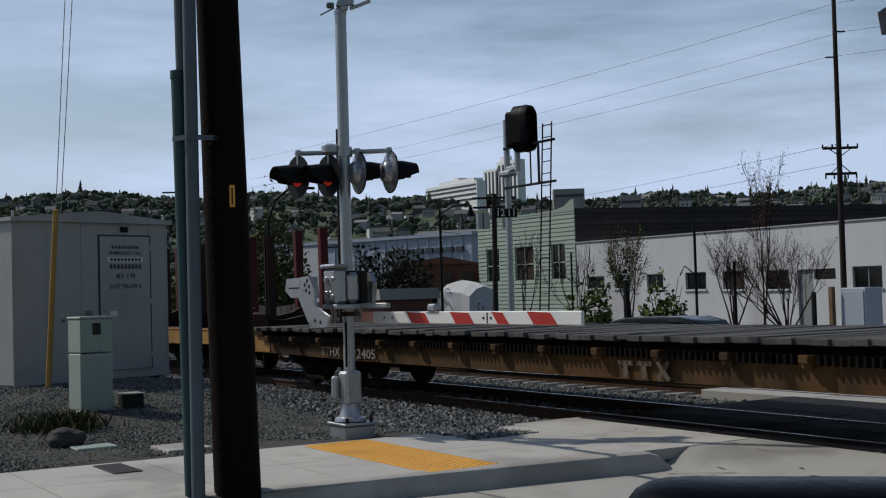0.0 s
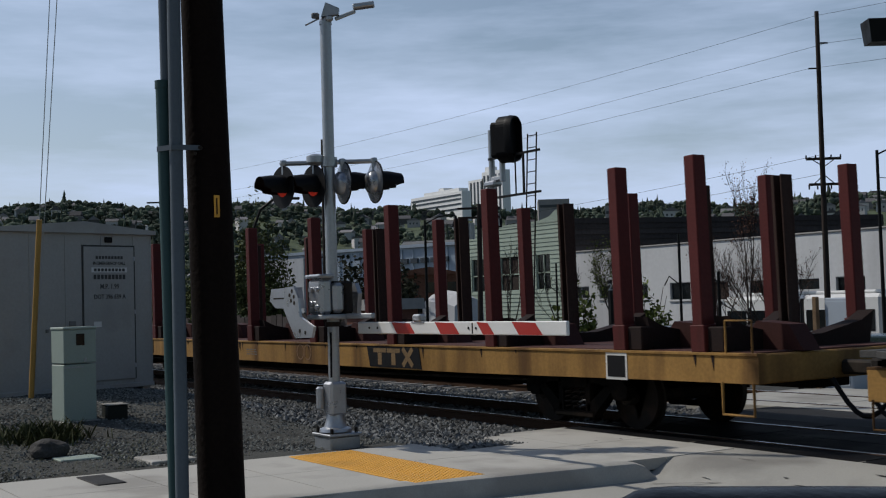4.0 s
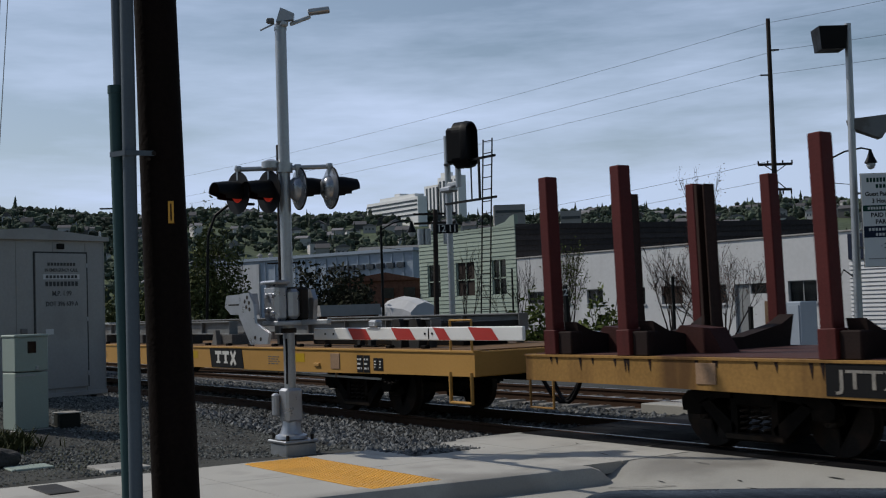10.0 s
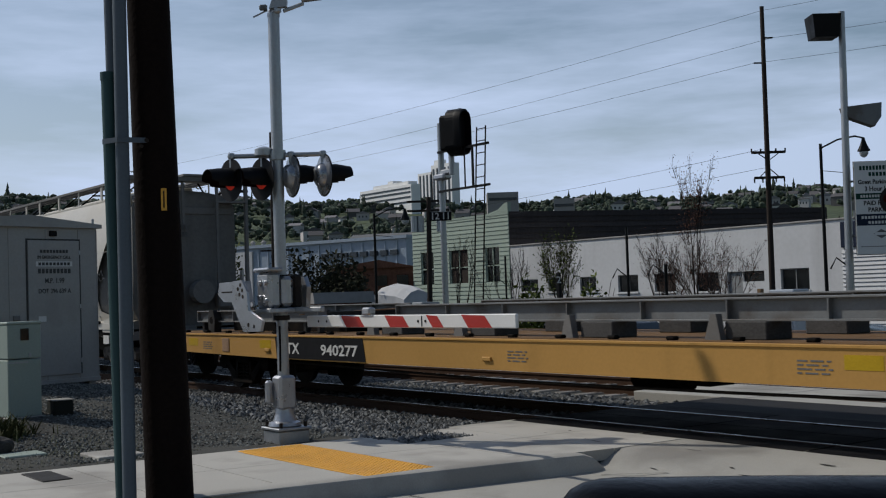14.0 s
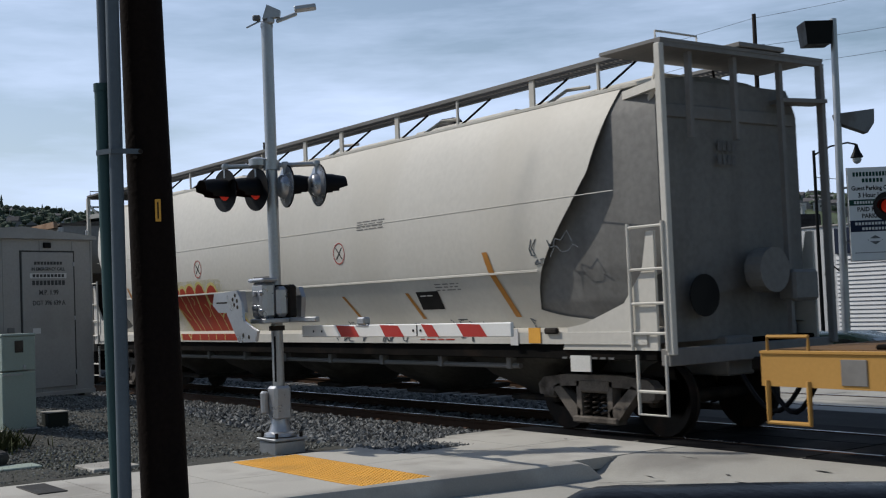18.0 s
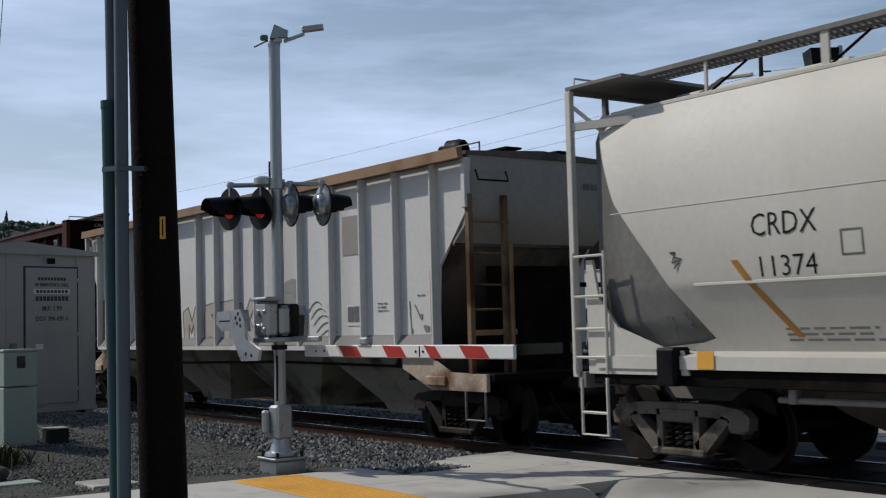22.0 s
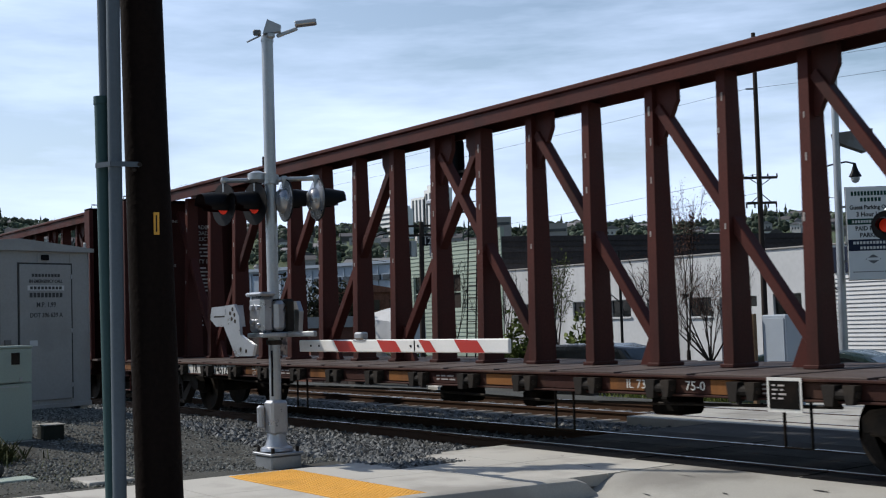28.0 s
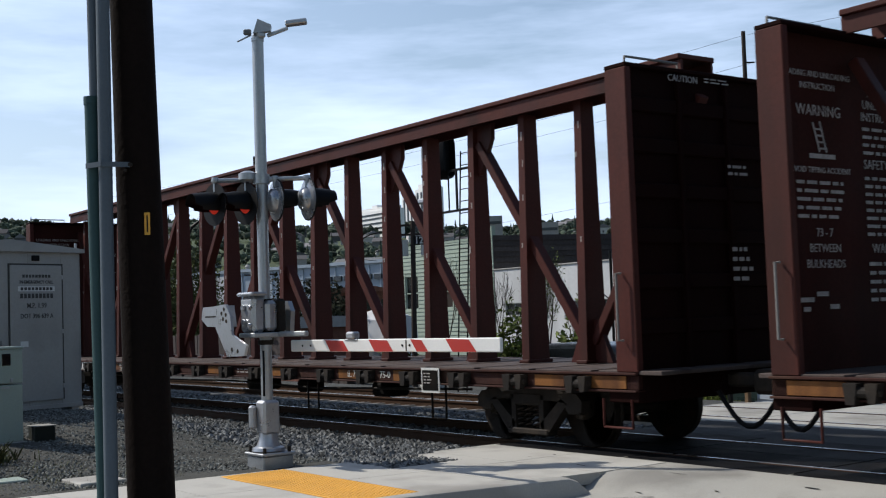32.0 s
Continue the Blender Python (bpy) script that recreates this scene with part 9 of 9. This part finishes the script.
    m.translation = c0 - u * 0.48
    bx.loft([[m @ Vector((a * 0.37, b * 0.33, 0.15)) for a, b in ((-1, -1), (1, -1), (1, 1), (-1, 1))], [m @ Vector((a * 0.31, b * 0.28, -0.44)) for a, b in ((-1, -1), (1, -1), (1, 1), (-1, 1))]])
    part("box_lamp", bx, M_DARKST, l, "black box-shaped lamp head")
    f2 = B()
    m2 = m.copy()
    m2.translation = Vector((lx + 0.05, ly, 6.0)) + u * 0.42
    f2.prism([(-0.5, 0.22), (-0.44, -0.02), (0.3, -0.3), (0.48, -0.05), (0.5, 0.32)], m2 @ Matrix.Translation((0, 0.12, 0)) @ Matrix.Rotation(radians(90), 4, "X"), 0.3)
    part("flood_lamp", f2, M_GREYST, l, "grey wedge-shaped flood lamp")
    # parking sign on the pole
    s = thing("parking_sign", "white parking notice board with green and navy bands", "sign")
    W, H = 1.25, 2.36
    o = Vector((lx + 0.42, ly - 0.24, 3.58)) + u * 0.62
    sm = aim(o.x, o.y, o.z, 0.80, -0.60)
    part("board", B().obox(sm, W, H, 0.03, 0.004), M_WHITE, s)
    part("board_edge", B().obox(sm @ Matrix.Translation((0, 0, -0.012)), W + 0.03, H + 0.03, 0.02), M_GREYST, s)
    part("rail", B().beam(Vector((lx, ly, 4.3)), o + Vector((0, 0, 0.72)) - Vector((0.02, -0.03, 0)), 0.04, 0.05).beam(Vector((lx, ly, 2.9)), o - Vector((0.02, -0.03, 0.7)), 0.04, 0.05), M_GREYST, s)
    on = lambda x, y: sm @ Matrix.Translation((x, y, 0.018))
    M_GREEN = mat("sign_green", (0.008, 0.042, 0.029), 0.5, bump=0)
    bars = B()
    for z, n, wd, hh in ((1.02, 12, 1.0, 0.11), (0.86, 6, 0.55, 0.10)):
        for k in range(n):
            bars.obox(on(-wd / 2 + (k + 0.5) * wd / n, z), wd / n * 0.7, hh, 0.003)
    part("name_bars", bars, M_GREEN, s, "dark green name lettering bars")
    words("lettering", "Guest Parking Only", 0.155, M_INK, s, on(0, 0.66), 0.88, 0.002, 0.004)
    words("lettering", "3 Hour Limit", 0.165, M_INK, s, on(0.02, 0.48), 0.92, 0.002, 0.004)
    part("green_band", B().obox(on(0, 0.30), W - 0.03, 0.15, 0.004), M_GREEN, s)
    part("navy_band", B().obox(on(0, -0.30), W - 0.03, 0.29, 0.004), M_NAVY, s)
    words("lettering", "PAID PUBLIC", 0.155, M_INK, s, on(0, 0.12), 0.95, 0.002, 0.004)
    words("lettering", "PARKING", 0.155, M_INK, s, on(0, -0.05), 0.95, 0.002, 0.004)
    bw = B()
    for z, n, wd in ((0.30, 14, 1.0), (-0.24, 12, 1.0), (-0.37, 8, 0.66)):
        for k in range(n):
            bw.obox(on(-wd / 2 + (k + 0.5) * wd / n, z) @ Matrix.Translation((0, 0, 0.003)), wd / n * 0.7, 0.07, 0.003)
    part("band_bars", bw, M_INKW, s, "white lettering bars")
    lg = B().prism([(-0.2, 0), (0, 0.12), (0.2, 0), (0, -0.12)], on(0, -0.66), 0.003)
    part("emblem", lg, M_GRAFK, s, "grey diamond emblem")
    part("emblem_inner", B().obox(on(0, -0.66) @ Matrix.Translation((0, 0, 0.003)), 0.34, 0.07, 0.003), M_WHITE, s)
    fine = B()
    for k in range(16):
        fine.obox(on(-0.5 + k * 0.066, -0.98), 0.045, 0.025, 0.003)
    part("fine_bars", fine, M_GRAFK, s)


poles()


def far_flasher():
    """The signal on the far side of the crossing, at the edge of the view."""
    s = thing("crossing_signal", "second crossing signal with red flashing lights beyond the tracks", "signal")
    x, y = -12.22, 19.77
    part("foundation", B().box(x - 0.3, x + 0.3, y - 0.3, y + 0.3, -0.5, 0.0, 0.02), M_GALV, s)
    part("mast", B().cyl((x, y, -0.1), (x, y, 4.9), 0.07, 14), M_GALV, s, smooth=40)
    part("cross_arm", B().cyl((x - 0.9, y - 0.1, 3.5), (x + 0.9, y - 0.1, 3.5), 0.03, 8), M_GALV, s)
    for o in (-0.76, 0.76):
        flasher_pair(s, aim(x + o, y - 0.3, 3.2, 0.35, -0.9), True)
    M_CABB = mat("pale_blue_grey_cabinet", (0.30, 0.34, 0.39), 0.5, vary=0.06)
    c = thing("equipment_cabinet", "pale grey equipment cabinet beside a brown post", "cabinet")
    part("body", B().box(-15.8, -15.2, 19.3, 19.8, -0.3, 1.62, 0.02), M_CABB, c)
    part("door", B().box(-15.76, -15.25, 19.28, 19.3, -0.1, 1.55, 0.004), M_CABB, c)
    part("post", B().box(-15.98, -15.88, 19.15, 19.25, -0.3, 1.65, 0.01), M_HOPRUST, c, "brown post")
    part("post", B().box(-16.3, -16.22, 19.02, 19.1, -0.3, 1.55, 0.01), M_DARKST, c, "dark post")
    b = thing("marker_post", "short dark marker post with a number 2 plate", "post")
    part("shaft", B().box(-31.15, -31.0, 27.0, 27.1, -0.9, 2.35, 0.01), M_DARKST, b)
    words("digit", "2", 0.32, M_INKW, b, aim(-30.95, 26.95, 2.1, 0.8, -0.6), 1.0, 0.002, 0.004)


far_flasher()


# ---- trees and bushes ----
def bare_tree(x, y, z, h, spread, seed, leaf=None, leaves=0, stems=3, fan=0.35, size=0.035, label="bare young street tree with reddish buds"):
    r = random.Random(seed)
    t = thing("street_tree", label, "tree", "street trees")
    b, tips = B(), []

    def grow(p, d, l, rad, lv):
        n = 3
        for k in range(n):  # each limb bends as it climbs
            q = p + d * (l / n)
            b.cyl(p, q, max(rad, 0.006), 6 if lv < 2 else 3, max(rad * 0.86, 0.006), caps=False)
            d = (d + Vector((r.uniform(-1, 1), r.uniform(-1, 1), r.uniform(-0.3, 0.7))) * 0.12 + Vector((0, 0, 0.05))).normalized()
            p, rad = q, rad * 0.86
            if lv < 6 and (k > 0 or lv > 1) and rad > 0.0022:
                nd = (d + Vector((r.uniform(-1, 1), r.uniform(-1, 1), r.uniform(-0.15, 0.35))) * spread).normalized()
                grow(p, nd, l * r.uniform(0.45, 0.7), rad * 0.6, lv + 1)
            if lv >= 1:
                tips.append(p)
        if lv < 3:
            grow(p, d, l * 0.7, rad * 0.8, lv + 1)
    base = Vector((x, y, z))
    b.cyl(base - Vector((0, 0, 0.1)), base + Vector((0, 0, h * 0.2)), 0.1, 8, 0.075)
    for k in range(stems):
        d = Vector((r.uniform(-fan, fan), r.uniform(-fan, fan), 1)).normalized()
        grow(base + Vector((0, 0, h * 0.2)), d, h * 0.34, 0.04, 0)
    part("trunk", b, M_BARK, t, "branching bare limbs")
    if leaf:
        lf = B()
        for _ in range(leaves):
            p = r.choice(tips) + Vector((r.gauss(0, 0.12), r.gauss(0, 0.12), r.gauss(0, 0.12)))
            s = r.uniform(0.4, 1.0) * size
            a, c = Vector((r.gauss(0, 1), r.gauss(0, 1), r.gauss(0, 1))).normalized(), Vector((r.gauss(0, 1), r.gauss(0, 1), r.gauss(0, 1))).normalized()
            lf.add([p - a * s, p + c * s * 0.6, p + a * s, p - c * s * 0.6], [(0, 1, 2, 3)])
        part("crown", lf, leaf, t, "sparse buds and young leaves")


def bush(x, y, z, w, h, seed, m, n=900, name="bush", label="bright green leafy bush", gap=0.0):
    r = random.Random(seed)
    t = thing(name, label, "bush", "bushes")
    st = B()
    for _ in range(9):
        st.cyl((x + r.uniform(-0.1, 0.1), y + r.uniform(-0.1, 0.1), z - 0.1), (x + r.uniform(-w, w) * 0.6, y + r.uniform(-w, w) * 0.6, z + h * r.uniform(0.5, 0.9)), 0.03, 5, 0.01)
    part("stem", st, M_BARK, t)
    lf = B()
    for _ in range(n):
        a, u = r.uniform(0, 6.3), r.random() ** 0.5
        q = Vector((math.cos(a) * w * u, math.sin(a) * w * u, h * (0.15 + 0.85 * r.random() * (1 - 0.5 * u * u))))
        k = 0.75 + 0.5 * noise.noise(q * (1.6 / max(w, 0.5)) + Vector((seed, 0, 0)))
        p = Vector((x, y, z)) + q * k
        s = r.uniform(0.05, 0.12) * (1 + w * 0.25)
        e, f = Vector((r.gauss(0, 1), r.gauss(0, 1), r.gauss(0, 1))).normalized(), Vector((r.gauss(0, 1), r.gauss(0, 1), r.gauss(0, 1))).normalized()
        lf.add([p - e * s, p + f * s * 0.7, p + e * s, p - f * s * 0.7], [(0, 1, 2, 3)])
    part("crown", lf, m, t)


bare_tree(-36.3, 31.8, -1.2, 4.9, 0.5, 3, M_LEAF, 2400, 5, 0.22, 0.06, "young street tree with sparse olive spring leaves")
bare_tree(-31.4, 35.3, -1.28, 4.9, 0.65, 8, M_BUD, 3200, 9, 1.1, 0.04, "wide bare street tree with reddish buds")
bare_tree(-33.3, 34.5, -1.28, 4.9, 0.6, 14, M_BUD, 1500, 4)
bare_tree(-49.0, 36.0, -1.28, 5.6, 0.4, 21, M_BUD, 200, 3)
bare_tree(-41.0, 33.0, -1.28, 4.6, 0.5, 25, M_LEAF, 250, 3)
bare_tree(-32.8, 35.6, -1.28, 7.4, 0.22, 29, M_BUD, 1500, 2, 0.08, 0.05, "slim tall street tree with reddish buds")
bush(-35.7, 29.3, -1.0, 1.0, 3.5, 4, M_LEAF, 2000)
bush(-34.1, 31.5, -1.1, 1.2, 3.6, 5, M_LEAF, 1900)
bush(-43.5, 29.5, -1.0, 0.9, 2.4, 6, M_LEAF, 700)
M_HEDGE = mat("dark_hedge_leaves", (0.022, 0.024, 0.013), 0.85, scale=2, jitter=0.5, island=True, bump=0)
M_WILLOW = mat("olive_leaves", (0.075, 0.085, 0.03), 0.85, scale=2, jitter=0.45, island=True, bump=0)
for k, (x, y, w, h) in enumerate(((-72, 37, 2.2, 3.6), (-70, 40, 2.4, 4.0), (-68.5, 42.5, 2.3, 3.8), (-60, 34.5, 2.4, 6.2), (-57.2, 31.2, 2.4, 6.0), (-55.0, 32.3, 2.4, 6.4), (-52.9, 31.8, 1.7, 6.2))):
    bush(x, y, -1.3, w, h, 40 + k, M_HEDGE, 3200, "hedge", "dense dark hedge beyond the tracks")
for k, (x, y, w, h) in enumerate(((-74.0, 33.2, 1.7, 11.5), (-76.5, 31.5, 2.0, 9.0), (-72.6, 34.2, 1.4, 9.5), (-100, 38, 4, 8), (-155, 34, 4.5, 19))):
    bush(x, y, -1.3, w, h, 60 + k, M_WILLOW, 5500, "broadleaf_tree", "olive-green leafy tree coming into leaf")


def odds():
    s = thing("low_shed", "low shed with a pale sloping roof", "shed")
    part("wall", B().box(-49.5, -47.4, 26.9, 29.5, -0.9, 1.5), M_BRICK, s)
    part("roof", B().prism([(-0.3, 1.5), (2.4, 1.5), (2.3, 2.0), (0.6, 1.9)], Matrix.Translation((-49.6, 29.8, 0)) @ Matrix.Rotation(radians(90), 4, "X"), 3.2), M_PALER, s)
    # rounded white block put in place of a small white truck
    b = thing("white_truck_block", "white rounded block standing in for a small white truck", "boat")
    rings = []
    for k, (w, h) in enumerate(((0.2, 1.6), (0.8, 2.3), (1.1, 2.5), (1.2, 2.55), (1.15, 2.5), (1.0, 2.45), (0.9, 2.3))):
        x = -52.6 + 0.62 * k
        rings.append([Vector((x, 33.4 + w * u, -1.2 + 1.4 * h * v)) for u, v in ((-0.5, 0.05), (0.5, 0.05), (1, 0.45), (0.95, 0.85), (0.5, 0.96), (0.0, 1.0), (-0.5, 0.96), (-0.95, 0.85), (-1, 0.45))])
    part("cover", B().loft(rings), M_WALLW, b)
    part("cradle", B().box(-52, -48, 32.9, 33.9, -1.3, -1.0), M_DIRT_SHADE, b)
    y = thing("yard_fence", "dark board fence beyond the second track", "fence")
    for k in range(40):
        x = -78 + k * 0.75
        part("board", B().box(x, x + 0.7, 30.0 + 0.02 * (k % 3), 30.06 + 0.02 * (k % 3), -1.3, 1.2 + 0.05 * (k % 4)), M_DARKBRD, y)


odds()


def verge():
    r = random.Random(77)
    g = B()
    for _ in range(5200):
        x, y = r.uniform(-24.0, -17.4), r.uniform(22.4, 26.0)
        z = lie(x, y) - 0.02
        h, a, w = r.uniform(0.12, 0.38), r.uniform(0, 6.3), r.uniform(0.01, 0.03)
        lx, ly = math.cos(a), math.sin(a)
        g.add([(x - ly * w, y + lx * w, z), (x + ly * w, y - lx * w, z), (x + lx * h * 0.5, y + ly * h * 0.5, z + h)], [(0, 1, 2)])
    tagged(part("grass_verge", g, mat("spring_grass", (0.11, 0.13, 0.025), 0.8, scale=2, jitter=0.4, island=True, bump=0)), "yellow-green spring grass beyond the crossing", "grass", kind="stuff")


verge()


# ---- vehicles ----
def parked_car(x, y, rz, m, label, L=4.7, H=1.75):
    c = thing("parked_car", label, "car", "parked cars", at=pose(x, y, lie(x, y), 0, 0, rz))
    hl, w = L / 2, 0.9
    prof = [(-hl, 0.35), (-hl, 0.85), (-hl + 0.15, 1.0), (-hl + 0.35, H - 0.1), (-hl + 0.9, H), (0.35, H), (0.85, H - 0.12), (1.35, 1.08), (hl - 0.25, 0.92), (hl, 0.7), (hl, 0.35)]
    rings = []
    for yy, k in ((-w, 0.9), (-w + 0.06, 1.0), (w - 0.06, 1.0), (w, 0.9)):
        rings.append([Vector((px * (0.985 if k < 1 else 1), yy * (1 - 0.14 * max(0, (pz - 1.0))), pz if k == 1 else 0.35 + (pz - 0.35) * 0.97)) for px, pz in prof])
    part("body", B().loft(rings), m, c, smooth=35)
    for s in (-1, 1):
        win = B()
        pts = [(-hl + 0.5, 1.06), (-hl + 0.62, H - 0.16), (0.4, H - 0.13), (0.75, H - 0.22), (1.15, 1.08)]
        win.prism(pts, Matrix.Translation((0, s * (w - 0.045) + (0.03 if s < 0 else 0), 0)) @ Matrix.Rotation(radians(90), 4, "X"), 0.03)
        part("side_window", win, M_WIN, c)
        for xx in (-hl + 0.9, hl - 0.9):
            wl = part("wheel", B().cyl((xx, s * (w - 0.02), 0.33), (xx, s * (w - 0.24), 0.33), 0.33, 18), M_BLACK, c, smooth=40)
            part("rim", B().cyl((xx, s * (w - 0.01), 0.33), (xx, s * (w - 0.03), 0.33), 0.2, 14), M_GALV, wl)
        part("headlight", B().box(hl - 0.1, hl + 0.01, s * 0.65 - 0.15, s * 0.65 + 0.15, 0.66, 0.8, 0.02), M_WHITE, c)
        part("tail_light", B().box(-hl - 0.01, -hl + 0.08, s * 0.7 - 0.1, s * 0.7 + 0.1, 0.75, 0.98, 0.02), M_RED, c)
    part("windscreen", B().beam((0.9, 0, H - 0.14), (1.33, 0, 1.1), 1.45, 0.02), M_WIN, c)


M_CARK = mat("black_car_paint", (0.003, 0.004, 0.004), 0.2, bump=0, vary=0.05)
M_CARS = mat("silver_car_paint", (0.217, 0.223, 0.229), 0.3, 0.5, bump=0, vary=0.05)
M_CARG = mat("dark_green_car_paint", (0.011, 0.023, 0.019), 0.25, bump=0, vary=0.05)
parked_car(-25.1, 24.0, 15, M_CARK, "black sport-utility car parked beyond the tracks")
parked_car(-24.5, 27.9, 15, M_CARS, "silver car parked beyond the tracks", 4.5, 1.5)
parked_car(-21.2, 27.0, 12, M_CARK, "dark car parked beyond the tracks", 4.5, 1.5)
parked_car(-17.0, 23.5, 15, M_CARG, "dark green car parked by the light pole", 4.5, 1.5)


def articulated_bus():
    L = 4.5
    c = thing("articulated_bus", "white articulated bus with dark windows driving along the street", "bus", at=pose(0, 43, -1.28))
    M_BUS = mat("bus_white", (0.586, 0.586, 0.571), 0.35, vary=0.04, bump=0)
    x = 0.0
    for k in range(3):
        L = (4.6, 4.3, 4.6)[k]
        b = B().box(x + 0.1, x + L - 0.1, -1.25, 1.25, 0.35, 2.9, 0.16)
        s = part("body_section", b, M_BUS, c, "white bus section")
        n = 3
        for j in range(n):
            a = x + 0.35 + j * (L - 0.6) / n
            part("window", B().box(a, a + (L - 0.6) / n - 0.18, -1.27, -1.25, 1.35, 2.25, 0.006), M_WIN, s)
        part("roof_unit", B().box(x + 0.6, x + L - 0.6, -0.9, 0.9, 2.9, 3.05, 0.05), M_BUS, s)
        wl = part("wheel", B().cyl((x + L * 0.5, -1.26, 0.48), (x + L * 0.5, -1.0, 0.48), 0.48, 18), M_BLACK, s)
        part("wheel", B().cyl((x + L * 0.5, 1.26, 0.48), (x + L * 0.5, 1.0, 0.48), 0.48, 18), M_BLACK, s)
        if k < 2:
            part("bellows", B().box(x + L - 0.1, x + L + 0.1, -1.1, 1.1, 0.5, 2.75), M_BLACK, c, "dark bellows joint")
        x += L
    part("windscreen", B().box(0.06, 0.1, -1.1, 1.1, 1.1, 2.6, 0.01), M_WIN, c)
    MOVERS.append((c, [(t, pose(-53.5 - 6.7 * (t - 6), 43, -1.28)) for t in [0.5 * k for k in range(65)]]))


articulated_bus()


# ---- the car the camera sits in: only its door mirror shows ----
def own_car():
    c = thing("pickup_truck", "dark pickup truck on the road with a black door mirror", "truck")
    u = Vector((0.536, 0.844, 0))  # across the view
    f = Vector((-0.844, 0.536, 0))
    o = f * 0.9 + u * 0.315 + Vector((0, 0, 1.505))
    m = Matrix((u, f, Vector((0, 0, 1)))).transposed().to_4x4()
    m.translation = o
    rings = []
    for k in range(9):
        s = -0.04 + 0.13 * k / 8
        g = (0.82, 0.93, 0.98, 1.0, 1.0, 0.98, 0.94, 0.87, 0.75)[k]
        ring = []
        n = 32
        for j in range(n):
            a = 2 * math.pi * j / n
            ca, sa = math.cos(a), math.sin(a)
            e = 0.38
            ring.append(m @ Vector((0.185 * g * math.copysign(abs(ca) ** e, ca), s, 0.095 * g * math.copysign(abs(sa) ** e, sa) - 0.018 * ca * g)))
        rings.append(ring)
    part("mirror_housing", B().loft(rings), mat("mirror_black_plastic", (0.003, 0.004, 0.006), 0.26, scale=6, vary=0.1, fine=80, bump=0.05, spec=0.03), c, "glossy black door mirror housing", smooth=60)
    gl = B().obox(m @ Matrix.Translation((0, -0.036, 0)), 0.29, 0.006, 0.14, 0.002)
    mir = bpy.data.materials.new("mirror_glass")
    mir.use_nodes = True
    mir.node_tree.nodes["Principled BSDF"].inputs["Metallic"].default_value = 1.0
    mir.node_tree.nodes["Principled BSDF"].inputs["Roughness"].default_value = 0.02
    part("mirror_glass", gl, mir, c)
    arm = B().beam(o - Vector((0, 0, 0.05)) + u * 0.1, Vector((-0.23, 0.72, 1.15)), 0.06, 0.08, c=0.02)
    part("mirror_arm", arm, M_BLACK, c)
    # body round the open side window
    x0, x1, y0, y1 = -0.25, 1.6, -3.4, 2.25
    part("body", B().box(x0, x1, -1.0, 0.85, 0.2, 1.16, 0.08), M_CARK, c)
    part("bonnet", B().box(x0 + 0.05, x1 - 0.05, 0.84, y1, 0.32, 1.1, 0.12), M_CARK, c)
    bed = B().box(x0, x1, y0, -1.01, 0.32, 0.5, 0.03)
    for p0, p1, q0, q1 in ((x0, x0 + 0.08, y0, -1.01), (x1 - 0.08, x1, y0, -1.01), (x0 + 0.08, x1 - 0.08, y0, y0 + 0.08)):
        bed.box(p0, p1, q0, q1, 0.5, 1.05, 0.02)
    part("bed", bed, M_CARK, c)
    part("door", B().box(x0 - 0.02, x0 + 0.03, -0.55, 0.8, 0.36, 1.19, 0.015), M_CARK, c)
    part("door_handle", B().box(x0 - 0.045, x0 - 0.015, -0.45, -0.28, 1.0, 1.03, 0.008), M_BLACK, c)
    part("roof", B().box(x0 + 0.14, x1 - 0.14, -0.95, 0.3, EYE + 0.42, EYE + 0.48, 0.025), M_CARK, c)
    for px, qx in ((x0 + 0.05, x0 + 0.17), (x1 - 0.05, x1 - 0.17)):
        part("front_pillar", B().beam((px, 0.86, 1.1), (qx, 0.27, EYE + 0.45), 0.07, 0.07, c=0.015), M_CARK, c)
        part("rear_pillar", B().beam((px, -0.95, 1.1), (qx, -0.9, EYE + 0.45), 0.1, 0.1, c=0.015), M_CARK, c)
    part("bumper", B().box(x0 + 0.02, x1 - 0.02, y1 - 0.02, y1 + 0.12, 0.26, 0.48, 0.05), M_BLACK, c)
    for sx in (x0 + 0.1, x1 - 0.1):
        for sy in (-2.4, 1.45):
            part("wheel", B().cyl((sx - 0.12, sy, 0.17), (sx + 0.12, sy, 0.17), 0.36, 20), M_BLACK, c)


own_car()

motions()
